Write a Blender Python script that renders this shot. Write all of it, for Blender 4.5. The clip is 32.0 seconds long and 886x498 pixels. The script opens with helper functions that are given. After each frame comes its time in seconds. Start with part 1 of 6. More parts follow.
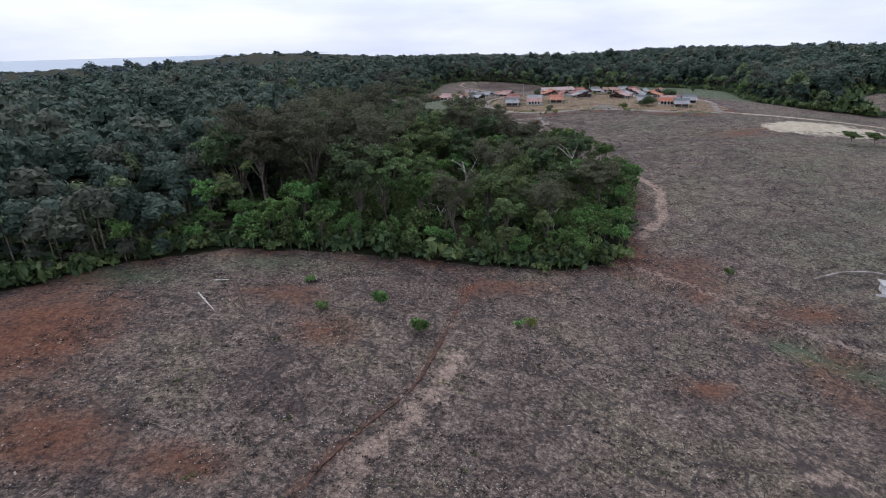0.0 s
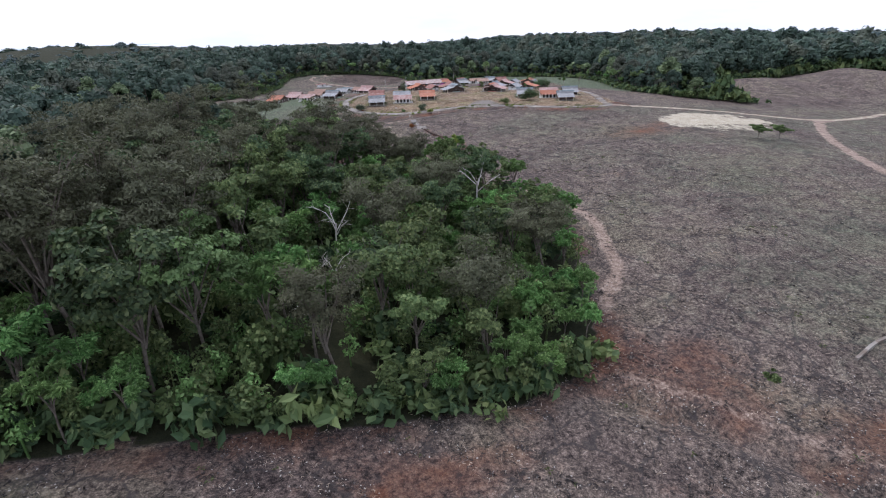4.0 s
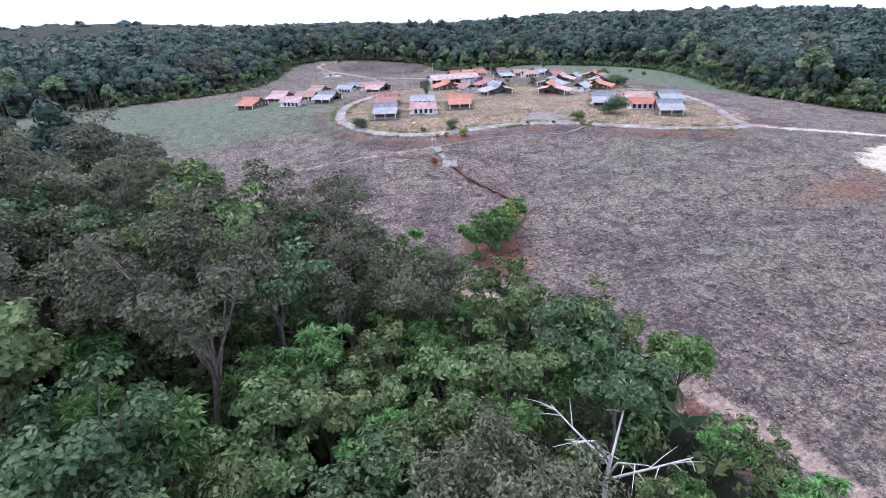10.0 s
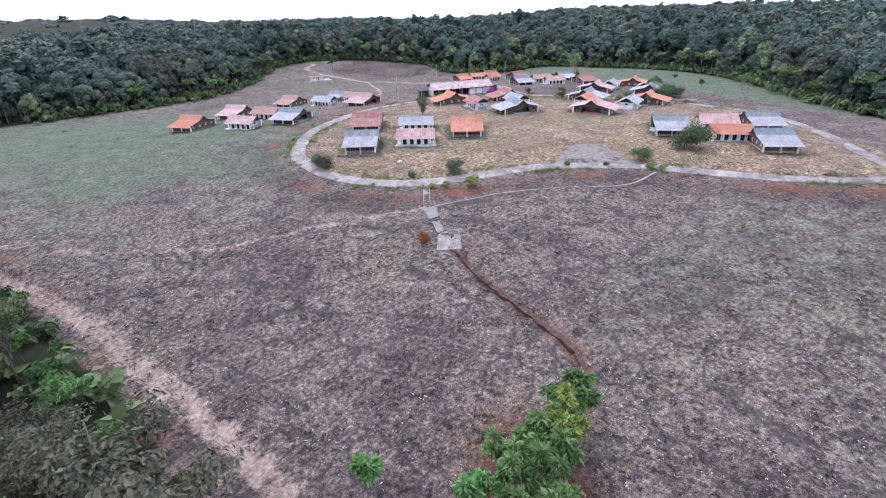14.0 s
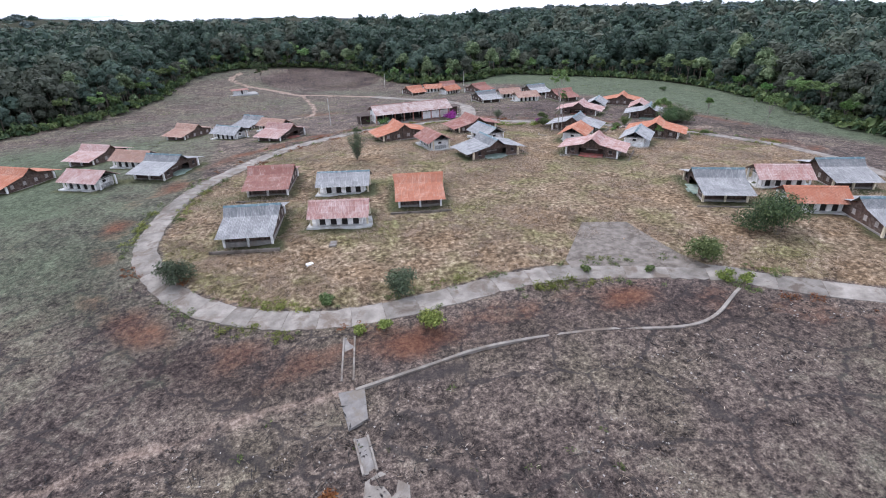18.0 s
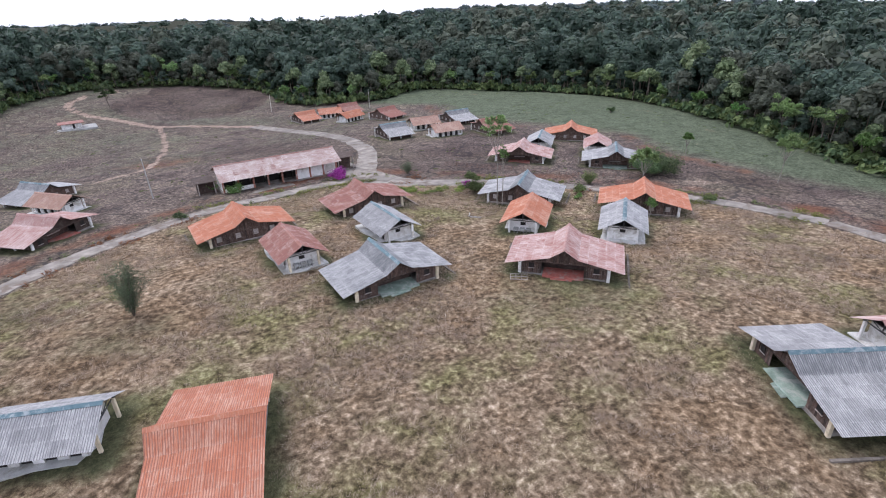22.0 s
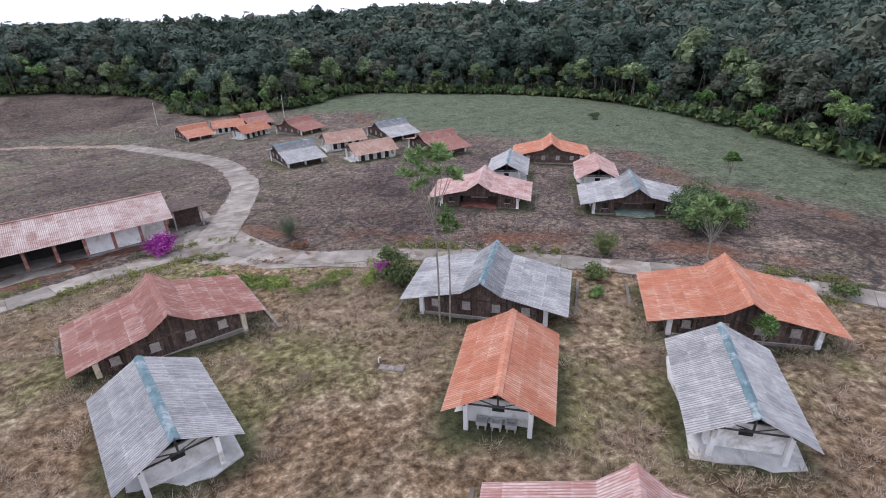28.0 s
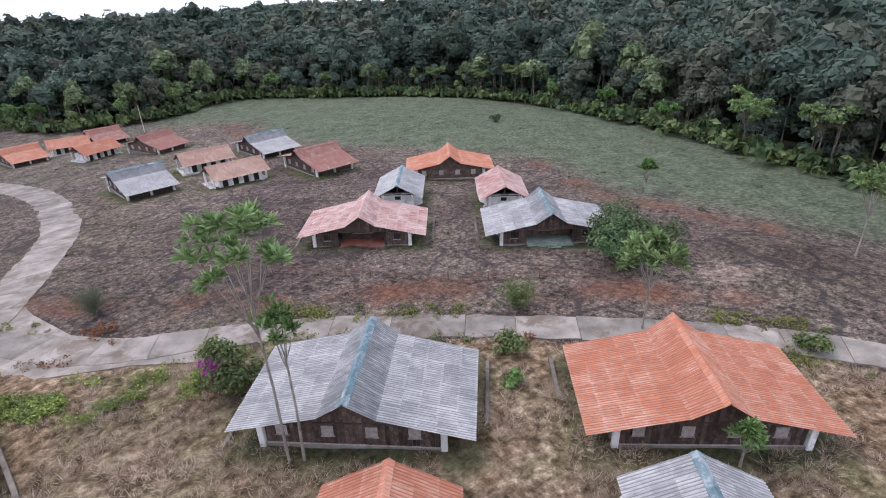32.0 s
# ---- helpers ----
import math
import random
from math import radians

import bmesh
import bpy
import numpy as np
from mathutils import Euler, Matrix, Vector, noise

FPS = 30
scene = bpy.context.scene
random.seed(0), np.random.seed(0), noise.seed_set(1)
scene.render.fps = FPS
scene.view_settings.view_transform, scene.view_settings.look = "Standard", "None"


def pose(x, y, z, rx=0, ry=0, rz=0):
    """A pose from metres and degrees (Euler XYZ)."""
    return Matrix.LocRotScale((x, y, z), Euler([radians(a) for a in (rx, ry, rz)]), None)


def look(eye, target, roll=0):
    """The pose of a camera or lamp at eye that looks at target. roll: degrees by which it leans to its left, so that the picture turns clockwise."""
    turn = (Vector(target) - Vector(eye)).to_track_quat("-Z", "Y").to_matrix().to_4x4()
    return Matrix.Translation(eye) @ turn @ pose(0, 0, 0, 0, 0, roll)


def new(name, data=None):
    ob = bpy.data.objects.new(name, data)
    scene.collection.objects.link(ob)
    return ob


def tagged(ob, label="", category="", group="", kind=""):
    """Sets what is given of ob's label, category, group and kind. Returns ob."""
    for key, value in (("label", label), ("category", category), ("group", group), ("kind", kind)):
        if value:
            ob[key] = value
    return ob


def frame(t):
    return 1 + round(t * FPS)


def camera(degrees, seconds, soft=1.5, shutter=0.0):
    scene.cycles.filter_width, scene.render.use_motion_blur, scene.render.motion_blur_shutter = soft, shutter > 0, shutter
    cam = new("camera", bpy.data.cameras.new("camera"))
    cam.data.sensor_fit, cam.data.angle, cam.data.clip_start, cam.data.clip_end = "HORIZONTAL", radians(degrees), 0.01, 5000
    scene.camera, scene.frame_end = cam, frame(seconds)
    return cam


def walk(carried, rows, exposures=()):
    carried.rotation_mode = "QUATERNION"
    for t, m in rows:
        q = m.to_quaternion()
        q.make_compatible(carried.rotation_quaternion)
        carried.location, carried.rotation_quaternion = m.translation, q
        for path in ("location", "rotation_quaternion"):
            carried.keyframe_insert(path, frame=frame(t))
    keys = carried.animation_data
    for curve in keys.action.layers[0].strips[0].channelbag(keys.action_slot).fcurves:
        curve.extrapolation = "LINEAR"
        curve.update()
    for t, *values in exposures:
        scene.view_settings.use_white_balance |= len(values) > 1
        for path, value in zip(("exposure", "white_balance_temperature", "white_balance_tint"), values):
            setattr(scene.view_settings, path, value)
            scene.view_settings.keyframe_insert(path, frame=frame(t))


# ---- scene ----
cam = camera(80.1, 32.0, 1.05)

EXPOSURES = [(0, 0.02, 6150, 15), (2.5, 0.12, 6150, 15), (5, 0.62, 5980, 17), (7, 0.88, 5750, 20), (10, 1.15, 5600, 22), (13, 1.12, 5650, 22), (16, 0.85, 5950, 18), (18, 0.68, 6080, 15), (24, 0.57, 6250, 18), (28, 0.52, 6250, 18), (32, 0.62, 6250, 19)]
PATH = [
    (0, (2.156, -1.362, 33.402), (2.056, 17.241, 26.060), -1.68),
    (0.5, (1.307, 5.516, 33.733), (2.353, 24.048, 26.284), -1.77),
    (1, (0.852, 12.552, 33.986), (3.276, 30.916, 26.443), -1.90),
    (1.5, (0.469, 19.315, 34.032), (3.989, 37.464, 26.401), -1.98),
    (2, (0.295, 26.260, 34.086), (4.393, 44.266, 26.403), -2.06),
    (2.5, (0.266, 33.008, 33.996), (4.656, 50.925, 26.269), -2.12),
    (4.5, (5.842, 63.138, 31.779), (10.583, 80.911, 23.926), -1.91),
    (5, (7.300, 70.795, 32.011), (11.903, 88.571, 24.085), -1.88),
    (5.5, (8.819, 78.250, 32.151), (13.303, 96.017, 24.137), -1.82),
    (6, (10.479, 85.995, 32.216), (14.828, 103.755, 24.113), -1.77),
    (6.5, (12.158, 93.471, 32.107), (16.402, 111.226, 23.936), -1.76),
    (7, (13.858, 101.165, 32.280), (17.959, 118.926, 24.050), -1.76),
    (7.5, (15.410, 108.502, 32.326), (19.422, 126.260, 24.046), -1.80),
    (8, (17.100, 116.109, 32.271), (21.010, 133.880, 23.970), -1.92),
    (8.5, (19.046, 123.610, 31.908), (22.866, 141.374, 23.551), -1.97),
    (9, (21.363, 131.859, 31.575), (25.123, 149.609, 23.161), -1.96),
    (9.5, (23.694, 139.903, 31.167), (27.439, 157.648, 22.735), -1.93),
    (10, (25.970, 147.792, 30.747), (29.660, 165.546, 22.310), -1.92),
    (10.5, (28.264, 155.573, 30.330), (31.876, 173.330, 21.866), -1.90),
    (11, (30.441, 163.287, 30.050), (33.986, 181.047, 21.563), -1.82),
    (11.5, (32.351, 170.662, 29.730), (35.858, 188.425, 21.235), -1.77),
    (12, (34.095, 177.943, 29.449), (37.579, 195.714, 20.960), -1.79),
    (12.5, (35.905, 185.005, 29.002), (39.349, 202.777, 20.500), -1.83),
    (13, (37.715, 192.284, 28.708), (41.126, 210.053, 20.185), -1.88),
    (13.5, (39.440, 199.129, 28.478), (42.828, 216.894, 19.938), -1.92),
    (14, (41.218, 206.243, 28.365), (44.588, 224.005, 19.811), -1.93),
    (14.5, (42.827, 212.850, 28.254), (46.208, 230.600, 19.680), -1.86),
    (16.5, (49.204, 236.867, 27.872), (52.775, 254.591, 19.322), -1.62),
    (17, (51.172, 243.973, 27.939), (55.046, 261.622, 19.364), -1.63),
    (17.5, (52.919, 250.674, 28.010), (57.272, 268.197, 19.409), -1.65),
    (18, (54.844, 257.593, 28.094), (59.694, 274.973, 19.469), -1.70),
    (18.5, (56.980, 264.050, 28.144), (62.215, 281.301, 19.485), -1.80),
    (19, (59.736, 270.816, 28.275), (65.458, 287.892, 19.576), -1.88),
    (19.5, (62.562, 277.086, 28.406), (68.936, 293.912, 19.673), -1.89),
    (20, (65.863, 283.801, 28.391), (72.712, 300.436, 19.650), -1.86),
    (20.5, (69.347, 290.312, 28.153), (76.345, 306.893, 19.429), -1.90),
    (21, (73.054, 297.063, 28.307), (80.128, 313.609, 19.580), -1.96),
    (21.5, (76.587, 303.691, 28.402), (83.747, 320.199, 19.671), -1.99),
    (22, (80.020, 310.916, 28.475), (87.297, 327.383, 19.763), -1.93),
    (22.5, (83.167, 317.423, 28.520), (90.527, 333.857, 19.817), -1.84),
    (23, (86.317, 323.666, 28.413), (93.741, 340.077, 19.719), -1.78),
    (23.5, (89.363, 329.265, 27.847), (96.808, 345.659, 19.140), -1.77),
    (24, (92.275, 334.617, 27.100), (99.771, 350.977, 18.373), -1.74),
    (24.5, (94.784, 338.959, 26.140), (102.371, 355.281, 17.420), -1.80),
    (25, (97.215, 342.885, 24.999), (104.883, 359.187, 16.313), -1.91),
    (25.5, (99.142, 345.817, 24.044), (106.810, 362.129, 15.377), -2.04),
    (27.5, (105.025, 351.900, 20.403), (113.050, 368.070, 11.793), -2.08),
    (28, (106.697, 353.410, 19.940), (115.343, 369.247, 11.313), -2.02),
    (28.5, (108.346, 354.870, 19.671), (117.976, 370.109, 11.007), -1.99),
    (29, (110.064, 356.525, 19.479), (120.411, 371.262, 10.776), -1.99),
    (29.5, (111.523, 358.046, 19.317), (122.161, 372.565, 10.598), -2.03),
    (30, (112.998, 359.524, 19.076), (123.834, 373.888, 10.345), -2.03),
    (30.5, (114.370, 360.862, 18.746), (125.382, 375.089, 10.009), -2.04),
    (31, (115.859, 362.231, 18.571), (126.976, 376.368, 9.823), -2.05),
    (31.5, (117.182, 363.513, 18.485), (128.366, 377.589, 9.721), -2.05),
    (32, (118.587, 364.856, 18.407), (129.833, 378.881, 9.641), -2.00),
]
walk(cam, [(t, look(e, g, r)) for t, e, g, r in PATH], EXPOSURES)

# ---- light ----
world = bpy.data.worlds.new("overcast")
scene.world = world
world.use_nodes = True
wn, wl = world.node_tree.nodes, world.node_tree.links
sky = wn.new("ShaderNodeTexSky")
sky.sky_type = "NISHITA"
sky.sun_disc = False
sky.sun_elevation, sky.sun_rotation = radians(58), radians(-28)
sky.altitude, sky.air_density, sky.dust_density = 50, 1.0, 3.0
tc = wn.new("ShaderNodeTexCoord")
cl = wn.new("ShaderNodeTexNoise")
cl.inputs["Scale"].default_value, cl.inputs["Detail"].default_value = 3.0, 6
mp = wn.new("ShaderNodeMapping")
mp.inputs["Scale"].default_value = (1, 1, 5)
wl.new(tc.outputs["Generated"], mp.inputs[0])
wl.new(mp.outputs[0], cl.inputs["Vector"])
cr = wn.new("ShaderNodeValToRGB")
cr.color_ramp.elements[0].position, cr.color_ramp.elements[0].color = 0.35, (7.4, 8.2, 9.6, 1)
cr.color_ramp.elements[1].position, cr.color_ramp.elements[1].color = 0.62, (9.8, 10.3, 11.4, 1)
wl.new(cl.outputs[0], cr.inputs[0])
mx = wn.new("ShaderNodeMix")
mx.data_type = "RGBA"
mx.inputs[0].default_value = 0.82
wl.new(sky.outputs[0], mx.inputs[6])
wl.new(cr.outputs[0], mx.inputs[7])
wl.new(mx.outputs[2], wn["Background"].inputs[0])
wn["Background"].inputs[1].default_value = 0.11
sun_data = bpy.data.lights.new("sun", "SUN")
sun_data.energy, sun_data.angle, sun_data.color = 1.1, radians(14), (1.0, 0.97, 0.93)
sun = new("sun", sun_data)
sun.matrix_basis = look((0, 0, 200), (60, -110, 0))
scene.view_settings.exposure = 0.0

# ---- ground form ----
HILL = [0.6, 1.2, -1.9, 1.7, 1.8, -0.5, 0.8, 1.3, 0.3, 3.2, 7.0, 1.3, -1.2, 1.2, -1.8, -1.8, 1.4, 1.0, -1.2, -6.3, 1.8, -8.3, 3.9, 6.3, -3.5, -1.9, 2.9, -0.2, -10.0, 9.5, -3.6, 2.6, 0.5, 0.9, -6.9, 0.3, 2.7, -2.3, -0.9, 3.5, 7.4, -5.2, 7.4, -2.3, -0.3, 0.9, -0.5, -4.2, -4.8, -1.1, -0.6, -1.8, -2.4, 1.3, 0.2, 0.9, 2.3, -1.9, -2.2, 2.9, -2.0, -1.6, 0.5]
HC = np.array([(x, y) for x in range(-140, 341, 80) for y in range(0, 641, 80)], float)
HW = np.array(HILL)


def heights(x, y):
    """Ground height at arrays of places."""
    x, y = np.atleast_1d(np.asarray(x, float)), np.atleast_1d(np.asarray(y, float))
    out = np.full(x.shape, -12.0)
    for (cx, cy), w in zip(HC, HW):
        out += w * np.exp(-((x - cx) ** 2 + (y - cy) ** 2) / 11250.0)
    far = np.clip((np.hypot(x - 98, y - 314) - 330) / 900, 0, 1)
    out += far * (2 + 7 * np.sin(x * 0.006 + 1) * np.sin(y * 0.0045) + 5 * np.sin(x * 0.0021 + y * 0.0034))
    out += 9 * np.clip((x - 250) / 500, 0, 1) * np.clip((y - 100) / 300, 0, 1)
    # two bare knolls in the east
    out += 9 * np.exp(-((x - 286) / 32) ** 2 - ((y - 335) / 30) ** 2) + 11 * np.exp(-((x - 360) / 40) ** 2 - ((y - 330) / 34) ** 2)
    # a low wooded ridge closes the view, then the land falls away
    r = np.hypot(x - 60, y - 150)
    ang = np.arctan2(y - 150, x - 60)
    crest = 1000 + 90 * np.sin(ang * 5) + 50 * np.sin(ang * 13 + 1)
    out += np.exp(-((r - crest) / 170) ** 2) * (12 + 11 * np.exp(-((ang - 1.8) / 0.5) ** 2) + 3.5 * np.sin(ang * 7 + 0.5) + 2.5 * np.sin(ang * 17))
    out -= 190 * np.clip((r - crest - 140) / 900, 0, 1)
    # the land falls to the sea in the west
    out -= 45 * np.clip((-x - 800 - 0.25 * np.abs(y - 300)) / 500, 0, 1)
    return out


def height(x, y):
    return float(heights(x, y)[0])


def spline(points, step=1.0):
    """A smooth line through plan points, resampled evenly."""
    p = np.array(points, float)
    q = np.vstack([2 * p[0] - p[1], p, 2 * p[-1] - p[-2]])
    out = []
    for i in range(1, len(q) - 2):
        n = max(2, int(np.linalg.norm(q[i + 1] - q[i]) / step))
        for k in range(n):
            u = k / n
            out.append(0.5 * (2 * q[i] + (q[i + 1] - q[i - 1]) * u + (2 * q[i - 1] - 5 * q[i] + 4 * q[i + 1] - q[i + 2]) * u * u
                              + (3 * q[i] - q[i - 1] - 3 * q[i + 1] + q[i + 2]) * u ** 3))
    out.append(p[-1])
    return np.array(out)


def inside(x, y, poly):
    """Which of the places lie in a plan polygon."""
    x, y = np.asarray(x, float), np.asarray(y, float)
    hit = np.zeros(x.shape, bool)
    n = len(poly)
    for i in range(n):
        (x0, y0), (x1, y1) = poly[i], poly[(i + 1) % n]
        if y0 == y1:
            continue
        cross = ((y0 > y) != (y1 > y)) & (x < (x1 - x0) * (y - y0) / (y1 - y0) + x0)
        hit ^= cross
    return hit


def from_line(x, y, line):
    """Distance of places from a plan line."""
    best = np.full(np.shape(x), 1e9)
    for px, py in line:
        best = np.minimum(best, np.hypot(x - px, y - py))
    return best


def wobble(x, y, scale, seed=0.0):
    """A smooth uneven field between about -1 and 1."""
    a = np.sin(x / scale + 1.7 * np.sin(y / scale * 0.8 + seed) + seed) * np.sin(y / scale * 1.1 + 1.3 * np.sin(x / scale * 0.7 - seed))
    b = np.sin(2.3 * x / scale + seed * 2 + 1.1 * np.sin(2.1 * y / scale)) * np.sin(2.7 * y / scale - seed)
    return 0.65 * a + 0.35 * b


RING = spline([(168.5, 356.7), (160.7, 373.7), (146.2, 389.9), (130.8, 403.1), (118.2, 410.3), (110.6, 419.4), (98.7, 418.6), (89.8, 415.8), (80.8, 414.1), (70.8, 408.4), (59.7, 399.9), (50.6, 390.4), (41.4, 376.3), (34.2, 363.3), (30.9, 349.2), (30.7, 339.8), (33.4, 332), (38.1, 324.1), (45.8, 317.8), (54.6, 314.3), (62.6, 313.3), (72.5, 313.7), (81.5, 314.2), (90.5, 312.9), (105.5, 306.9), (110.5, 302.8), (117.6, 297.6), (128.8, 290.5), (143.1, 285.3), (152.3, 286)])
RIGHT_ROAD = spline([(168.5, 356.7), (168.5, 341), (162.8, 319.8), (156, 302.5), (152.2, 288.9), (159.5, 280.9), (177.1, 272.4), (196.6, 265.3), (241.4, 251.7), (313.6, 264.8)])
UP_ROAD = spline([(109.6, 420.4), (115.1, 435.3), (119.9, 454.3), (118.5, 482.7), (109.3, 512.6), (98.9, 539.3)])
HILL_TRACK = spline([(98.9, 539.3), (79.5, 555.3), (61.4, 563.9), (46.1, 581.2), (33.5, 593), (24.1, 612.2), (29.3, 631), (43, 642.8)])
HILL_BRANCH = spline([(63, 562), (65, 540), (66, 520), (65.5, 500), (62, 476), (52, 466)])
EDGE_TRAIL = spline([(53.4, 128.7), (63.5, 140.6), (66.9, 149.2), (71.5, 163), (71.5, 173.5), (68.4, 186.1), (63.1, 196.7), (51.8, 214.9), (41.8, 230.1), (35, 239), (28.3, 250), (19.7, 260.1), (9.3, 272.2), (-2.9, 284.4), (-20.8, 300)])
START_TRAIL = spline([(-26, 20.3), (-16.1, 39.5), (-11.2, 50.1), (-2.9, 63.9), (2.1, 81.1), (7.1, 98)])
CONTOUR_TRACK = spline([(-28.2, 310.5), (-7, 302.4), (17.4, 297.1), (26.3, 298.2), (37.3, 300.1), (50.3, 301.5), (57.3, 302)])
GULLY = spline([(58.5, 285), (59.2, 279.3), (60.5, 274.2), (62.5, 269), (65.1, 261.8), (66.8, 255.5), (65.5, 250), (62, 245.5)])
WASH = spline([(42, 108), (51.7, 100), (59.4, 91), (66, 83.1), (71.7, 77.5), (78.6, 73.1), (93.7, 66.7)])
EAST_ROAD = spline([(246, 251), (236, 246), (222, 233), (210.7, 222.1), (195, 203), (182, 183), (170, 160), (156, 139), (140, 115), (125, 90)])
GROVE = (56, 239)
FOREST = [(-433.6, -32.2), (-120.5, 57.8), (-75.5, 83.5), (-63.7, 97.8), (-45.1, 108.2), (-20.9, 111.3), (4.3, 109.4), (30.1, 109.5), (43.2, 114.7), (48.9, 124.4), (54.7, 139.6), (61.6, 155.7), (64, 173.6), (60.9, 190.5), (53.7, 205.4), (43.6, 219.6), (33.8, 234), (20.2, 247.7), (9.9, 263.1), (0.6, 276.1), (-13.4, 291.4), (-28.4, 304.7), (-58.4, 328), (-97, 360.7), (-127.4, 426.3), (-400.6, 444.2)]
FAR_EDGE = [(-400.6, 444.2), (-127.4, 426.3), (-80.5, 454.7), (-51.9, 479), (-30.8, 502.7), (-10.6, 551.7), (0.7, 616.7), (26.2, 647.3), (62.8, 654.8), (111.5, 627.5), (124.9, 580.7), (159.8, 564), (187.7, 578.6), (214.4, 546.9), (245, 498), (241.4, 448.2), (227.9, 405.1), (213.7, 373.7), (207.9, 343.4), (218.4, 312.8), (248.9, 294.6)]
GREEN_SLOPE = [(150, 556), (173, 526), (168, 490), (176, 460), (194, 431), (188, 410), (190, 399), (191, 389), (192, 375), (198, 352), (212, 330), (260, 330), (300, 480), (230, 620)]
WOODS = FAR_EDGE + [(342.9, 304.5), (629.3, 254.8), (2748.1, 106), (2740.7, 2992.7), (-2718.1, 2966.2), (-2710.6, 444.2)]
VILLAGE = [tuple(p) for p in RING[::6]] + [(159.2, 294.6), (166.6, 331.3)]

# ---- materials ----


def nodes_of(name):
    m = bpy.data.materials.new(name)
    m.use_nodes = True
    return m, m.node_tree.nodes, m.node_tree.links


def ramp(n, stops):
    r = n.new("ShaderNodeValToRGB")
    els = r.color_ramp.elements
    while len(els) < len(stops):
        els.new(0.5)
    for el, (pos, col) in zip(els, stops):
        el.position, el.color = pos, (*col, 1)
    return r


def noise_node(n, l, vec, scale, detail=4, rough=0.55, dist=0.0):
    t = n.new("ShaderNodeTexNoise")
    t.inputs["Scale"].default_value, t.inputs["Detail"].default_value = scale, detail
    t.inputs["Roughness"].default_value, t.inputs["Distortion"].default_value = rough, dist
    if vec:
        l.new(vec, t.inputs["Vector"])
    return t


def mix_node(n, l, fac, a, b, mode="MIX"):
    m = n.new("ShaderNodeMix")
    m.data_type, m.blend_type = "RGBA", mode
    for sock, v in ((m.inputs[0], fac), (m.inputs[6], a), (m.inputs[7], b)):
        if hasattr(v, "links"):
            l.new(v, sock)
        elif isinstance(v, tuple):
            sock.default_value = (*v, 1)
        else:
            sock.default_value = v
    return m.outputs[2]


def math_node(n, l, op, a, b=0.0):
    m = n.new("ShaderNodeMath")
    m.operation = op
    for sock, v in ((m.inputs[0], a), (m.inputs[1], b)):
        if hasattr(v, "links"):
            l.new(v, sock)
        else:
            sock.default_value = v
    return m.outputs[0]


def bump_node(n, l, h, strength, dist=0.05):
    b = n.new("ShaderNodeBump")
    b.inputs["Strength"].default_value, b.inputs["Distance"].default_value = strength, dist
    l.new(h, b.inputs["Height"])
    return b.outputs[0]


def spread_coords(n, l):
    """Object coordinates, moved for each object by its random number."""
    t, o = n.new("ShaderNodeTexCoord"), n.new("ShaderNodeObjectInfo")
    v = n.new("ShaderNodeVectorMath")
    v.operation = "MULTIPLY_ADD"
    l.new(o.outputs["Random"], v.inputs[0])
    v.inputs[1].default_value = (37, 53, 29)
    l.new(t.outputs["Object"], v.inputs[2])
    return v.outputs[0], o.outputs["Random"]


def plain(name, dark, light, scale=3.0, rough=0.8, bump=0.2, stain=None, fine=40.0, vary=0.25, metal=0.0):
    """A worn surface: two tones by broad noise, fine grain, some difference from piece to piece, stains."""
    m, n, l = nodes_of(name)
    b = n["Principled BSDF"]
    vec, rnd = spread_coords(n, l)
    big, small = noise_node(n, l, vec, scale, 5), noise_node(n, l, vec, fine, 3)
    col = ramp(n, [(0.32, dark), (0.68, light)])
    l.new(big.outputs[0], col.inputs[0])
    c = col.outputs[0]
    if stain:
        s = noise_node(n, l, vec, scale * 0.6, 8, 0.7, 0.6)
        sr = ramp(n, [(0.5, (0, 0, 0)), (0.62, (1, 1, 1))])
        l.new(s.outputs[0], sr.inputs[0])
        c = mix_node(n, l, sr.outputs[0], c, stain)
    hv = n.new("ShaderNodeHueSaturation")
    v = math_node(n, l, "MULTIPLY_ADD", rnd, vary)
    v.node.inputs[2].default_value = 1 - vary / 2
    v2 = math_node(n, l, "MULTIPLY_ADD", small.outputs[0], 0.5)
    v2.node.inputs[2].default_value = 0.75
    l.new(math_node(n, l, "MULTIPLY", v, v2), hv.inputs["Value"])
    l.new(c, hv.inputs["Color"])
    l.new(hv.outputs[0], b.inputs["Base Color"])
    b.inputs["Roughness"].default_value, b.inputs["Metallic"].default_value = rough, metal
    if bump:
        l.new(bump_node(n, l, small.outputs[0], bump, 0.02), b.inputs["Normal"])
    return m


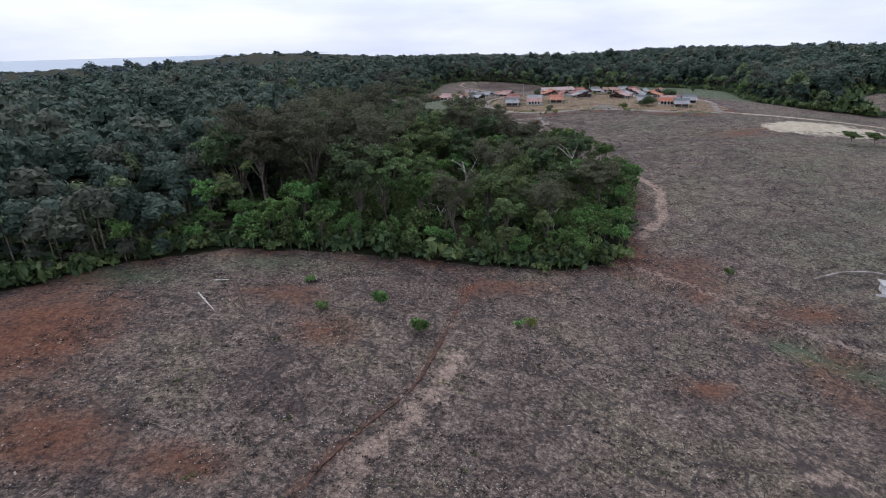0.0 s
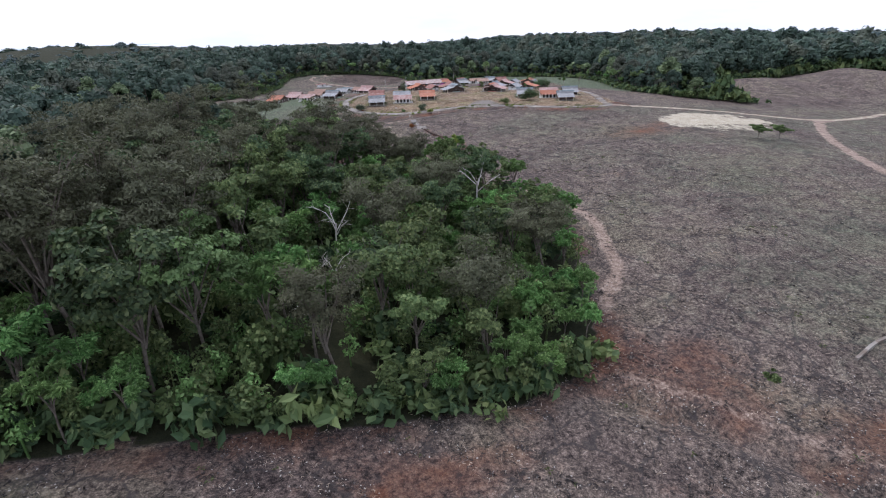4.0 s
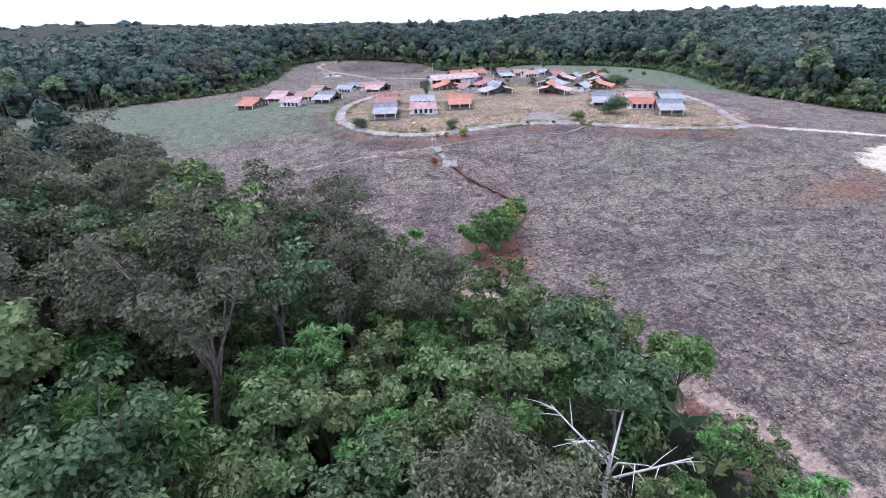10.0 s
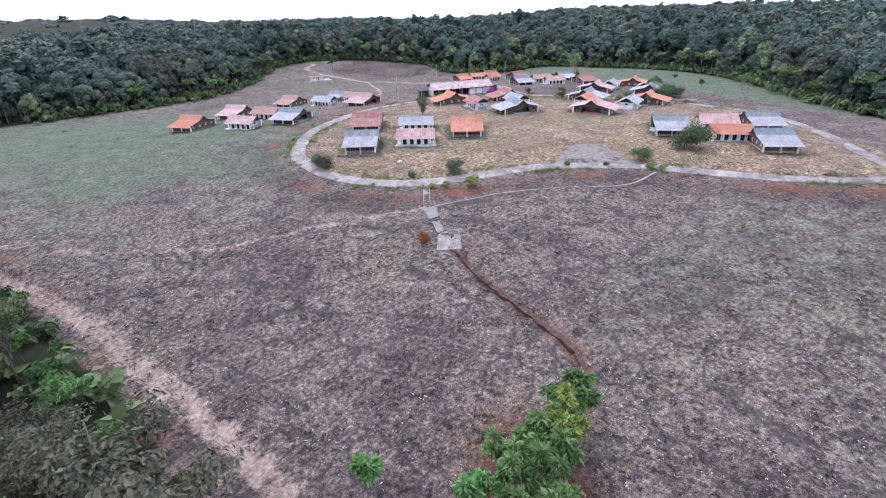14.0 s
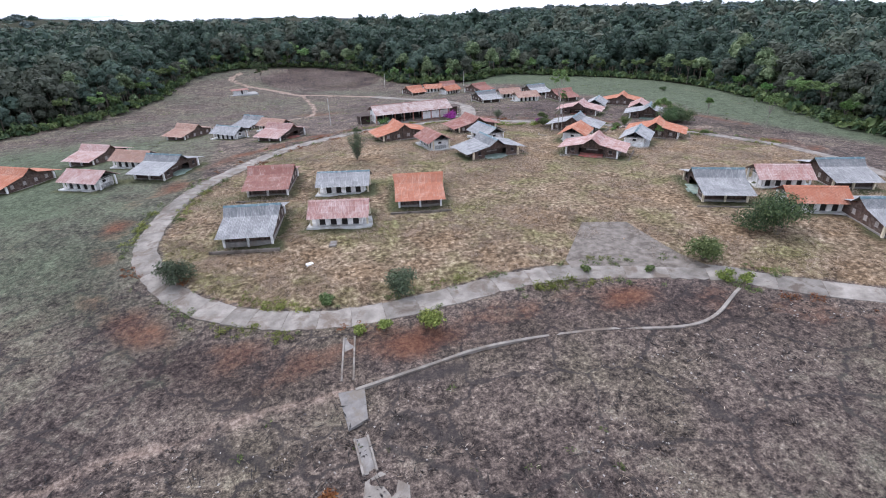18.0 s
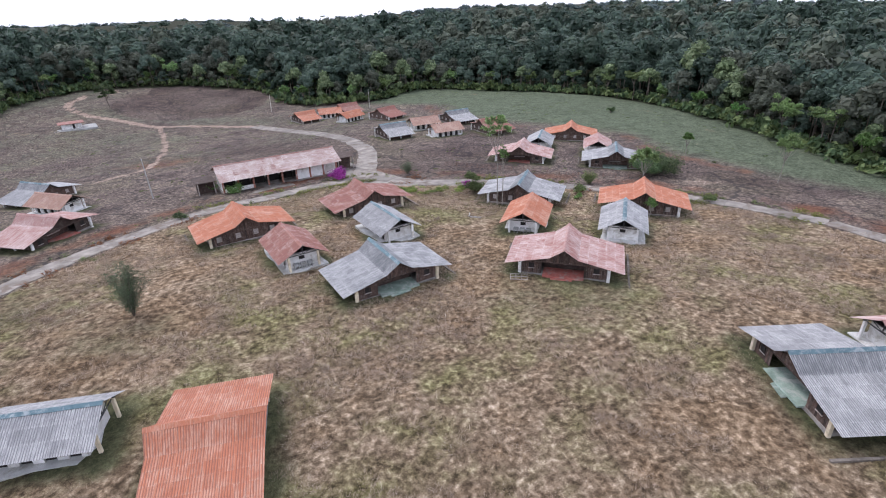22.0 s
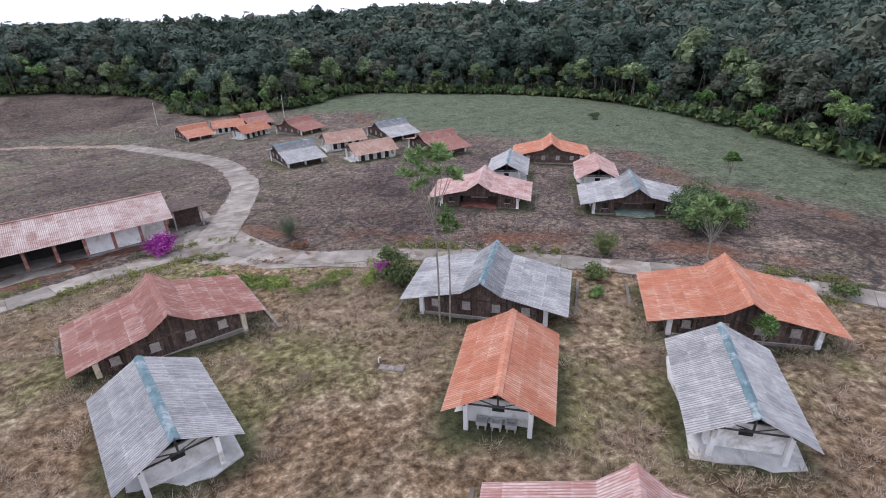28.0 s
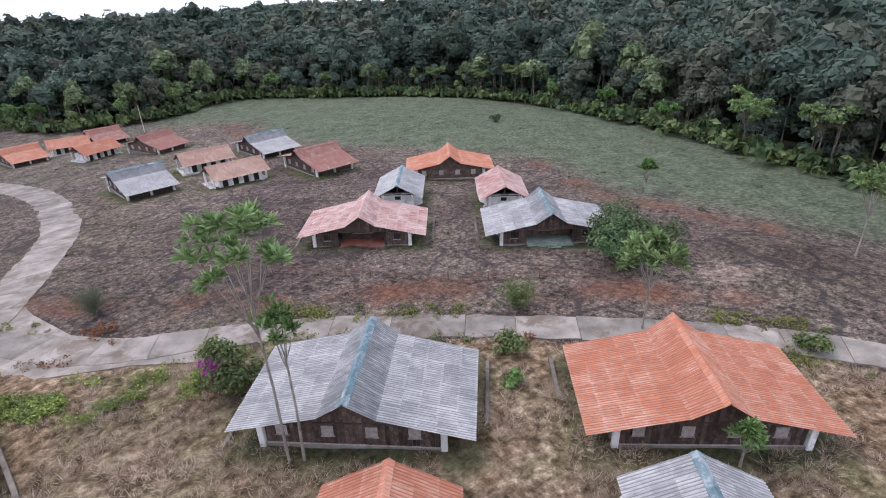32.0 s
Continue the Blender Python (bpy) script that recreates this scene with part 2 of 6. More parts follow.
def roof_material(name, base, worn, dirt_and_shade, amount):
    """Painted fibre-cement: paint worn off in streaks and along the laps, dirty streaks, groove shade put into the
    colour, sheets that differ a little.
    """
    m, n, l = nodes_of(name)
    b = n["Principled BSDF"]
    vec, rnd = spread_coords(n, l)
    form = n.new("ShaderNodeVertexColor")
    form.layer_name = "form"
    sp = n.new("ShaderNodeSeparateColor")
    l.new(form.outputs[0], sp.inputs[0])
    st = n.new("ShaderNodeMapping")
    st.inputs["Scale"].default_value = (0.32, 5.0, 1.0)
    l.new(vec, st.inputs[0])
    pos = n.new("ShaderNodeNewGeometry").outputs["Position"]
    streak, fine = noise_node(n, l, st.outputs[0], 1.6, 6, 0.7), noise_node(n, l, vec, 30, 3)
    blot = noise_node(n, l, pos, 0.45, 6, 0.65, 0.6)
    lap = ramp(n, [(0.0, (1, 1, 1)), (0.14, (0, 0, 0)), (0.84, (0, 0, 0)), (0.97, (1, 1, 1))])
    l.new(sp.outputs[1], lap.inputs[0])
    s = math_node(n, l, "MULTIPLY_ADD", blot.outputs[0], 0.42)
    l.new(math_node(n, l, "MULTIPLY", streak.outputs[0], 0.58), s.node.inputs[2])
    r = math_node(n, l, "MULTIPLY_ADD", rnd, 0.06)
    l.new(s, r.node.inputs[2])
    r2 = math_node(n, l, "MULTIPLY_ADD", lap.outputs[0], 0.05)
    l.new(math_node(n, l, "SUBTRACT", r, 0.05), r2.node.inputs[2])
    wr = ramp(n, [(amount - 0.1, (0, 0, 0)), (amount + 0.09, (1, 1, 1))])
    l.new(r2, wr.inputs[0])
    c = mix_node(n, l, wr.outputs[0], base, worn)
    dn = noise_node(n, l, st.outputs[0], 2.6, 7, 0.75, 0.4)
    dr = ramp(n, [(0.5, (0, 0, 0)), (0.68, (0.75, 0.75, 0.75))])
    l.new(dn.outputs[0], dr.inputs[0])
    # shade in the wave hollows, painted as a darker tone
    groove = ramp(n, [(0.08, (0.85, 0.85, 0.85)), (0.5, (0, 0, 0))])
    l.new(sp.outputs[0], groove.inputs[0])
    both = math_node(n, l, "MAXIMUM", dr.outputs[0], groove.outputs[0])
    c = mix_node(n, l, both, c, dirt_and_shade)
    hv = n.new("ShaderNodeHueSaturation")
    v = math_node(n, l, "MULTIPLY_ADD", rnd, 0.08)
    v.node.inputs[2].default_value = 0.94
    v2 = math_node(n, l, "MULTIPLY_ADD", fine.outputs[0], 0.4)
    v2.node.inputs[2].default_value = 0.8
    l.new(math_node(n, l, "MULTIPLY", v, v2), hv.inputs["Value"])
    l.new(c, hv.inputs["Color"])
    l.new(hv.outputs[0], b.inputs["Base Color"])
    b.inputs["Roughness"].default_value = 0.8
    l.new(bump_node(n, l, fine.outputs[0], 0.15, 0.01), b.inputs["Normal"])
    return m


def leaf_material(name, dark, light, tip, thin=0.25):
    """Leaves: tone by leaf and by tree, a little light let through."""
    m, n, l = nodes_of(name)
    b = n["Principled BSDF"]
    g, o = n.new("ShaderNodeNewGeometry"), n.new("ShaderNodeObjectInfo")
    col = ramp(n, [(0.0, dark), (0.7, light), (1.0, tip)])
    l.new(g.outputs["Random Per Island"], col.inputs[0])
    t = n.new("ShaderNodeTexCoord")
    big = noise_node(n, l, g.outputs["Position"], 0.14, 4)
    tone = ramp(n, [(0.32, (0, 0, 0)), (0.68, (1, 1, 1))])
    l.new(big.outputs[0], tone.inputs[0])
    hv = n.new("ShaderNodeHueSaturation")
    v = math_node(n, l, "MULTIPLY_ADD", o.outputs["Random"], 0.4)
    v.node.inputs[2].default_value = 0.5
    l.new(math_node(n, l, "ADD", v, math_node(n, l, "MULTIPLY", tone.outputs[0], 0.6)), hv.inputs["Value"])
    hh = math_node(n, l, "MULTIPLY_ADD", o.outputs["Random"], 0.03)
    hh.node.inputs[2].default_value = 0.485
    l.new(hh, hv.inputs["Hue"])
    l.new(col.outputs[0], hv.inputs["Color"])
    l.new(hv.outputs[0], b.inputs["Base Color"])
    b.inputs["Roughness"].default_value = 0.62
    b.inputs["Specular IOR Level"].default_value = 0.22
    tr = n.new("ShaderNodeBsdfTranslucent")
    l.new(hv.outputs[0], tr.inputs[0])
    ms = n.new("ShaderNodeMixShader")
    ms.inputs[0].default_value = thin
    l.new(b.outputs[0], ms.inputs[1])
    l.new(tr.outputs[0], ms.inputs[2])
    l.new(ms.outputs[0], n["Material Output"].inputs[0])
    return m


def ground_material():
    """Burnt field, dry grass, green slope, red soil and forest floor, laid out by the ground's two colour layers."""
    m, n, l = nodes_of("ground_soil")
    b = n["Principled BSDF"]
    pos = n.new("ShaderNodeNewGeometry").outputs["Position"]
    za, zb = n.new("ShaderNodeVertexColor"), n.new("ShaderNodeVertexColor")
    za.layer_name, zb.layer_name = "zone", "tint"
    sa, sb = n.new("ShaderNodeSeparateColor"), n.new("ShaderNodeSeparateColor")
    l.new(za.outputs[0], sa.inputs[0])
    l.new(zb.outputs[0], sb.inputs[0])
    broad, mid, fine, grit = (noise_node(n, l, pos, s, d, r) for s, d, r in ((0.05, 5, 0.6), (0.3, 6, 0.65), (1.5, 8, 0.78), (7.0, 4, 0.75)))
    # burnt field: black ash, grey stubble, pale clods
    ash = ramp(n, [(0.4, (0.026, 0.022, 0.021)), (0.46, (0.072, 0.06, 0.055)), (0.54, (0.155, 0.129, 0.112)), (0.64, (0.34, 0.293, 0.253))])
    f = math_node(n, l, "MULTIPLY_ADD", fine.outputs[0], 0.75)
    l.new(math_node(n, l, "MULTIPLY", mid.outputs[0], 0.25), f.node.inputs[2])
    l.new(f, ash.inputs[0])
    br = ramp(n, [(0.35, (0.74, 0.69, 0.7)), (0.5, (1.06, 1.02, 0.98)), (0.65, (1.07, 1.08, 0.94))])
    l.new(broad.outputs[0], br.inputs[0])
    c = mix_node(n, l, 1.0, ash.outputs[0], br.outputs[0], "MULTIPLY")
    cell = n.new("ShaderNodeTexVoronoi")
    cell.inputs["Scale"].default_value = 1.5
    l.new(pos, cell.inputs["Vector"])
    pale = ramp(n, [(0.05, (1, 1, 1)), (0.13, (0, 0, 0))])
    l.new(cell.outputs["Distance"], pale.inputs[0])
    keep = ramp(n, [(0.5, (0, 0, 0)), (0.6, (1, 1, 1))])
    l.new(mid.outputs[0], keep.inputs[0])
    c = mix_node(n, l, math_node(n, l, "MULTIPLY", pale.outputs[0], keep.outputs[0]), c, (0.42, 0.39, 0.35))

    clod = noise_node(n, l, pos, 4.6, 4, 0.68, 0.3)
    cd = ramp(n, [(0.36, (0.56, 0.53, 0.55)), (0.5, (1.08, 1.05, 1.04)), (0.64, (1.62, 1.58, 1.52))])
    l.new(clod.outputs[0], cd.inputs[0])
    c = mix_node(n, l, 1.0, c, cd.outputs[0], "MULTIPLY")

    warp = n.new("ShaderNodeVectorMath")
    warp.operation = "MULTIPLY_ADD"
    l.new(noise_node(n, l, pos, 0.25, 4).outputs["Color"], warp.inputs[0])
    warp.inputs[1].default_value = (5, 5, 0)
    l.new(pos, warp.inputs[2])
    crack = n.new("ShaderNodeTexVoronoi")
    crack.feature = "DISTANCE_TO_EDGE"
    crack.inputs["Scale"].default_value = 0.11
    l.new(warp.outputs[0], crack.inputs["Vector"])
    ck = ramp(n, [(0.01, (0.75, 0.75, 0.75)), (0.03, (0, 0, 0))])
    l.new(crack.outputs["Distance"], ck.inputs[0])
    c = mix_node(n, l, ck.outputs[0], c, (0.05, 0.043, 0.042))

    def soft(mask, width=0.35):
        """A mask broken up by noise at its edge."""
        v = math_node(n, l, "MULTIPLY_ADD", math_node(n, l, "SUBTRACT", mid.outputs[0], 0.5), 1.0)
        l.new(mask, v.node.inputs[2])
        w = math_node(n, l, "MULTIPLY_ADD", math_node(n, l, "SUBTRACT", fine.outputs[0], 0.5), 0.7)
        l.new(v, w.node.inputs[2])
        r = ramp(n, [(0.5 - width / 2, (0, 0, 0)), (0.5 + width / 2, (1, 1, 1))])
        l.new(w, r.inputs[0])
        return r.outputs[0]

    c = mix_node(n, l, soft(zb.outputs["Alpha"], 0.6), c, mix_node(n, l, 1.0, c, (0.56, 0.52, 0.54), "MULTIPLY"))
    green = ramp(n, [(0.39, (0.036, 0.047, 0.029)), (0.52, (0.1, 0.12, 0.076)), (0.64, (0.2, 0.218, 0.15))])
    l.new(f, green.inputs[0])
    c = mix_node(n, l, soft(sa.outputs[2], 0.7), c, green.outputs[0])
    dry = ramp(n, [(0.4, (0.07, 0.052, 0.034)), (0.47, (0.16, 0.12, 0.083)), (0.55, (0.27, 0.215, 0.158)), (0.63, (0.48, 0.405, 0.325))])
    l.new(f, dry.inputs[0])
    dbr = ramp(n, [(0.36, (0.78, 0.88, 0.6)), (0.5, (1, 0.95, 0.9)), (0.62, (0.98, 0.87, 0.76))])
    dmid = noise_node(n, l, pos, 0.11, 4, 0.6)
    l.new(dmid.outputs[0], dbr.inputs[0])
    c = mix_node(n, l, soft(sa.outputs[1], 0.3), c, mix_node(n, l, 1.0, dry.outputs[0], dbr.outputs[0], "MULTIPLY"))
    tuss = noise_node(n, l, pos, 1.5, 4, 0.6, 0.5)
    td = ramp(n, [(0.36, (0.74, 0.73, 0.7)), (0.5, (0.97, 0.96, 0.94)), (0.64, (1.28, 1.28, 1.26))])
    l.new(tuss.outputs[0], td.inputs[0])
    c = mix_node(n, l, soft(sa.outputs[1], 0.3), c, mix_node(n, l, 1.0, c, td.outputs[0], "MULTIPLY"))
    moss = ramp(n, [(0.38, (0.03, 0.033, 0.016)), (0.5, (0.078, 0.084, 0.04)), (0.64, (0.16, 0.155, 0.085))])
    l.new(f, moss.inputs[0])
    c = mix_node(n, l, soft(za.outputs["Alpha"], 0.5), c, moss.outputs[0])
    red = ramp(n, [(0.36, (0.055, 0.024, 0.018)), (0.5, (0.135, 0.06, 0.038)), (0.66, (0.25, 0.14, 0.09))])
    l.new(f, red.inputs[0])
    c = mix_node(n, l, soft(sb.outputs[0], 0.5), c, red.outputs[0])
    bare = ramp(n, [(0.38, (0.13, 0.092, 0.073)), (0.5, (0.28, 0.205, 0.162)), (0.64, (0.46, 0.365, 0.3))])
    l.new(f, bare.inputs[0])
    c = mix_node(n, l, soft(sb.outputs[1], 0.3), c, bare.outputs[0])
    lime = ramp(n, [(0.36, (0.25, 0.2, 0.14)), (0.5, (0.42, 0.365, 0.275)), (0.64, (0.6, 0.545, 0.44))])
    l.new(f, lime.inputs[0])
    c = mix_node(n, l, soft(sb.outputs[2], 0.25), c, lime.outputs[0])
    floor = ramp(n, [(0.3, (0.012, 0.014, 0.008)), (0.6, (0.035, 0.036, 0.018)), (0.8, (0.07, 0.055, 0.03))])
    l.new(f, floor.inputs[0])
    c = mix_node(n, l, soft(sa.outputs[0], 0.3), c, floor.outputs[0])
    g = math_node(n, l, "MULTIPLY_ADD", grit.outputs[0], 1.7)
    g.node.inputs[2].default_value = 0.17
    hv = n.new("ShaderNodeHueSaturation")
    l.new(g, hv.inputs["Value"])
    l.new(c, hv.inputs["Color"])
    l.new(hv.outputs[0], b.inputs["Base Color"])
    b.inputs["Roughness"].default_value = 0.95
    b.inputs["Specular IOR Level"].default_value = 0.15
    hsum = math_node(n, l, "MULTIPLY_ADD", fine.outputs[0], 1.0)
    l.new(math_node(n, l, "MULTIPLY", grit.outputs[0], 0.35), hsum.node.inputs[2])
    l.new(bump_node(n, l, hsum, 0.9, 0.35), b.inputs["Normal"])
    return m


GROUND = ground_material()
ROOFS = {
    "orange": roof_material("orange_sheet", (0.43, 0.15, 0.08), (0.55, 0.34, 0.25), (0.17, 0.07, 0.05), 0.55),
    "rust": roof_material("faded_red_sheet", (0.27, 0.113, 0.088), (0.49, 0.375, 0.335), (0.13, 0.063, 0.052), 0.57),
    "pink": roof_material("pale_red_sheet", (0.34, 0.165, 0.14), (0.55, 0.44, 0.41), (0.19, 0.095, 0.085), 0.5),
    "grey": roof_material("grey_sheet", (0.24, 0.24, 0.245), (0.44, 0.435, 0.43), (0.1, 0.1, 0.105), 0.5),
    "brown": roof_material("brown_sheet", (0.33, 0.19, 0.14), (0.54, 0.4, 0.33), (0.17, 0.11, 0.09), 0.55),
}
ROOFS["worn"] = roof_material("worn_red_sheet", (0.27, 0.125, 0.1), (0.56, 0.49, 0.46), (0.16, 0.09, 0.08), 0.46)
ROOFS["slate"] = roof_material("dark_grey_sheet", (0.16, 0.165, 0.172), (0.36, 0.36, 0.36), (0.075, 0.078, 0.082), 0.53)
CAPS = {k: ROOFS[k] for k in ROOFS}
CAPS["grey"] = plain("blue_green_cap", (0.055, 0.115, 0.14), (0.12, 0.19, 0.215), 1.5, 0.6, 0.1, (0.28, 0.32, 0.33))
SEA = plain("sea_water", (0.2, 0.26, 0.32), (0.3, 0.36, 0.42), 0.01, 0.35, 0.0)
WOOD = plain("dark_board", (0.045, 0.026, 0.02), (0.1, 0.062, 0.048), 2.2, 0.85, 0.4, (0.13, 0.1, 0.085), 26, 0.9)
PALE_WOOD = plain("grey_shutter", (0.26, 0.22, 0.2), (0.42, 0.38, 0.35), 4, 0.85, 0.3, None, 30, 0.3)
WHITE = plain("white_render", (0.7, 0.68, 0.66), (0.86, 0.855, 0.84), 0.9, 0.85, 0.12, (0.5, 0.47, 0.42))
CREAM = plain("cream_paint", (0.62, 0.52, 0.36), (0.78, 0.7, 0.55), 1.5, 0.8, 0.1, (0.5, 0.42, 0.3))
CONCRETE = plain("concrete_road", (0.14, 0.122, 0.104), (0.29, 0.26, 0.228), 0.5, 0.9, 0.3, (0.13, 0.1, 0.078), 7, 0.4)
COURT = plain("worn_forecourt", (0.095, 0.08, 0.066), (0.21, 0.18, 0.154), 0.9, 0.9, 0.3, (0.08, 0.064, 0.05), 7, 0.3)
SLAB = plain("pale_concrete", (0.27, 0.27, 0.265), (0.46, 0.46, 0.45), 0.8, 0.9, 0.2, (0.3, 0.29, 0.26), 14, 0.2)
PLINTH = plain("plinth_concrete", (0.16, 0.145, 0.135), (0.28, 0.26, 0.24), 1.2, 0.9, 0.2, (0.2, 0.17, 0.14))
RED_FLOOR = plain("red_porch_floor", (0.26, 0.07, 0.055), (0.4, 0.13, 0.1), 1.5, 0.7, 0.1, (0.3, 0.2, 0.17))
GREEN_FLOOR = plain("green_porch_floor", (0.16, 0.22, 0.18), (0.3, 0.38, 0.32), 1.2, 0.7, 0.1, (0.4, 0.42, 0.38))
# near-black colour for painted shade inside openings; charred sticks share it
DARK = plain("shade_and_char", (0.012, 0.01, 0.009), (0.03, 0.026, 0.024), 2, 0.9, 0.0)
STEEL = plain("dark_truss", (0.03, 0.03, 0.032), (0.07, 0.07, 0.07), 3, 0.6, 0.1)
BRICK = plain("brick_red", (0.28, 0.1, 0.07), (0.42, 0.18, 0.13), 2, 0.85, 0.2, (0.5, 0.4, 0.36))
BARK = plain("grey_bark", (0.075, 0.06, 0.046), (0.2, 0.168, 0.138), 1.5, 0.9, 0.5, None, 18, 0.4)
PALE_BARK = plain("pale_dead_wood", (0.36, 0.33, 0.29), (0.62, 0.59, 0.54), 1.5, 0.9, 0.4, None, 18, 0.2)
WHITE_SLAB = plain("whitewashed_slab", (0.42, 0.42, 0.41), (0.64, 0.64, 0.62), 0.8, 0.9, 0.2, (0.36, 0.34, 0.3), 14, 0.2)
RUST = plain("rusty_mesh", (0.09, 0.045, 0.032), (0.2, 0.11, 0.08), 3, 0.85, 0.2)
LIMB = plain("pale_grey_bark", (0.17, 0.15, 0.125), (0.34, 0.31, 0.27), 1.5, 0.9, 0.4, None, 18, 0.2)
RILL = plain("raw_red_soil", (0.035, 0.018, 0.013), (0.11, 0.055, 0.038), 1.2, 0.95, 0.3, None, 6, 0.3)
STONE = plain("field_stone", (0.24, 0.215, 0.19), (0.43, 0.395, 0.36), 2, 0.9, 0.2, None, 8, 0.3)
LEAF = {
    "bright": leaf_material("bright_leaf", (0.07, 0.145, 0.0403), (0.152, 0.273, 0.0869), (0.276, 0.413, 0.159)),
    "pale": leaf_material("pale_rosette_leaf", (0.1, 0.16, 0.06), (0.2, 0.3, 0.115), (0.34, 0.45, 0.21)),
    "dark": leaf_material("dark_leaf", (0.034, 0.0627, 0.0277), (0.076, 0.116, 0.0482), (0.147, 0.188, 0.08)),
    "olive": leaf_material("olive_leaf", (0.0616, 0.0638, 0.0376), (0.103, 0.105, 0.0604), (0.142, 0.144, 0.0866)),
    "mid": leaf_material("mid_leaf", (0.0613, 0.0935, 0.0349), (0.124, 0.169, 0.0616), (0.198, 0.237, 0.0945)),
    "light": leaf_material("light_green_leaf", (0.07, 0.115, 0.04), (0.13, 0.19, 0.07), (0.19, 0.26, 0.11)),
    "sage": leaf_material("sage_leaf", (0.055, 0.075, 0.045), (0.1, 0.13, 0.075), (0.15, 0.185, 0.11)),
    "yellow": leaf_material("yellow_leaf", (0.09, 0.12, 0.025), (0.2, 0.24, 0.06), (0.35, 0.37, 0.11)),
    "red": leaf_material("rusty_leaf", (0.1, 0.03, 0.012), (0.2, 0.07, 0.025), (0.28, 0.13, 0.05)),
    "flower": leaf_material("magenta_bract", (0.25, 0.02, 0.2), (0.42, 0.05, 0.34), (0.55, 0.15, 0.45)),
    "straw": leaf_material("straw_blade", (0.27, 0.2, 0.14), (0.46, 0.37, 0.28), (0.66, 0.56, 0.46), 0.25),
    # aerial haze is mixed into these leaf colours: greyer and bluer
    "haze_tinted": leaf_material("haze_tinted_leaf", (0.065, 0.0951, 0.0948), (0.0928, 0.128, 0.125), (0.125, 0.162, 0.156)),
    # the mid and dark canopy leaves carry a weaker blue haze tint
    "woods_mid": leaf_material("wood_canopy_leaf", (0.0525, 0.0824, 0.0636), (0.0735, 0.108, 0.0784), (0.0945, 0.132, 0.0912)),
    "woods_dark": leaf_material("wood_shade_leaf", (0.034, 0.058, 0.044), (0.049, 0.079, 0.057), (0.066, 0.099, 0.069)),
    "woods_pale": leaf_material("wood_pale_leaf", (0.07, 0.105, 0.05), (0.14, 0.19, 0.09), (0.26, 0.32, 0.17)),
    "woods_olive": leaf_material("wood_grey_leaf", (0.065, 0.08, 0.058), (0.1, 0.116, 0.083), (0.135, 0.15, 0.108)),
    "ash": leaf_material("ash_blade", (0.03, 0.027, 0.028), (0.13, 0.115, 0.11), (0.36, 0.32, 0.29)),
    "grass": leaf_material("green_blade", (0.06, 0.09, 0.03), (0.13, 0.17, 0.06), (0.24, 0.26, 0.11)),
}

# ---- mesh tools ----


def mesh_of(name, verts, faces, material, smooth=False):
    me = bpy.data.meshes.new(name)
    me.from_pydata([tuple(v) for v in verts], [], [tuple(f) for f in faces])
    me.materials.append(material)
    if smooth:
        me.polygons.foreach_set("use_smooth", [True] * len(me.polygons))
    me.update()
    return me


def array_mesh(name, verts, faces, material, smooth=False):
    """A mesh from arrays of places and of faces that all have the same number of corners."""
    verts, faces = np.asarray(verts, np.float32), np.asarray(faces, np.int32)
    me = bpy.data.meshes.new(name)
    k = faces.shape[1]
    me.vertices.add(len(verts))
    me.vertices.foreach_set("co", verts.ravel())
    me.loops.add(faces.size)
    me.loops.foreach_set("vertex_index", faces.ravel())
    me.polygons.add(len(faces))
    me.polygons.foreach_set("loop_start", np.arange(0, faces.size, k, dtype=np.int32))
    me.polygons.foreach_set("use_smooth", np.full(len(faces), smooth))
    me.materials.append(material)
    me.update(calc_edges=True)
    return me


def part(name, me, material, parent, label="", at=None):
    """One mesh object under a thing or a part, with its own material."""
    if (material or me.materials[0]).name.endswith("_sheet") and "form" not in me.color_attributes:
        layer = me.color_attributes.new("form", "FLOAT_COLOR", "POINT")
        layer.data.foreach_set("color", np.tile(np.array([1, 0.5, 1, 1], np.float32), len(me.vertices)))
    ob = new(name, me)
    ob.parent = parent
    if at is not None:
        ob.matrix_basis = at
    if material is not None and me.materials[0] is not material:
        ob.material_slots[0].link = "OBJECT"
        ob.material_slots[0].material = material
    if label:
        ob["label"] = label
    return ob


MESHES = {}


def box_mesh(x0, x1, y0, y1, z0, z1, material, bevel=0.015):
    """A block with slightly rounded edges; alike blocks share their mesh."""
    key = ("box", round(x1 - x0, 3), round(y1 - y0, 3), round(z1 - z0, 3), material.name, round(x0, 3), round(y0, 3), round(z0, 3))
    if key not in MESHES:
        bm = bmesh.new()
        bmesh.ops.create_cube(bm, size=1)
        for v in bm.verts:
            v.co = Vector(((x0 + x1) / 2 + v.co.x * (x1 - x0), (y0 + y1) / 2 + v.co.y * (y1 - y0), (z0 + z1) / 2 + v.co.z * (z1 - z0)))
        if bevel:
            bmesh.ops.bevel(bm, geom=bm.edges[:], offset=min(bevel, (x1 - x0) / 4, (y1 - y0) / 4, (z1 - z0) / 4), segments=1, affect="EDGES")
        me = bpy.data.meshes.new("block")
        bm.to_mesh(me)
        bm.free()
        me.materials.append(material)
        MESHES[key] = me
    return MESHES[key]


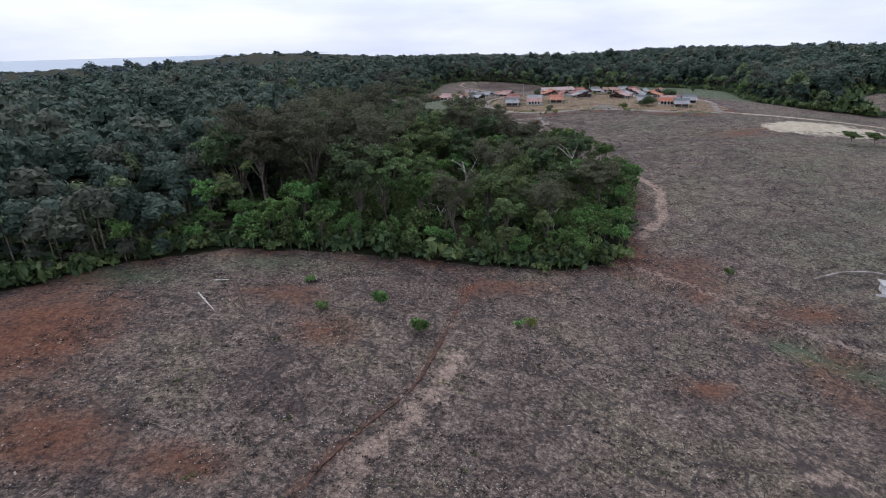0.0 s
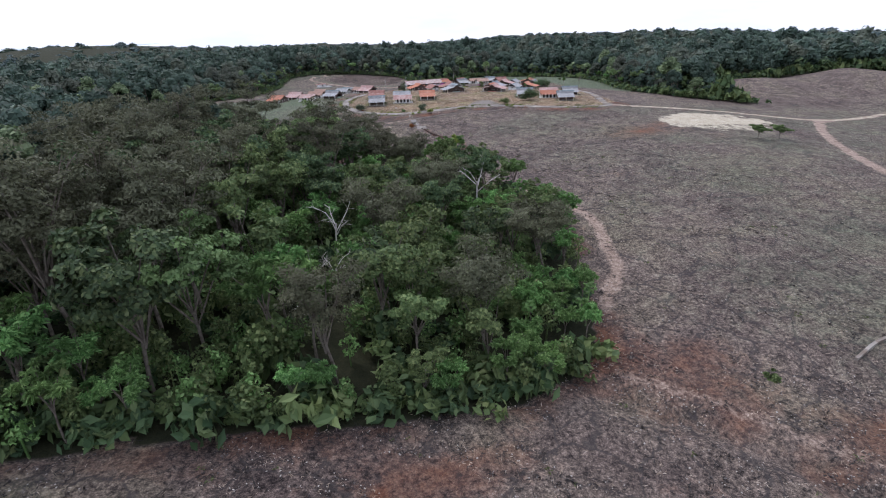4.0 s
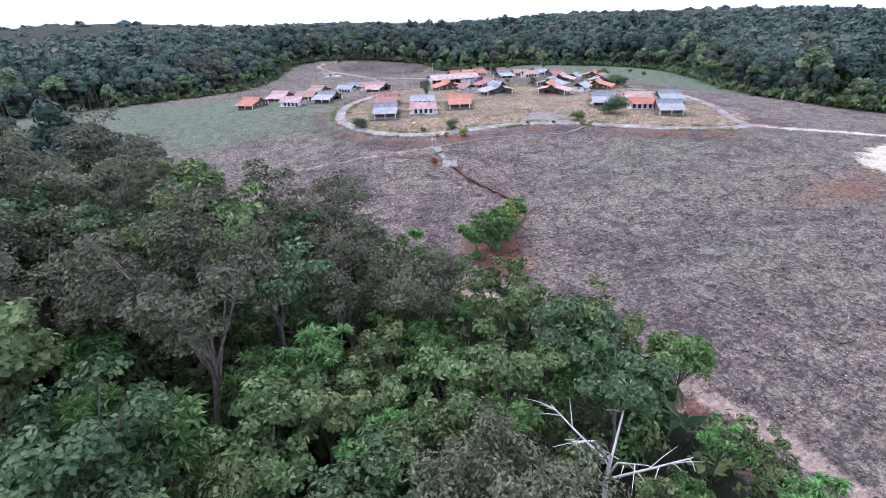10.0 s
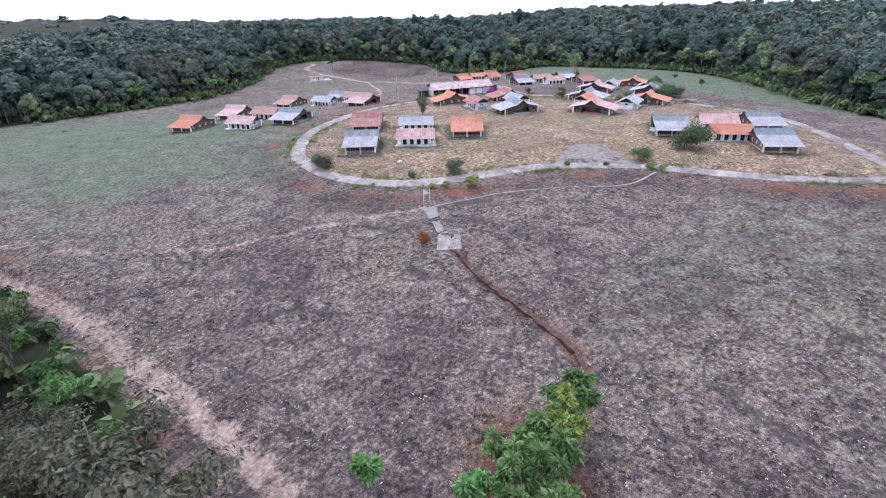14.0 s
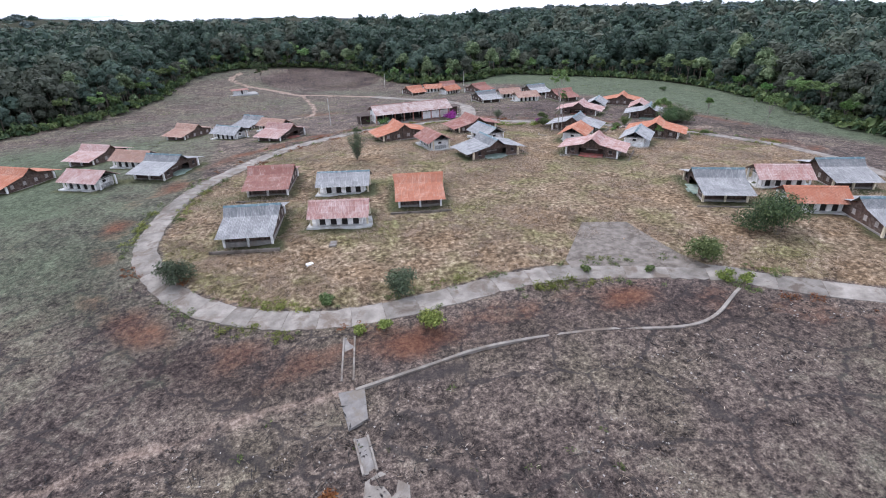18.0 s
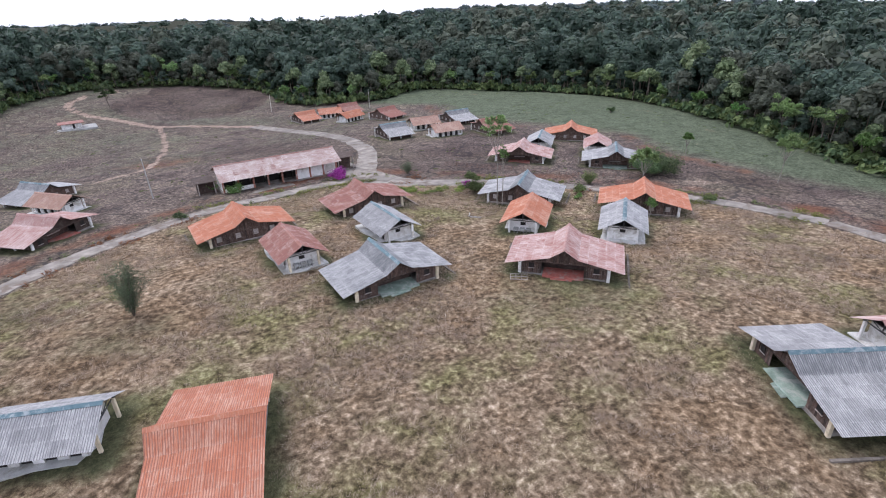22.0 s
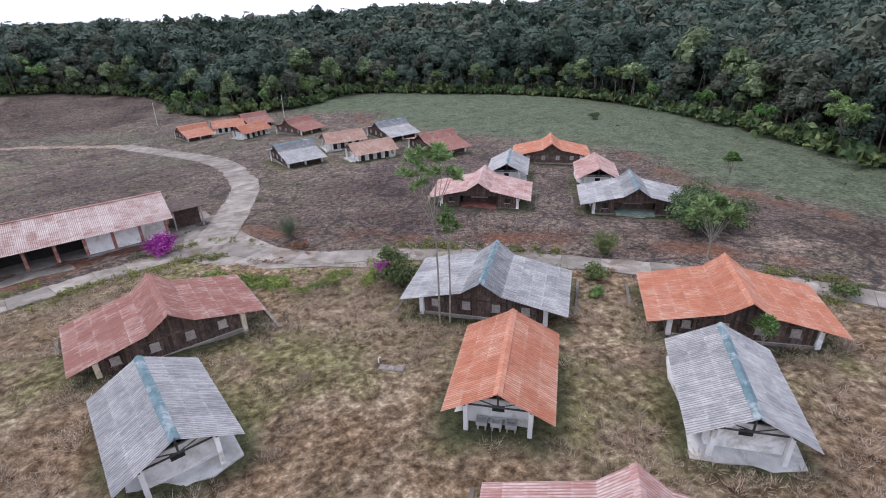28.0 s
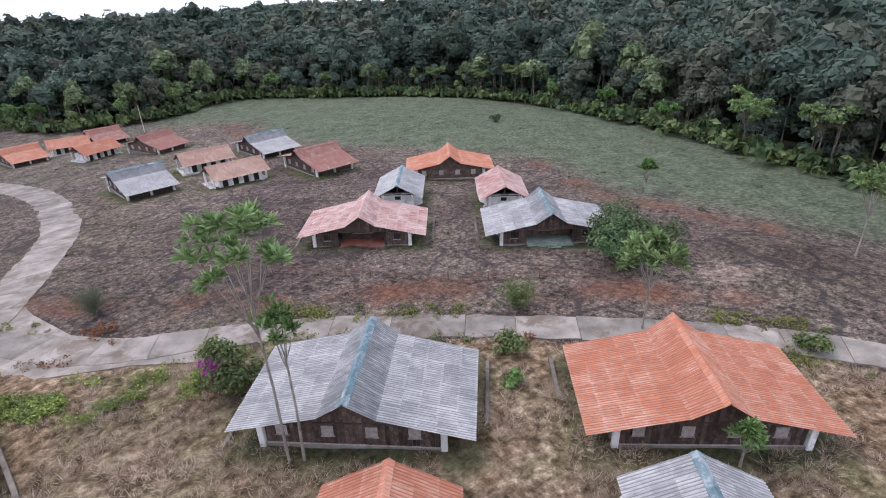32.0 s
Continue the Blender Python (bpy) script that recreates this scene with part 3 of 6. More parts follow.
def boxes_mesh(key, boxes, material):
    """Several plain blocks joined into one mesh, for far pieces."""
    if key not in MESHES:
        v, f = [], []
        for x0, x1, y0, y1, z0, z1 in boxes:
            k = len(v)
            v += [(x0, y0, z0), (x1, y0, z0), (x1, y1, z0), (x0, y1, z0), (x0, y0, z1), (x1, y0, z1), (x1, y1, z1), (x0, y1, z1)]
            f += [(k, k + 3, k + 2, k + 1), (k + 4, k + 5, k + 6, k + 7), (k, k + 1, k + 5, k + 4), (k + 1, k + 2, k + 6, k + 5), (k + 2, k + 3, k + 7, k + 6), (k + 3, k, k + 4, k + 7)]
        MESHES[key] = mesh_of("blocks", v, f, material)
    return MESHES[key]


def tube(points, radii, sides=5):
    """Places and faces of a bent tapering limb."""
    pts = np.array(points, float)
    v, f = [], []
    for i, p in enumerate(pts):
        d = pts[min(i + 1, len(pts) - 1)] - pts[max(i - 1, 0)]
        d /= max(np.linalg.norm(d), 1e-6)
        a = np.cross(d, (0.3, 0.9, 0.2))
        a /= max(np.linalg.norm(a), 1e-6)
        b = np.cross(d, a)
        for k in range(sides):
            t = 2 * math.pi * k / sides
            v.append(p + radii[i] * (a * math.cos(t) + b * math.sin(t)))
    for i in range(len(pts) - 1):
        for k in range(sides):
            f.append((i * sides + k, i * sides + (k + 1) % sides, (i + 1) * sides + (k + 1) % sides, (i + 1) * sides + k))
    return v, f


def empty(name, m, label, category, group=""):
    ob = new(name)
    ob.matrix_basis = m
    ob.empty_display_size = 0.5
    return tagged(ob, label, category, group)


# ---- where the houses stand ----
MAIN = [
    # x, y, turn, roof, porch, near, post
    (131.3, 389.6, -44, "grey", False, True, WHITE),
    (147.2, 375.6, -42, "orange", False, True, WHITE),
    (120.5, 361.9, -41, "pink", True, True, WHITE),
    (82.3, 396.0, 8, "orange", False, True, CREAM),
    (104.0, 399.4, 7, "rust", False, True, CREAM),
    (97.5, 369.1, 7, "grey", True, True, CREAM),
    (47.0, 342.4, 79, "grey", False, True, WHITE),
    (50.0, 362.1, 78, "rust", False, True, WHITE),
    (75.5, 347.1, 79, "orange", False, True, WHITE),
    (126.5, 331.1, -113, "grey", True, True, CREAM),
    (152.7, 329.6, -109, "grey", False, False, CREAM),
    (140.1, 310.9, -110, "grey", False, False, CREAM),
    (23.3, 442.2, 52, "brown", False, False, WHITE),
    (43.1, 451.7, 48, "grey", False, False, WHITE),
    (52.0, 413.3, 52, "pink", True, False, WHITE),
    (-4.3, 390.1, 60, "orange", False, False, WHITE),
    (6.3, 410.2, 60, "pink", False, False, WHITE),
    (27.3, 382.9, 60, "grey", True, False, WHITE),
    (118.4, 532.8, 104, "orange", False, False, WHITE),
    (137.8, 537.8, 100, "rust", False, False, WHITE),
    (144.5, 506.7, 113, "rust", False, False, WHITE),
    (132.9, 466.0, 95, "grey", False, False, WHITE),
    (159.4, 475.0, 96, "grey", False, False, WHITE),
    (160.3, 452.9, 94, "rust", False, False, WHITE),
    (174.6, 432.2, -38, "orange", False, False, WHITE),
    (148.6, 417.2, -40, "pink", True, True, WHITE),
    (165.0, 402.9, -39, "grey", True, True, WHITE),
]
SMALL = [
    (124.6, 377.6, -42, "orange", True, True),
    (136.1, 368.2, -43, "grey", True, False),
    (88.0, 381.8, 8, "rust", True, True),
    (103.1, 384.9, 9, "grey", True, False),
    (63.0, 354.7, 76, "grey", True, False),
    (60.6, 340.7, 76, "pink", True, False),
    (140.3, 330.6, 68, "pink", True, False),
    (135.3, 319.3, 66, "orange", False, True),
    (37.2, 424.9, 49, "grey", False, True),
    (49.8, 435.0, 49, "brown", False, False),
    (13.0, 379.2, 60, "pink", False, True),
    (18.3, 395.4, 60, "brown", False, False),
    (129.1, 534.8, 87, "orange", False, False),
    (132.7, 515.5, 116, "orange", False, True),
    (146.0, 472.6, 89, "brown", False, False),
    (146.2, 456.0, 92, "brown", False, False),
    (160.1, 426.2, -40, "grey", False, False),
    (170.4, 415.6, -39, "pink", False, False),
]

# ---- ground ----


def axis(a, b, step, far):
    """Grid lines: even from a to b, growing steps out to far."""
    mid = list(np.arange(a, b + 0.01, step))
    lo, hi, s = [], [], step
    while (lo[-1] if lo else a) > -far:
        s *= 1.22
        lo.append((lo[-1] if lo else a) - s)
    s = step
    while (hi[-1] if hi else b) < far:
        s *= 1.22
        hi.append((hi[-1] if hi else b) + s)
    return np.array(lo[::-1] + mid + hi)


def build_ground():
    xs, ys = axis(-95, 225, 1.6, 4500), axis(20, 585, 1.6, 4500)
    gx, gy = np.meshgrid(xs, ys)
    x, y = gx.ravel(), gy.ravel()
    z = heights(x, y)
    near = (x > -95) & (x < 225) & (y > 20) & (y < 585)
    z += np.where(near, 0.16 * wobble(x, y, 2.1) + 0.25 * wobble(x, y, 9.0, 2.0), 0)

    def dist(line, reach=14):
        d = np.full(x.shape, 99.0)
        lo, hi = line.min(0) - reach, line.max(0) + reach
        k = (x > lo[0]) & (x < hi[0]) & (y > lo[1]) & (y < hi[1])
        d[k] = from_line(x[k], y[k], line)
        return d

    ring, right, up, edge, start = dist(RING), dist(RIGHT_ROAD), dist(UP_ROAD), dist(EDGE_TRAIL), dist(START_TRAIL)
    gully, wash, contour, track, east = dist(GULLY), dist(WASH), dist(CONTOUR_TRACK), dist(HILL_TRACK), dist(EAST_ROAD)
    road = np.minimum(np.minimum(ring, right), up)
    flat = np.clip(1 - road / 6, 0, 1)
    z = z * (1 - flat) + heights(x, y) * flat
    z -= 0.9 * np.exp(-(gully / 0.9) ** 2) + 1.3 * np.exp(-(wash / 2.0) ** 2) + 0.25 * np.exp(-(start / 1.3) ** 2)
    z -= 0.35 * np.exp(-(edge / 1.2) ** 2)
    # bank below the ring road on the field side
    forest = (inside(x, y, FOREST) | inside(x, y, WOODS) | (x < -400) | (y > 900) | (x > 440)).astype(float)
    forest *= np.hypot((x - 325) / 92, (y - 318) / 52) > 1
    village = inside(x, y, VILLAGE).astype(float) * np.clip((road - 1.5) / 1.5, 0, 1)
    away = np.where(inside(x, y, GREEN_SLOPE), 1, -1) * dist(spline(GREEN_SLOPE[:11], 2.0), 60)
    green = np.clip(0.55 + away / 14 + 0.25 * wobble(x, y, 9, 2), 0, 1) * (x > 120)
    green += np.clip((y - 470) / 60, 0, 0.3) * (x <= 150) * (0.7 + 0.8 * wobble(x, y, 16, 3)) * (np.hypot((x - 78) / 36, (y - 610) / 38) > 1)
    green += np.clip((60 - x) / 70, 0, 0.8) * np.clip((y - 320) / 60, 0, 1) * (x < 35) * np.clip((475 - y) / 40, 0.15, 1)
    green += 0.55 * np.exp(-(np.hypot((x + 5) / 50, (y - 338) / 40)) ** 2) * (0.8 + 0.5 * wobble(x, y, 12, 6))
    green += 0.36 * np.clip((x - 50) / 40, 0, 1) * np.clip((303 - y) / 30, 0, 1) * (0.75 + 0.5 * wobble(x, y, 14))
    green += 1.3 * np.exp(-(dist(WASH[len(WASH) // 2:] - [1.0, 3.0]) / 3.0) ** 2) + 0.6 * np.exp(-(np.hypot((x + 36) / 12, (y - 102) / 6)) ** 2) + 0.8 * np.exp(-(np.hypot((x + 62) / 14, (y - 92) / 6)) ** 2)
    red = np.zeros(x.shape)
    red += 1.1 * np.exp(-(np.hypot((x - GROVE[0] + 1) / 6, (y - GROVE[1] + 2) / 12)) ** 2)
    fd = dist(spline(FOREST[2:22]), 16)
    red += np.clip(0.62 - fd / 16, 0, 1) * (0.7 + 0.6 * wobble(x, y, 6))
    red += 0.8 * np.exp(-(np.hypot((x + 62) / 15, (y - 68) / 20)) ** 2) + 0.6 * np.exp(-(gully / 1.6) ** 2) + 0.62 * np.exp(-(np.hypot((x + 28) / 6, (y - 45) / 4)) ** 2)
    red += 0.62 * np.exp(-(np.hypot((x - 43) / 7, (y - 68) / 4)) ** 2) + 0.5 * np.exp(-(np.hypot((x - 66) / 10, (y - 72) / 9)) ** 2) + 0.5 * np.exp(-(start / 1.0) ** 2)
    red += 0.66 * np.exp(-(np.hypot((x + 44) / 9, (y - 47) / 7)) ** 2) + 0.5 * np.exp(-(np.hypot((x + 30) / 10, (y - 88) / 6)) ** 2)
    red += 0.55 * np.exp(-(np.hypot((x - 15) / 14, (y - 99) / 4)) ** 2) + 0.6 * np.exp(-(np.hypot((x - 76) / 12, (y - 92) / 6)) ** 2) + 0.42 * np.exp(-(np.hypot((x + 20) / 9, (y - 75) / 8)) ** 2)
    red += 0.5 * np.exp(-(dist(spline(GREEN_SLOPE[1:8], 2.0) - [5.0, 2.0], 20) / 4.0) ** 2) * (0.8 + wobble(x, y, 6, 2.0)) + 0.5 * np.exp(-(np.hypot((x - 60) / 26, (y - 480) / 20)) ** 2) * (0.5 + wobble(x, y, 9, 7.0))
    red += 0.5 * np.exp(-(np.hypot((x - 58) / 12, (y - 108) / 13)) ** 2)
    red += 0.45 * np.exp(-(np.hypot((x - 135) / 26, (y - 235) / 12)) ** 2) + 0.3 * np.exp(-(np.hypot((x + 12) / 9, (y - 32) / 9)) ** 2)
    red += 0.45 * np.clip(wobble(x, y, 11, 5.0) - 0.35, 0, 1) + 0.5 * np.exp(-(wash / 5) ** 2) * np.clip(wobble(x, y, 5, 1), 0, 1)
    red += 0.55 * np.exp(-((ring - 6.5) / 3.6) ** 2) * (1 - village) * (0.75 + wobble(x, y, 5, 3.0))
    bare = 0.85 * np.exp(-(edge / 1.9) ** 2) + 0.62 * np.exp(-(dist(START_TRAIL + [3.0, -1.7]) / 2.9) ** 2) * np.clip((84 - y) / 14, 0, 1) + 0.6 * np.exp(-(np.hypot((x - 50) / 7, (y - 50) / 2.2)) ** 2) + 0.5 * np.exp(-(np.hypot((x - 170) / 7, (y - 382) / 4.5)) ** 2) + 0.95 * np.exp(-(track / 2.1) ** 2) + 0.85 * np.exp(-(dist(HILL_BRANCH) / 1.3) ** 2)
    bare += 0.64 * np.exp(-(contour / 1.3) ** 2) + 0.52 * np.exp(-(dist(WASH + [3.5, 4.0]) / 1.9) ** 2) + 0.9 * np.exp(-(east / 2.6) ** 2) + 0.9 * np.exp(-(dist(RIGHT_ROAD) / 2.4) ** 2) * (y < 290)
    lime = 0.54 * np.clip(3.0 - 2.6 * (np.hypot((x - 175) / 29, (y - 241) / 19) + 0.3 * wobble(x, y, 7) + 0.12 * wobble(x, y, 2.5)), 0, 1) + 0.3 * (np.hypot((x - 177) / 26, (y - 248) / 12) < 1) + 0.8 * np.exp(-(right / 1.6) ** 2) * (x > 155) * (y < 290)
    red, bare, green = red * (1 - forest), bare * (1 - forest), green * (1 - village)
    char = 0.9 * (np.hypot((x - 78) / 36, (y - 610) / 38) < 1) + 0.7 * np.exp(-(np.hypot((x - 95) / 26, (y - 478) / 32)) ** 2) + 0.75 * np.exp(-((ring - 9) / 5.5) ** 2) * (y < 345)
    char += 0.8 * np.exp(-(np.hypot((x - 130) / 15, (y - 425) / 14)) ** 2) + 0.85 * np.exp(-(np.hypot((x - 178) / 10, (y - 383) / 14)) ** 2) + 0.6 * np.exp(-(np.hypot((x + 8) / 26, (y - 408) / 20)) ** 2)
    char += 0.45 * np.exp(-(np.hypot((x - 150) / 45, (y - 430) / 32)) ** 2)
    char *= (1 - village) * (1 - forest) * (0.75 + 0.5 * wobble(x, y, 10, 4.0))
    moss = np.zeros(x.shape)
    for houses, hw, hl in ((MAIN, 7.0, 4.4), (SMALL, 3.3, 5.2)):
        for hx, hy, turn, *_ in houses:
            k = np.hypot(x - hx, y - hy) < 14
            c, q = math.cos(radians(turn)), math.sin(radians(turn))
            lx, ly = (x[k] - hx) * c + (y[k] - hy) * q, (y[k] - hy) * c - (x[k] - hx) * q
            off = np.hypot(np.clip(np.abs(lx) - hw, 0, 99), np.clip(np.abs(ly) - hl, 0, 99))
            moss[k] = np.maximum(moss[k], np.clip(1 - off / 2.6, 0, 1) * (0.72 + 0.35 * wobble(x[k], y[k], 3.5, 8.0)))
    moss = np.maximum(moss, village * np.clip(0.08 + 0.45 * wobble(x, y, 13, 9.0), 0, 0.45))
    nx, ny = len(xs), len(ys)
    i, j = np.meshgrid(np.arange(nx - 1), np.arange(ny - 1))
    k = (j * nx + i).ravel()
    me = array_mesh("ground", np.stack([x, y, z], 1), np.stack([k, k + 1, k + nx + 1, k + nx], 1), GROUND, True)
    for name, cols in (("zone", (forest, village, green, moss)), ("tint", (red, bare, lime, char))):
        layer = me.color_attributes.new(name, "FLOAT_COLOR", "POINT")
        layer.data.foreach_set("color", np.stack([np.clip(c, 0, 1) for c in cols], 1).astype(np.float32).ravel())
    tagged(new("ground", me), "burnt stubble field with dry grass and red soil", "ground", kind="structure")


build_ground()
tagged(new("water", mesh_of("water", [(-4800, -2500, -27), (-900, -2500, -27), (-900, 4800, -27), (-4800, 4800, -27)], [(0, 1, 2, 3)], SEA)), "pale grey sea along the horizon", "sea", kind="structure")


def road_slabs(name, line, width, label, gap=4.0, lift=0.07):
    """A road of concrete slabs cast end to end, with uneven worn edges and open joints."""
    root = new(name)
    tagged(root, label, "road", kind="structure")
    rnd = random.Random(name)
    step = int(gap)
    a = 0
    while a < len(line) - 2:
        step = min(rnd.choice([3, 4, 4, 5, 6]), len(line) - 1 - a)
        seg = line[a:a + step + 1]
        v, f = [], []
        for n, p in enumerate(seg):
            q = line[min(a + n + 1, len(line) - 1)] - line[max(a + n - 1, 0)]
            q = np.array([-q[1], q[0]]) / max(np.linalg.norm(q), 1e-6)
            w = width / 2 + rnd.uniform(-0.2, 0.2)
            shift = 0.018 * np.sign(n - step / 2) * -1 if n in (0, step) else 0
            t = line[min(a + n + 1, len(line) - 1)] - line[max(a + n - 1, 0)]
            t = t / max(np.linalg.norm(t), 1e-6) * shift
            for s in (-1, -0.33, 0.33, 1):
                c = p + q * w * s + t
                v.append((c[0], c[1], height(*c) + lift + 0.03 * (1 - s * s)))
            for s in (-1, 1):
                c = p + q * (w + 0.05) * s + t
                v.append((c[0], c[1], height(*c) - 0.3))
        for n in range(len(seg) - 1):
            o, u = n * 6, n * 6 + 6
            f += [(o + s, o + s + 1, u + s + 1, u + s) for s in range(3)] + [(o + 4, o, u, u + 4), (o + 3, o + 5, u + 5, u + 3)]
        part("slab", mesh_of("slab", v, f, CONCRETE), None, root)
        a += step
    return root


road_slabs("road", RING, 3.6, "cracked grey concrete ring road round the houses")
road_slabs("road_2", UP_ROAD, 5.0, "cracked grey concrete road up the slope")
road_slabs("road_3", RIGHT_ROAD[:70], 3.4, "pale concrete road past the hamlet")

# ---- houses ----
W, KX, EZ, KZ, RZ = 7.38, 1.7, 1.6, 2.84, 4.08
SIDE, RIDGE = 4.26, 4.5


def roof_z(x):
    x = abs(x)
    return RZ - (RZ - KZ) * x / KX if x < KX else KZ - (KZ - EZ) * (x - KX) / (W - KX)


def sheet_geometry(x0, z0, x1, z1, yb0, yb1, yt0, yt1, side, waves=6, lift=0.0):
    """Corrugated sheet from its upper edge (x0, z0) down to (x1, z1); the waves run down the slope."""
    v, f = [], []
    n = waves * 4
    dx, dz = x1 - x0, z1 - z0
    ln = math.hypot(dx, dz)
    nx, nz = -dz / ln, dx / ln
    for k in range(n + 1):
        u = k / n
        amp = 0.034 * math.sin(u * waves * 2 * math.pi) + lift
        for (x, z, ya, yb) in ((x0, z0, yt0, yt1), (x1, z1, yb0, yb1)):
            v.append((side * (x + nx * amp), ya + (yb - ya) * u, z + nz * amp))
    for k in range(n):
        q = (2 * k, 2 * k + 2, 2 * k + 3, 2 * k + 1)
        f.append(q if side < 0 else q[::-1])
    return v, f


def sheet_form(me):
    """Marks grooves (red) and the place along the slope (green) on a mesh of sheets."""
    n = len(me.vertices)
    k = np.arange(n)
    cols = np.ones((n, 4), np.float32)
    cols[:, 0] = 0.5 + 0.5 * np.sin((k // 2) / 4 * 2 * np.pi)
    cols[:, 1] = k % 2
    layer = me.color_attributes.new("form", "FLOAT_COLOR", "POINT")
    layer.data.foreach_set("color", cols.ravel())
    return me


def roof_sheets(kind):
    """The sheets of one roof kind: (geometry lists) for the main and the small house."""
    out = []
    rnd = random.Random(kind)
    if kind == "main":
        for side in (-1, 1):
            for c in range(8):
                b0, b1 = -SIDE + c * SIDE / 4, -SIDE + (c + 1) * SIDE / 4
                k = RIDGE / SIDE
                out.append(sheet_geometry(0.0, RZ, KX + 0.1, KZ - 0.06, b0 - 0.04, b1 + 0.04, b0 * k - 0.04, b1 * k + 0.04, side, lift=0.06 + 0.006 * (c % 2)))
                for r in range(5):
                    xa, xb = KX + (W - KX) * r / 5, KX + (W - KX) * (r + 1) / 5 + 0.12
                    za, zb = roof_z(xa), roof_z(KX + (W - KX) * (r + 1) / 5) - 0.024
                    out.append(sheet_geometry(xa, za, xb, zb, b0 - 0.04, b1 + 0.04, b0 - 0.04, b1 + 0.04, side, lift=0.036 - 0.005 * r + 0.006 * (c % 2) + rnd.uniform(0, 0.012)))
    else:
        for side in (-1, 1):
            for c in range(9):
                b0, b1 = -4.92 + c * 9.84 / 9, -4.92 + (c + 1) * 9.84 / 9
                for r in range(3):
                    xa, xb = 3.5 * r / 3, 3.5 * (r + 1) / 3 + 0.08
                    za, zb = SRZ - (SRZ - SEZ) * r / 3, SRZ - (SRZ - SEZ) * (r + 1) / 3 - 0.045
                    out.append(sheet_geometry(xa, za, xb, zb, b0 - 0.04, b1 + 0.04, b0 - 0.04, b1 + 0.04, side, lift=0.036 - 0.006 * r + 0.006 * (c % 2) + rnd.uniform(0, 0.012)))
    return out


SRZ, SEZ = 3.58, 1.76
SHEETS = {k: roof_sheets(k) for k in ("main", "small")}
BASE = ROOFS["grey"]


def add_roof(house, kind, color, near):
    """Sheets one by one on near houses, one mesh a slope on far ones; then the ridge cap."""
    geo = SHEETS[kind]
    if near:
        for n, (v, f) in enumerate(geo):
            key = ("sheet", kind, n)
            if key not in MESHES:
                MESHES[key] = sheet_form(mesh_of("sheet", v, f, BASE, True))
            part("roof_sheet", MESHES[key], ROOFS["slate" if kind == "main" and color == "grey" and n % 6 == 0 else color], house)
    else:
        runs = [(0.0, RZ, KX, KZ, SIDE, RIDGE, 48), (KX, KZ, W, EZ, SIDE, SIDE, 48)] if kind == "main" else [(0.0, SRZ, 3.5, SEZ, 4.92, 4.92, 54)]
        for side in (-1, 1):
            for n, (xa, za, xb, zb, low, top, waves) in enumerate(runs):
                key = ("slope", kind, side, n)
                if key not in MESHES:
                    MESHES[key] = sheet_form(mesh_of("slope", *sheet_geometry(xa, za, xb, zb, -low, low, -top, top, side, waves, 0.04), BASE, True))
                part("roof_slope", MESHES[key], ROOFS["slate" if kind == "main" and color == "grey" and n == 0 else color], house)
    key = ("cap", kind)
    if key not in MESHES:
        top, half = (RZ + 0.13, RIDGE + 0.03) if kind == "main" else (SRZ + 0.11, 4.95)
        g = 0.76 if kind == "main" else 0.52
        v = [(x, y, top - abs(x) * g + t) for y in (-half, half) for x, t in ((-0.3, 0), (-0.12, 0.02), (0, 0.04), (0.12, 0.02), (0.3, 0), (0.3, -0.03), (0, 0), (-0.3, -0.03))]
        f = [(i, i + 8, (i + 1) % 8 + 8, (i + 1) % 8) for i in range(8)]
        MESHES[key] = mesh_of("cap", v, f, BASE)
    part("ridge_cap", MESHES[key], CAPS[color], house)


def gable_boards(x0, x1, y, porch):
    """Upright boards of a gable wall: (left, right, bottom, top left, top right)."""
    out, x = [], x0
    rnd = random.Random("boards")
    while x < x1 - 0.05:
        w = min(rnd.uniform(0.22, 0.32), x1 - x)
        low = 1.9 if porch and -2.7 < x + w / 2 < 2.7 else 0.2
        out.append((x + 0.008, x + w - 0.008, low, roof_z(x) - 0.12, roof_z(x + w) - 0.12, rnd.uniform(-0.012, 0.012)))
        x += w
    return out


def board_geometry(a, y, side):
    x0, x1, low, za, zb, off = a
    y0, y1 = y + side * (0.02 + off), y - side * 0.03
    v = [(x0, y0, low), (x1, y0, low), (x1, y0, zb), (x0, y0, za), (x0, y1, low), (x1, y1, low), (x1, y1, zb), (x0, y1, za)]
    return v, [(0, 1, 2, 3), (5, 4, 7, 6), (1, 5, 6, 2), (4, 0, 3, 7), (3, 2, 6, 7), (4, 5, 1, 0)]


GY = 3.55


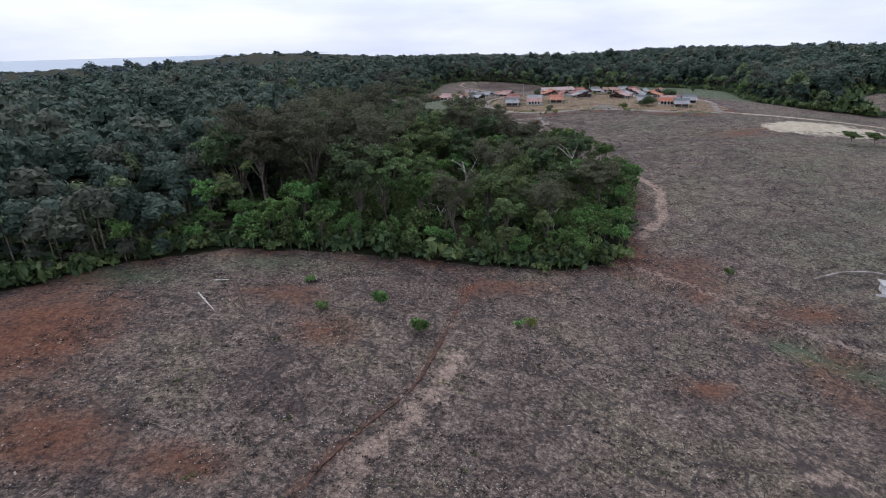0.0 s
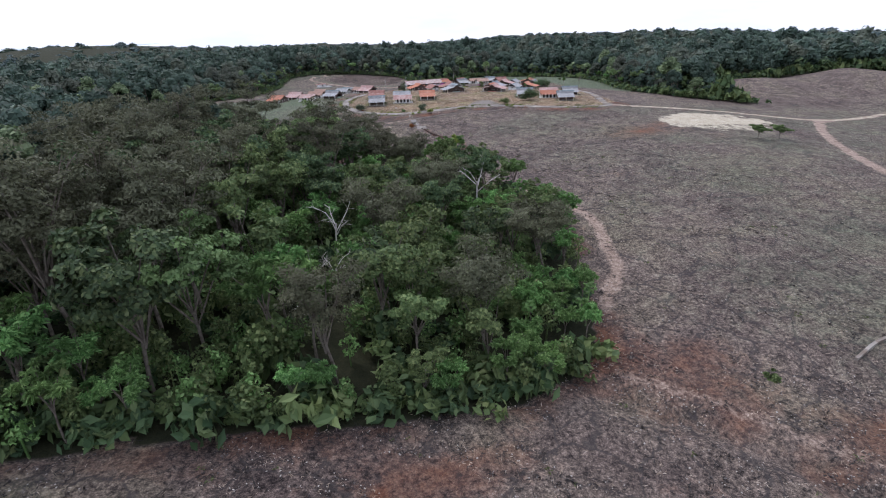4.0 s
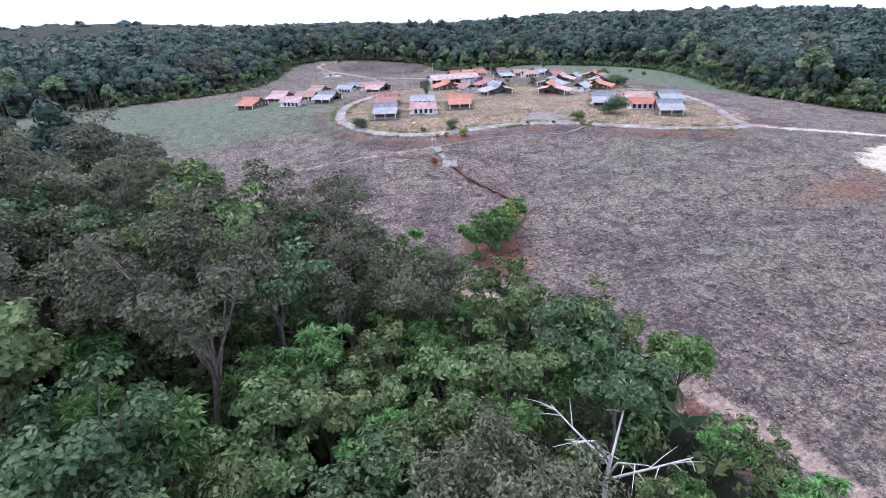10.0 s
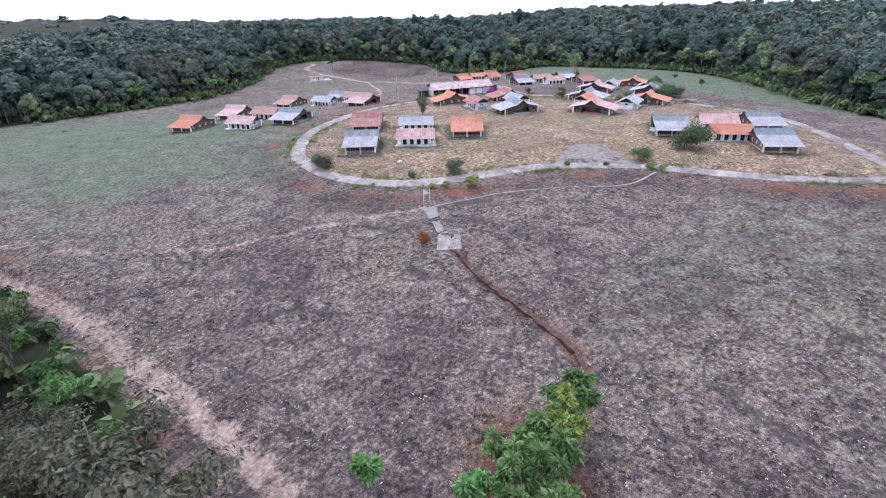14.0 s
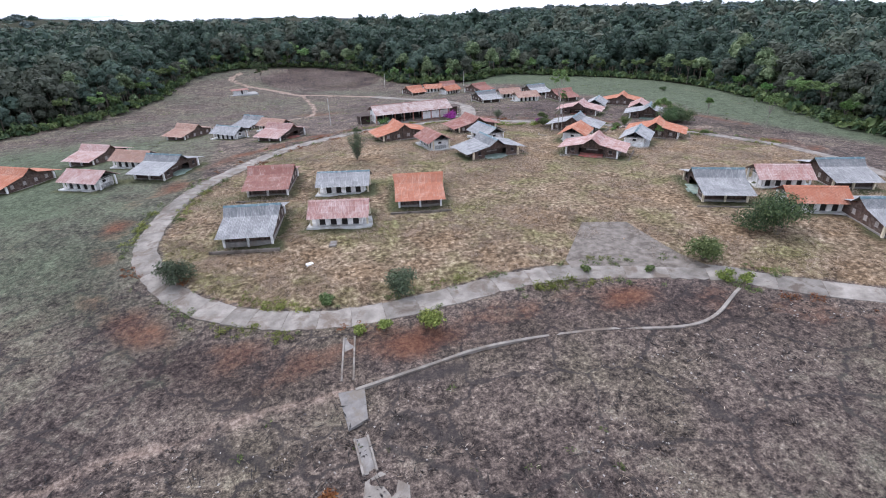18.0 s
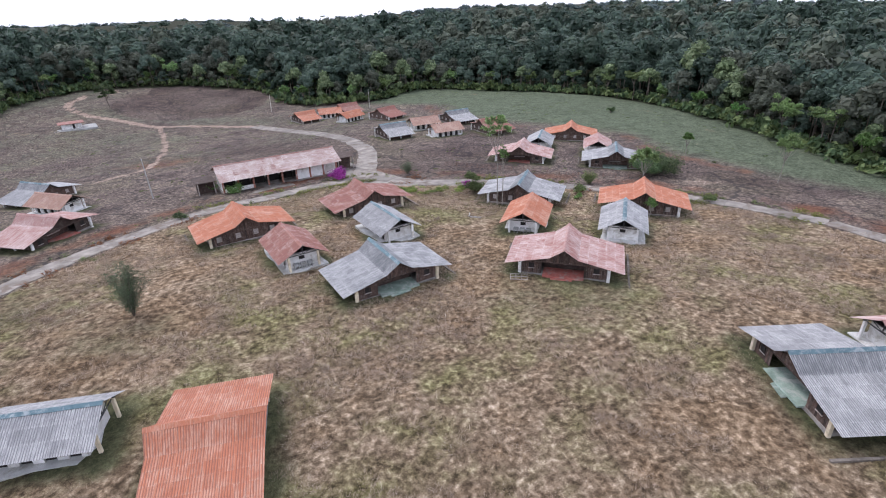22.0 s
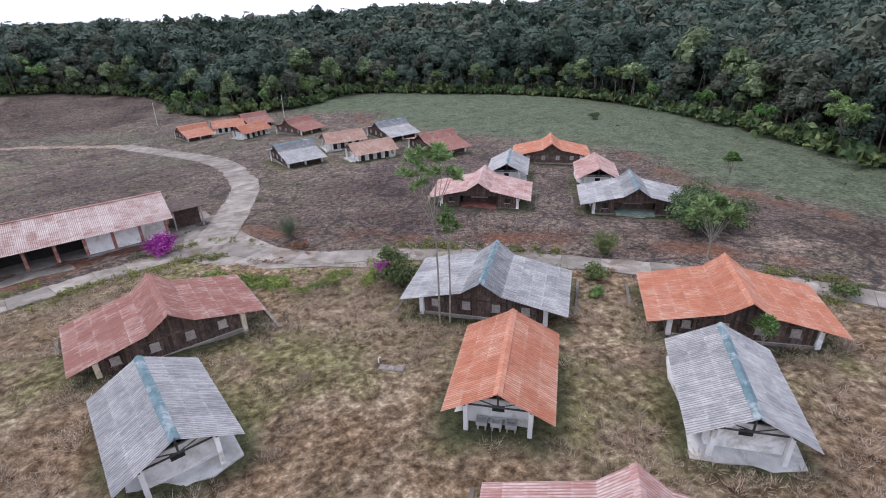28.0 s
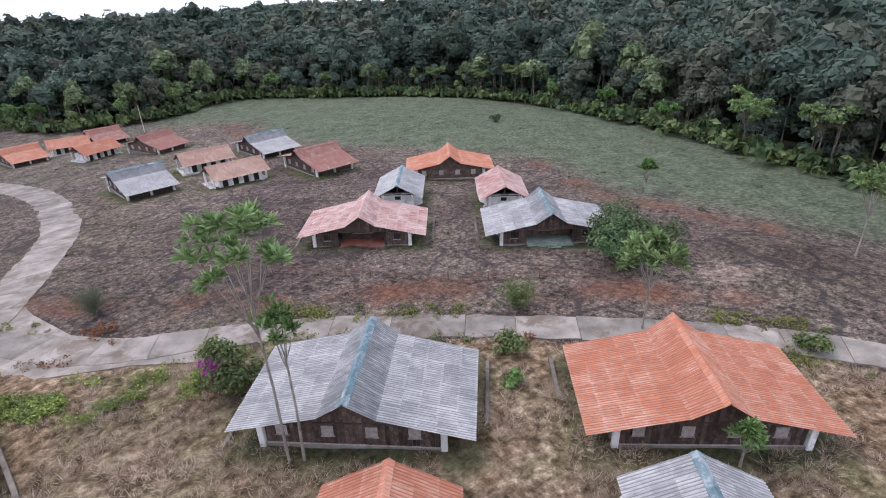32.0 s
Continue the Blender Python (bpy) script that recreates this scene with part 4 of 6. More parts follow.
def main_house(name, x, y, rot, color, porch, near, label, post=None, floor=None, group="wooden houses"):
    """Low timber house under a wide kinked roof, gable walls of upright boards, stout posts at the eaves."""
    post, floor = post or WHITE, floor or RED_FLOOR
    house = empty("timber_house", pose(x, y, height(x, y) + 0.05, 0, 0, rot), label, "house", group)
    add_roof(house, "main", color, near)
    part("plinth", box_mesh(-5.65, 5.65, -3.7, 3.7, -1.2, 0.2, PLINTH), None, house)
    for side, open_end in ((-1, porch), (1, False)):
        boards = gable_boards(-5.3, 5.3, side * GY, open_end)
        if near and side < 0:
            for n, a in enumerate(boards):
                key = ("board", open_end, n)
                if key not in MESHES:
                    MESHES[key] = mesh_of("board", *board_geometry(a, side * GY, side), WOOD)
                part("board", MESHES[key], None, house)
        else:
            key = ("boards", side, open_end)
            if key not in MESHES:
                v, f = [], []
                for x0, x1, low, za, zb, off in boards:
                    k = len(v)
                    yy = side * (GY + 0.02 + off)
                    v += [(x0, yy, low), (x1, yy, low), (x1, yy, zb), (x0, yy, za)]
                    f.append((k, k + 1, k + 2, k + 3) if side < 0 else (k + 3, k + 2, k + 1, k))
                    if k:
                        f.append((k - 3, k, k + 3, k - 2) if side < 0 else (k - 2, k + 3, k, k - 3))
                MESHES[key] = mesh_of("boards", v, f, WOOD)
            part("gable_wall", MESHES[key], None, house)
        part("beam", box_mesh(-5.2, 5.2, side * GY - 0.07, side * GY + 0.07, 1.84, 1.95, WOOD), None, house)
        if open_end:
            part("porch_wall", box_mesh(-2.7, 2.7, -1.75, -1.65, 0.2, 2.62, WOOD), None, house)
            part("porch_floor", box_mesh(-2.6, 2.6, -4.3, -1.75, 0.05, 0.26, floor), None, house, "worn painted porch floor")
            part("step", box_mesh(-1.5, 1.2, -4.75, -4.3, -0.2, 0.12, floor), None, house)
            part("railing", box_mesh(-1.4, 1.1, -1.95, -1.85, 1.0, 1.25, PALE_WOOD), None, house)
            for wx in (-4.1, 4.1):
                # no hole here: a near-black box on the boards stands for shade inside
                opening = part("window_opening", box_mesh(wx - 0.36, wx + 0.36, -GY - 0.075, -GY - 0.045, 0.95, 1.65, DARK), None, house)
                part("window_sill", box_mesh(wx - 0.45, wx + 0.45, -GY - 0.13, -GY - 0.03, 0.86, 0.94, PALE_WOOD), None, opening)
        else:
            for wx in (-4.3, -1.45, 1.25, 3.85):
                key = ("window", side, wx)
                if key not in MESHES:
                    y0, y1 = side * GY - 0.085, side * GY + 0.085
                    MESHES[key] = boxes_mesh("window", [(wx - 0.43, wx - 0.375, y0, y1, 0.89, 1.71), (wx + 0.375, wx + 0.43, y0, y1, 0.89, 1.71), (wx - 0.375, wx + 0.375, y0, y1, 1.655, 1.71)], WOOD)
                frame_part = part("window_frame", MESHES[key], None, house)
                part("shutter", box_mesh(wx - 0.37, wx + 0.37, side * GY - 0.075, side * GY + 0.075, 0.9, 1.65, PALE_WOOD), None, frame_part, "weathered grey wooden shutter")
                part("window_sill", box_mesh(wx - 0.44, wx + 0.44, side * GY - 0.1, side * GY + 0.1, 0.83, 0.885, PALE_WOOD), None, frame_part)
            part("sill_board", box_mesh(-5.4, 5.4, side * GY - 0.1, side * GY + 0.1, 0.1, 0.24, PALE_WOOD), None, house)
    for side in (-1, 1):
        key = ("sidewall", side)
        walls = [(side * 5.3 - 0.03, side * 5.3 + 0.03, -GY + k * 0.29 + 0.01, -GY + (k + 1) * 0.29 - 0.01, 0.2, 1.92) for k in range(24)]
        if near:
            for q in walls:
                part("plank", box_mesh(*q, WOOD, 0), None, house)
        else:
            part("side_wall", box_mesh(side * 5.3 - 0.04, side * 5.3 + 0.04, -GY, GY, 0.2, 1.92, WOOD), None, house)
        for py in (-3.62, 0, 3.62):
            part("post", box_mesh(side * 5.6 - 0.2, side * 5.6 + 0.2, py - 0.17, py + 0.17, -1.0, roof_z(5.8) - 0.06, post, 0.04), None, house)
        part("wall_plate", box_mesh(side * 5.6 - 0.08, side * 5.6 + 0.08, -3.95, 3.95, 1.76, 1.88, WOOD), None, house)
        if near:
            part("drain", box_mesh(side * 8.15 - 0.14, side * 8.15 + 0.14, -5.2, 5.2, -0.5, -0.02, COURT), None, house, "narrow concrete drain along the eave")
    part("ridge_beam", box_mesh(-0.07, 0.07, -4.3, 4.3, RZ - 0.22, RZ - 0.06, WOOD), None, house)
    return house


def small_house(name, x, y, rot, color, near, label, sinks=False, post=None, wall=None, group="wash houses"):
    """White rendered wash house: open trusses in the gables, near-black panels for shade in the doorways, pale slab
    round it.
    """
    post, wall = post or WHITE, wall or WHITE
    house = empty("wash_house", pose(x, y, height(x, y) + 0.05, 0, 0, rot), label, "house", group)
    add_roof(house, "small", color, near)
    v, f = [], []
    rnd = random.Random(label)
    rim = [(sx * 3.1, sy * 5.0) for sx, sy in ((-1, -1), (-0.5, -1.02), (0, -1), (0.5, -1.03), (1, -1), (1, -0.5), (1.02, 0), (1, 0.5), (1, 1), (0, 1), (-1, 1), (-1.02, 0.5), (-1, 0), (-1.02, -0.5))]
    rim = [(a + rnd.uniform(-0.3, 0.3), b + rnd.uniform(-0.3, 0.3)) for a, b in rim]
    n = len(rim)
    v = [(a, b, 0.1) for a, b in rim] + [(a, b, -1.2) for a, b in rim]
    f = [tuple(range(n))] + [(i + n, (i + 1) % n + n, (i + 1) % n, i) for i in range(n)]
    part("slab", mesh_of("slab", v, f, WHITE_SLAB), None, house, "pale cracked concrete slab")
    part("end_wall", box_mesh(-2.2, 2.2, -3.75, -3.6, 0.1, 2.15, wall), None, house)
    part("end_wall", box_mesh(-2.2, 2.2, 3.6, 3.75, 0.1, 2.15, wall), None, house)
    for s in (-1, 1):
        for k in range(5):
            yc = -3.6 + k * 1.8
            part("pier", box_mesh(s * 2.12 - 0.09, s * 2.12 + 0.09, max(yc - 0.42, -3.6), min(yc + 0.42, 3.6), 0.1, 2.2, wall), None, house)
        for k in range(4):
            yc = -2.7 + k * 1.8
            part("lintel", box_mesh(s * 2.12 - 0.085, s * 2.12 + 0.085, yc - 0.48, yc + 0.48, 1.95, 2.2, wall), None, house)
            # each doorway's inner shade is a near-black panel behind the piers
            part("door", box_mesh(s * 1.98 - 0.03, s * 1.98 + 0.03, yc - 0.48, yc + 0.48, 0.1, 1.95, DARK), None, house, "near-black panel standing for the shade in the doorway")
        for py in (-4.55, 4.55):
            part("post", box_mesh(s * 2.05 - 0.15, s * 2.05 + 0.15, py - 0.15, py + 0.15, 0.0, 2.32, post, 0.03), None, house)
        part("wall_plate", box_mesh(s * 2.1 - 0.08, s * 2.1 + 0.08, -4.8, 4.8, 2.3, 2.4, STEEL), None, house)
    for py in (-4.5, -3.68, 3.68, 4.5):
        part("tie_beam", box_mesh(-2.25, 2.25, py - 0.05, py + 0.05, 2.2, 2.3, STEEL), None, house)
        part("king_post", box_mesh(-0.06, 0.06, py - 0.05, py + 0.05, 2.3, 3.45, STEEL), None, house)
    for py in (-4.5, 4.5):
        for t in (-1, 1):
            part("truss_strut", tilted_bar(t * 0.1, 2.32, t * 1.35, 2.74, py), STEEL, house)
    # ceiling board and window box take the inside shade as near-black colour
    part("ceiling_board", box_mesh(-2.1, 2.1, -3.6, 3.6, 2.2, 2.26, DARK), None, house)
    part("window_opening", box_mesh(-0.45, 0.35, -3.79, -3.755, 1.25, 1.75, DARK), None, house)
    if sinks:
        for k in range(3):
            sx = -1.05 + k * 0.95
            part("sink", sink_mesh(), SLAB, house, "grey concrete wash sink", pose(sx, -4.25, 0.1))
    return house


def tilted_bar(x0, z0, x1, z1, y):
    """A slim bar in a gable's plane between two places."""
    key = ("bar", round(x0, 2), round(x1, 2), y)
    if key not in MESHES:
        v, f = tube([(x0, y, z0), (x1, y, z1)], [0.05, 0.05], 4)
        MESHES[key] = mesh_of("bar", v, f, STEEL)
    return MESHES[key]


def sink_mesh():
    if "sink" not in MESHES:
        b = [(-0.36, 0.36, -0.3, 0.3, 0.5, 0.6), (-0.36, -0.28, -0.3, 0.3, 0.6, 0.85), (0.28, 0.36, -0.3, 0.3, 0.6, 0.85), (-0.28, 0.28, 0.22, 0.3, 0.6, 0.85), (-0.28, 0.28, -0.3, -0.22, 0.6, 0.8), (-0.3, -0.2, -0.2, 0.2, 0, 0.5), (0.2, 0.3, -0.2, 0.2, 0, 0.5)]
        boxes_mesh("sink", b, SLAB)
    return MESHES["sink"]


TONE = {"grey": "grey", "orange": "orange", "rust": "rust-red", "pink": "faded pink", "brown": "brown"}
for x, y, rot, color, porch, near, post in MAIN:
    floor = GREEN_FLOOR if color == "grey" else RED_FLOOR
    main_house("timber_house", x, y, rot, color, porch, near, "dark board house under a wide %s corrugated roof%s" % (TONE[color], ", open porch" if porch else ""), post, floor)
for x, y, rot, color, near, sinks in SMALL:
    small_house("wash_house", x, y, rot, color, near, "white rendered wash house with %s corrugated gable roof" % TONE[color], sinks, CREAM if x < 100 and near else WHITE)


def long_house():
    """Long white hall with a worn red roof, brick piers and open bays, a dark lean-to at each end."""
    x, y, rot = 93.0, 430.1, 6.9
    house = empty("long_hall", pose(x, y, height(x, y) + 0.3, 0, 0, rot), "long white hall with brick piers under a worn red roof", "building")
    for s in (-1, 1):
        for c in range(24):
            for r in range(4):
                a, b = 5.1 * r / 4, 5.1 * (r + 1) / 4 + 0.1
                v, f = sheet_geometry(a, 5.25 - 0.43 * a, b, 5.25 - 0.43 * b - 0.02, -13.2 + c * 1.1 - 0.03, -13.2 + (c + 1) * 1.1 + 0.03, -13.2 + c * 1.1 - 0.03, -13.2 + (c + 1) * 1.1 + 0.03, s, 6, 0.03 + 0.006 * (c % 2) - 0.005 * r)
                v = [(q[1], -q[0], q[2]) for q in v]
                part("roof_sheet", sheet_form(mesh_of("sheet", v, f, ROOFS["worn"], True)), None, house)
    part("ridge_cap", box_mesh(-13.25, 13.25, -0.2, 0.2, 5.23, 5.33, ROOFS["rust"]), None, house)
    part("plinth", box_mesh(-12.8, 12.8, -3.9, 3.6, -2, 0.15, PLINTH), None, house)
    part("back_wall", box_mesh(-12.4, 12.4, 3.2, 3.4, 0.15, 3.5, WHITE), None, house)
    for s in (-1, 1):
        part("end_wall", box_mesh(s * 12.4 - 0.1, s * 12.4 + 0.1, -3.3, 3.4, 0.15, 3.5, WHITE), None, house)
    for k in range(9):
        px = -12.4 + k * 3.1
        part("pier", box_mesh(px - 0.18, px + 0.18, -3.5, -3.15, 0.1, 3.25, BRICK), None, house, "brick pier")
        if k < 8:
            if k in (0, 1, 5, 6, 7):
                part("bay_wall", box_mesh(px + 0.18, px + 2.92, -3.38, -3.22, 0.15, 1.0 if k < 2 else 2.4, WHITE), None, house)
            # near-black sheet across the hall paints the shade behind the bay
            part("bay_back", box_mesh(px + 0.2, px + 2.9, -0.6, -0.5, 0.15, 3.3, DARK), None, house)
    for s, w in ((-1, 4.2), (1, 4.6)):
        part("shed_roof", box_mesh(s * (13.4 + w / 2) - w / 2, s * (13.4 + w / 2) + w / 2, -1.5, 3.8, 2.5, 2.6, WOOD), None, house)
        part("shed_wall", box_mesh(s * (13.2 + w / 2) - w / 2 + 0.4, s * (13.2 + w / 2) + w / 2 - 0.4, 0.6, 3.4, -1.5, 2.5, WOOD), None, house)
        for px in (13.8, 13.2 + w - 0.4):
            part("shed_post", box_mesh(s * px - 0.09, s * px + 0.09, -1.3, -1.12, -1.5, 2.5, PALE_WOOD), None, house)


long_house()

# ---- plants ----


def leaves(centres, aims, length, width, rng, droop=0.2):
    """Diamond leaves, folded along the middle: arrays of places and triangles."""
    n = len(centres)
    aims = aims / np.maximum(np.linalg.norm(aims, axis=1, keepdims=True), 1e-6)
    side = np.cross(aims, np.array([0, 0, 1.0]) + 0.5 * rng.standard_normal((n, 3)))
    side /= np.maximum(np.linalg.norm(side, axis=1, keepdims=True), 1e-6)
    up = np.cross(side, aims)
    ln = (length * rng.uniform(0.7, 1.3, (n, 1)))
    wd = (width * rng.uniform(0.7, 1.3, (n, 1)))
    base = centres
    tip = centres + aims * ln - np.array([0, 0, 1.0]) * ln * droop
    mid = centres + aims * ln * 0.5
    a, b = mid + side * wd / 2 + up * wd * 0.12, mid - side * wd / 2 + up * wd * 0.12
    v = np.stack([base, a, tip, b], 1).reshape(-1, 3)
    k = np.arange(n)[:, None] * 4
    f = np.concatenate([k + [0, 1, 2], k + [0, 2, 3]], 0)
    return v, f


def scales(centres, normals, length, width, rng):
    """Leaves that lie like scales over a crown, facing outwards: arrays of places and triangles."""
    n = len(centres)
    nrm = normals + 0.45 * rng.standard_normal((n, 3))
    nrm /= np.maximum(np.linalg.norm(nrm, axis=1, keepdims=True), 1e-6)
    aim = np.cross(nrm, rng.standard_normal((n, 3)))
    aim /= np.maximum(np.linalg.norm(aim, axis=1, keepdims=True), 1e-6)
    side = np.cross(nrm, aim)
    ln, wd = length * rng.uniform(0.6, 1.35, (n, 1)), width * rng.uniform(0.7, 1.3, (n, 1))
    a, b = centres + side * wd / 2 - aim * ln * 0.05, centres - side * wd / 2 + aim * ln * 0.05
    v = np.stack([centres - aim * ln / 2, a, centres + aim * ln / 2 - nrm * ln * 0.15, b], 1).reshape(-1, 3)
    k = np.arange(n)[:, None] * 4
    return v, np.concatenate([k + [0, 1, 2], k + [0, 2, 3]], 0)


def grow(seed, tall, spread, style):
    """Limbs and leaf tips of one tree: trunk, limbs, twigs with uneven lengths and gaps."""
    rng = np.random.default_rng(seed)
    limbs, tips = [], []
    lean = rng.normal(0, 0.06, 2)
    fork = tall * (rng.uniform(0.35, 0.6) if spread > tall * 0.22 else 0.72)
    trunk = [np.array([lean[0] * z + 0.12 * math.sin(z * 0.9 + seed), lean[1] * z + 0.12 * math.cos(z * 0.7 + seed), z]) for z in np.linspace(-0.8, fork, 5)]
    r0 = (0.011 * tall + 0.06) * (1.0 if spread > tall * 0.22 else 0.34)
    limbs.append((trunk, np.linspace(r0, r0 * 0.65, 5)))
    n = int(rng.integers(5, 8)) + (3 if spread > 5 else 0)
    for k in range(n):
        a = 2 * math.pi * (k + rng.uniform(-0.35, 0.35)) / n
        out = spread * rng.uniform(0.45, 1.0)
        top = tall * rng.uniform(0.72 if spread > tall * 0.22 else 0.84, 1.0) - 0.2 * out
        start = trunk[-1] - np.array([0, 0, rng.uniform(0, fork * 0.35)])
        end = np.array([trunk[-1][0] + math.cos(a) * out, trunk[-1][1] + math.sin(a) * out, top])
        bend = (start + end) / 2 + np.array([rng.normal(0, 0.3), rng.normal(0, 0.3), tall * 0.04])
        limbs.append(([start, bend, end], [r0 * 0.5, r0 * 0.34, r0 * 0.16]))
        for j in range(int(rng.integers(4, 7)) + (2 if spread > 5 else 0)):
            u = rng.uniform(0.45, 1.0)
            o = start * (1 - u) ** 2 + bend * 2 * u * (1 - u) + end * u * u
            d = rng.standard_normal(3) * np.array([1, 1, 0.55]) + np.array([math.cos(a), math.sin(a), 0.6]) * 0.7
            e = o + d / np.linalg.norm(d) * spread * rng.uniform(0.25, 0.5)
            limbs.append(([o, (o + e) / 2 + [0, 0, 0.1], e], [r0 * 0.18, r0 * 0.12, r0 * 0.05]))
            tips.append(e)
            tips.append((o + 2 * e) / 3)
    return limbs, np.array(tips), rng


def tree_meshes(seed, tall, spread, style):
    """Trunk and crown meshes of one kind of tree."""
    key = ("tree", seed, style)
    if key in MESHES:
        return MESHES[key]
    limbs, tips, rng = grow(seed, tall, spread, style)
    v, f = [], []
    for n, (pts, rad) in enumerate(limbs):
        if n % 2 and rad[0] < limbs[0][1][0] * 0.2 and style != "dead":
            continue
        gv, gf = tube(pts, rad, 5 if n == 0 or style == "dead" else (4 if rad[0] > limbs[0][1][0] * 0.3 else 3))
        k = len(v)
        v += gv
        f += [tuple(i + k for i in q) for q in gf]
    bark = PALE_BARK if style == "dead" else BARK
    trunk = array_mesh("trunk", v, f, bark, True)
    crown = None
    if style != "dead":
        if style in ("bright", "yellow", "pale"):  # rosettes of long leaves at the twig ends
            per, ln, wd, puff = 28, 0.85, 0.3, 0.2
        elif style == "olive":  # fine feathery leaves in loose sprays
            per, ln, wd, puff = 60, 0.42, 0.2, 0.95
        else:
            per, ln, wd, puff = 46, 0.56, 0.33, 0.85
        scale = min(spread / 3.2, 1.5)
        c = np.repeat(tips, per, 0)
        d = rng.standard_normal(c.shape)
        d /= np.linalg.norm(d, axis=1, keepdims=True)
        d[:, 2] = np.abs(d[:, 2]) * 0.75 - 0.12
        off = d * (puff * scale * rng.uniform(0.2, 1.25, (len(c), 1)))
        if puff < 0.5:
            lv, lf = leaves(c + off, d + 0.25 * rng.standard_normal(c.shape), ln, wd, rng, 0.25)
        else:
            off = d * (puff * scale * rng.uniform(0.45, 1.1, (len(c), 1)) ** 0.6)
            mid = tips.mean(0) - [0, 0, spread * 0.5]
            out = (c - mid) / np.maximum(np.linalg.norm(c - mid, axis=1, keepdims=True), 1e-6)
            lv, lf = scales(c + off * [1, 1, 0.8], d * 0.8 + out * 0.6 + [0, 0, 0.2], ln * scale ** 0.4, wd * scale ** 0.4, rng)
        crown = array_mesh("crown", lv, lf, LEAF["mid"])
    MESHES[key] = (trunk, crown)
    return MESHES[key]


def plant_tree(x, y, seed, tall, spread, style, scale, turn, label, name="tree", group="", sink=0.0):
    trunk, crown = tree_meshes(seed, tall, spread, style)
    ob = empty(name, pose(x, y, height(x, y) - sink, 0, 0, turn) @ Matrix.Diagonal((scale, scale, scale, 1)), label, "tree", group)
    part("trunk", trunk, None, ob)
    if crown:
        part("crown", crown, LEAF[style], ob)
    return ob


SPECIES = [("mid", 16.5, 4.4), ("dark", 17.5, 4.7), ("olive", 24.0, 6.4), ("bright", 13.0, 3.4), ("olive", 21.0, 6.0), ("mid", 14.5, 3.8), ("dark", 20.0, 5.4), ("bright", 9.0, 2.6), ("mid", 21.0, 5.6)]
TREE_WORDS = {
    "mid": "green broad-leaved tree in the wood", "dark": "dense dark green tree in the wood", "olive": "tall grey-olive tree with feathery dry foliage",
    "bright": "light green tree with large leaf rosettes", "dead": "bare dead tree with pale forked limbs",
}
EDGE = spline(FOREST[1:24], 2.0)
# bare dead trees that stand clear of the leaves: place, size, turn
DEAD_TREES = [(45.5, 177.0, 1.4, 40), (8.9, 160.8, 1.25, 10), (7.7, 144.2, 0.85, 200), (3.5, 145.1, 0.8, 100), (31.5, 133.5, 0.8, 300), (0.8, 131.7, 0.7, 20), (-24.7, 158.7, 1.5, 60)]
placed = [(-12.5, 126.0)]
rng_wood = random.Random(11)


def near_wood():
    """The trees that the flight passes over, one by one; further back the crowns are joined."""
    tries, x0, x1, y0, y1 = 0, -82, 68, 90, 290
    while len(placed) < 262 and tries < 9000:
        tries += 1
        x, y = rng_wood.uniform(x0, x1), rng_wood.uniform(y0, y1)
        if not inside(np.array([x]), np.array([y]), FOREST)[0]:
            continue
        if x < -56 + (y - 90) * 0.1 or x < y - 345:
            continue
        d = from_line(np.array([x]), np.array([y]), EDGE)[0]
        if d < 1.0:
            continue
        if math.hypot(x + 12.5, y - 126) < 7.5 or math.hypot(x + 10.5, y - 117) < 6.5:
            continue
        gap = 2.9 if d < 6 else (4.4 if x > 15 else 6.2)
        if any((x - a) ** 2 + (y - b) ** 2 < gap * gap for a, b in placed):
            continue
        placed.append((x, y))
        if d < 6:
            kind = rng_wood.choice([3, 7, 7, 5, 7, 3])
            scale = rng_wood.uniform(0.55, 0.95)
        elif x > 15:
            kind = rng_wood.choice([0, 1, 3, 3, 5, 5, 4, 0, 7])
            scale = rng_wood.uniform(0.8, 1.1)
        elif x < -10 and y > 125:
            kind = rng_wood.choice([2, 4, 4, 2, 6, 2, 4])
            scale = rng_wood.uniform(0.85, 1.12)
        else:
            kind = rng_wood.choice([0, 1, 8, 3, 6, 4, 8, 2, 3])
            scale = rng_wood.uniform(0.8, 1.1)
        if d >= 6 and y > 120:
            scale *= 1.22 if (x < 10 or y > 170) else 1.1
        for a, b, size, _ in DEAD_TREES:
            off = math.hypot(x - a, y - b) + (3 if y > b else 0)
            if off < 8.5 * size:
                kind, scale = rng_wood.choice([5, 7, 7, 3]), rng_wood.uniform(0.55, 0.72)
        if x > 25 and y > 120:
            scale = min(scale, 0.95)
        if y > 235:
            scale *= 0.62
        style, tall, spread = SPECIES[kind]
        plant_tree(x, y, kind * 3 + rng_wood.randrange(2), tall, spread, style, scale, rng_wood.uniform(0, 360), TREE_WORDS[style], group="trees of the near wood")


broad_tree = plant_tree(-12.5, 126.0, 41, 24.0, 8.0, "mid", 1.0, 70, "broad green tree with pale spreading limbs", group="trees of the near wood")
for ob in broad_tree.children:
    ob.material_slots[0].link = "OBJECT"
    ob.material_slots[0].material = LEAF["light"] if ob.name.startswith("crown") else BARK
near_wood()


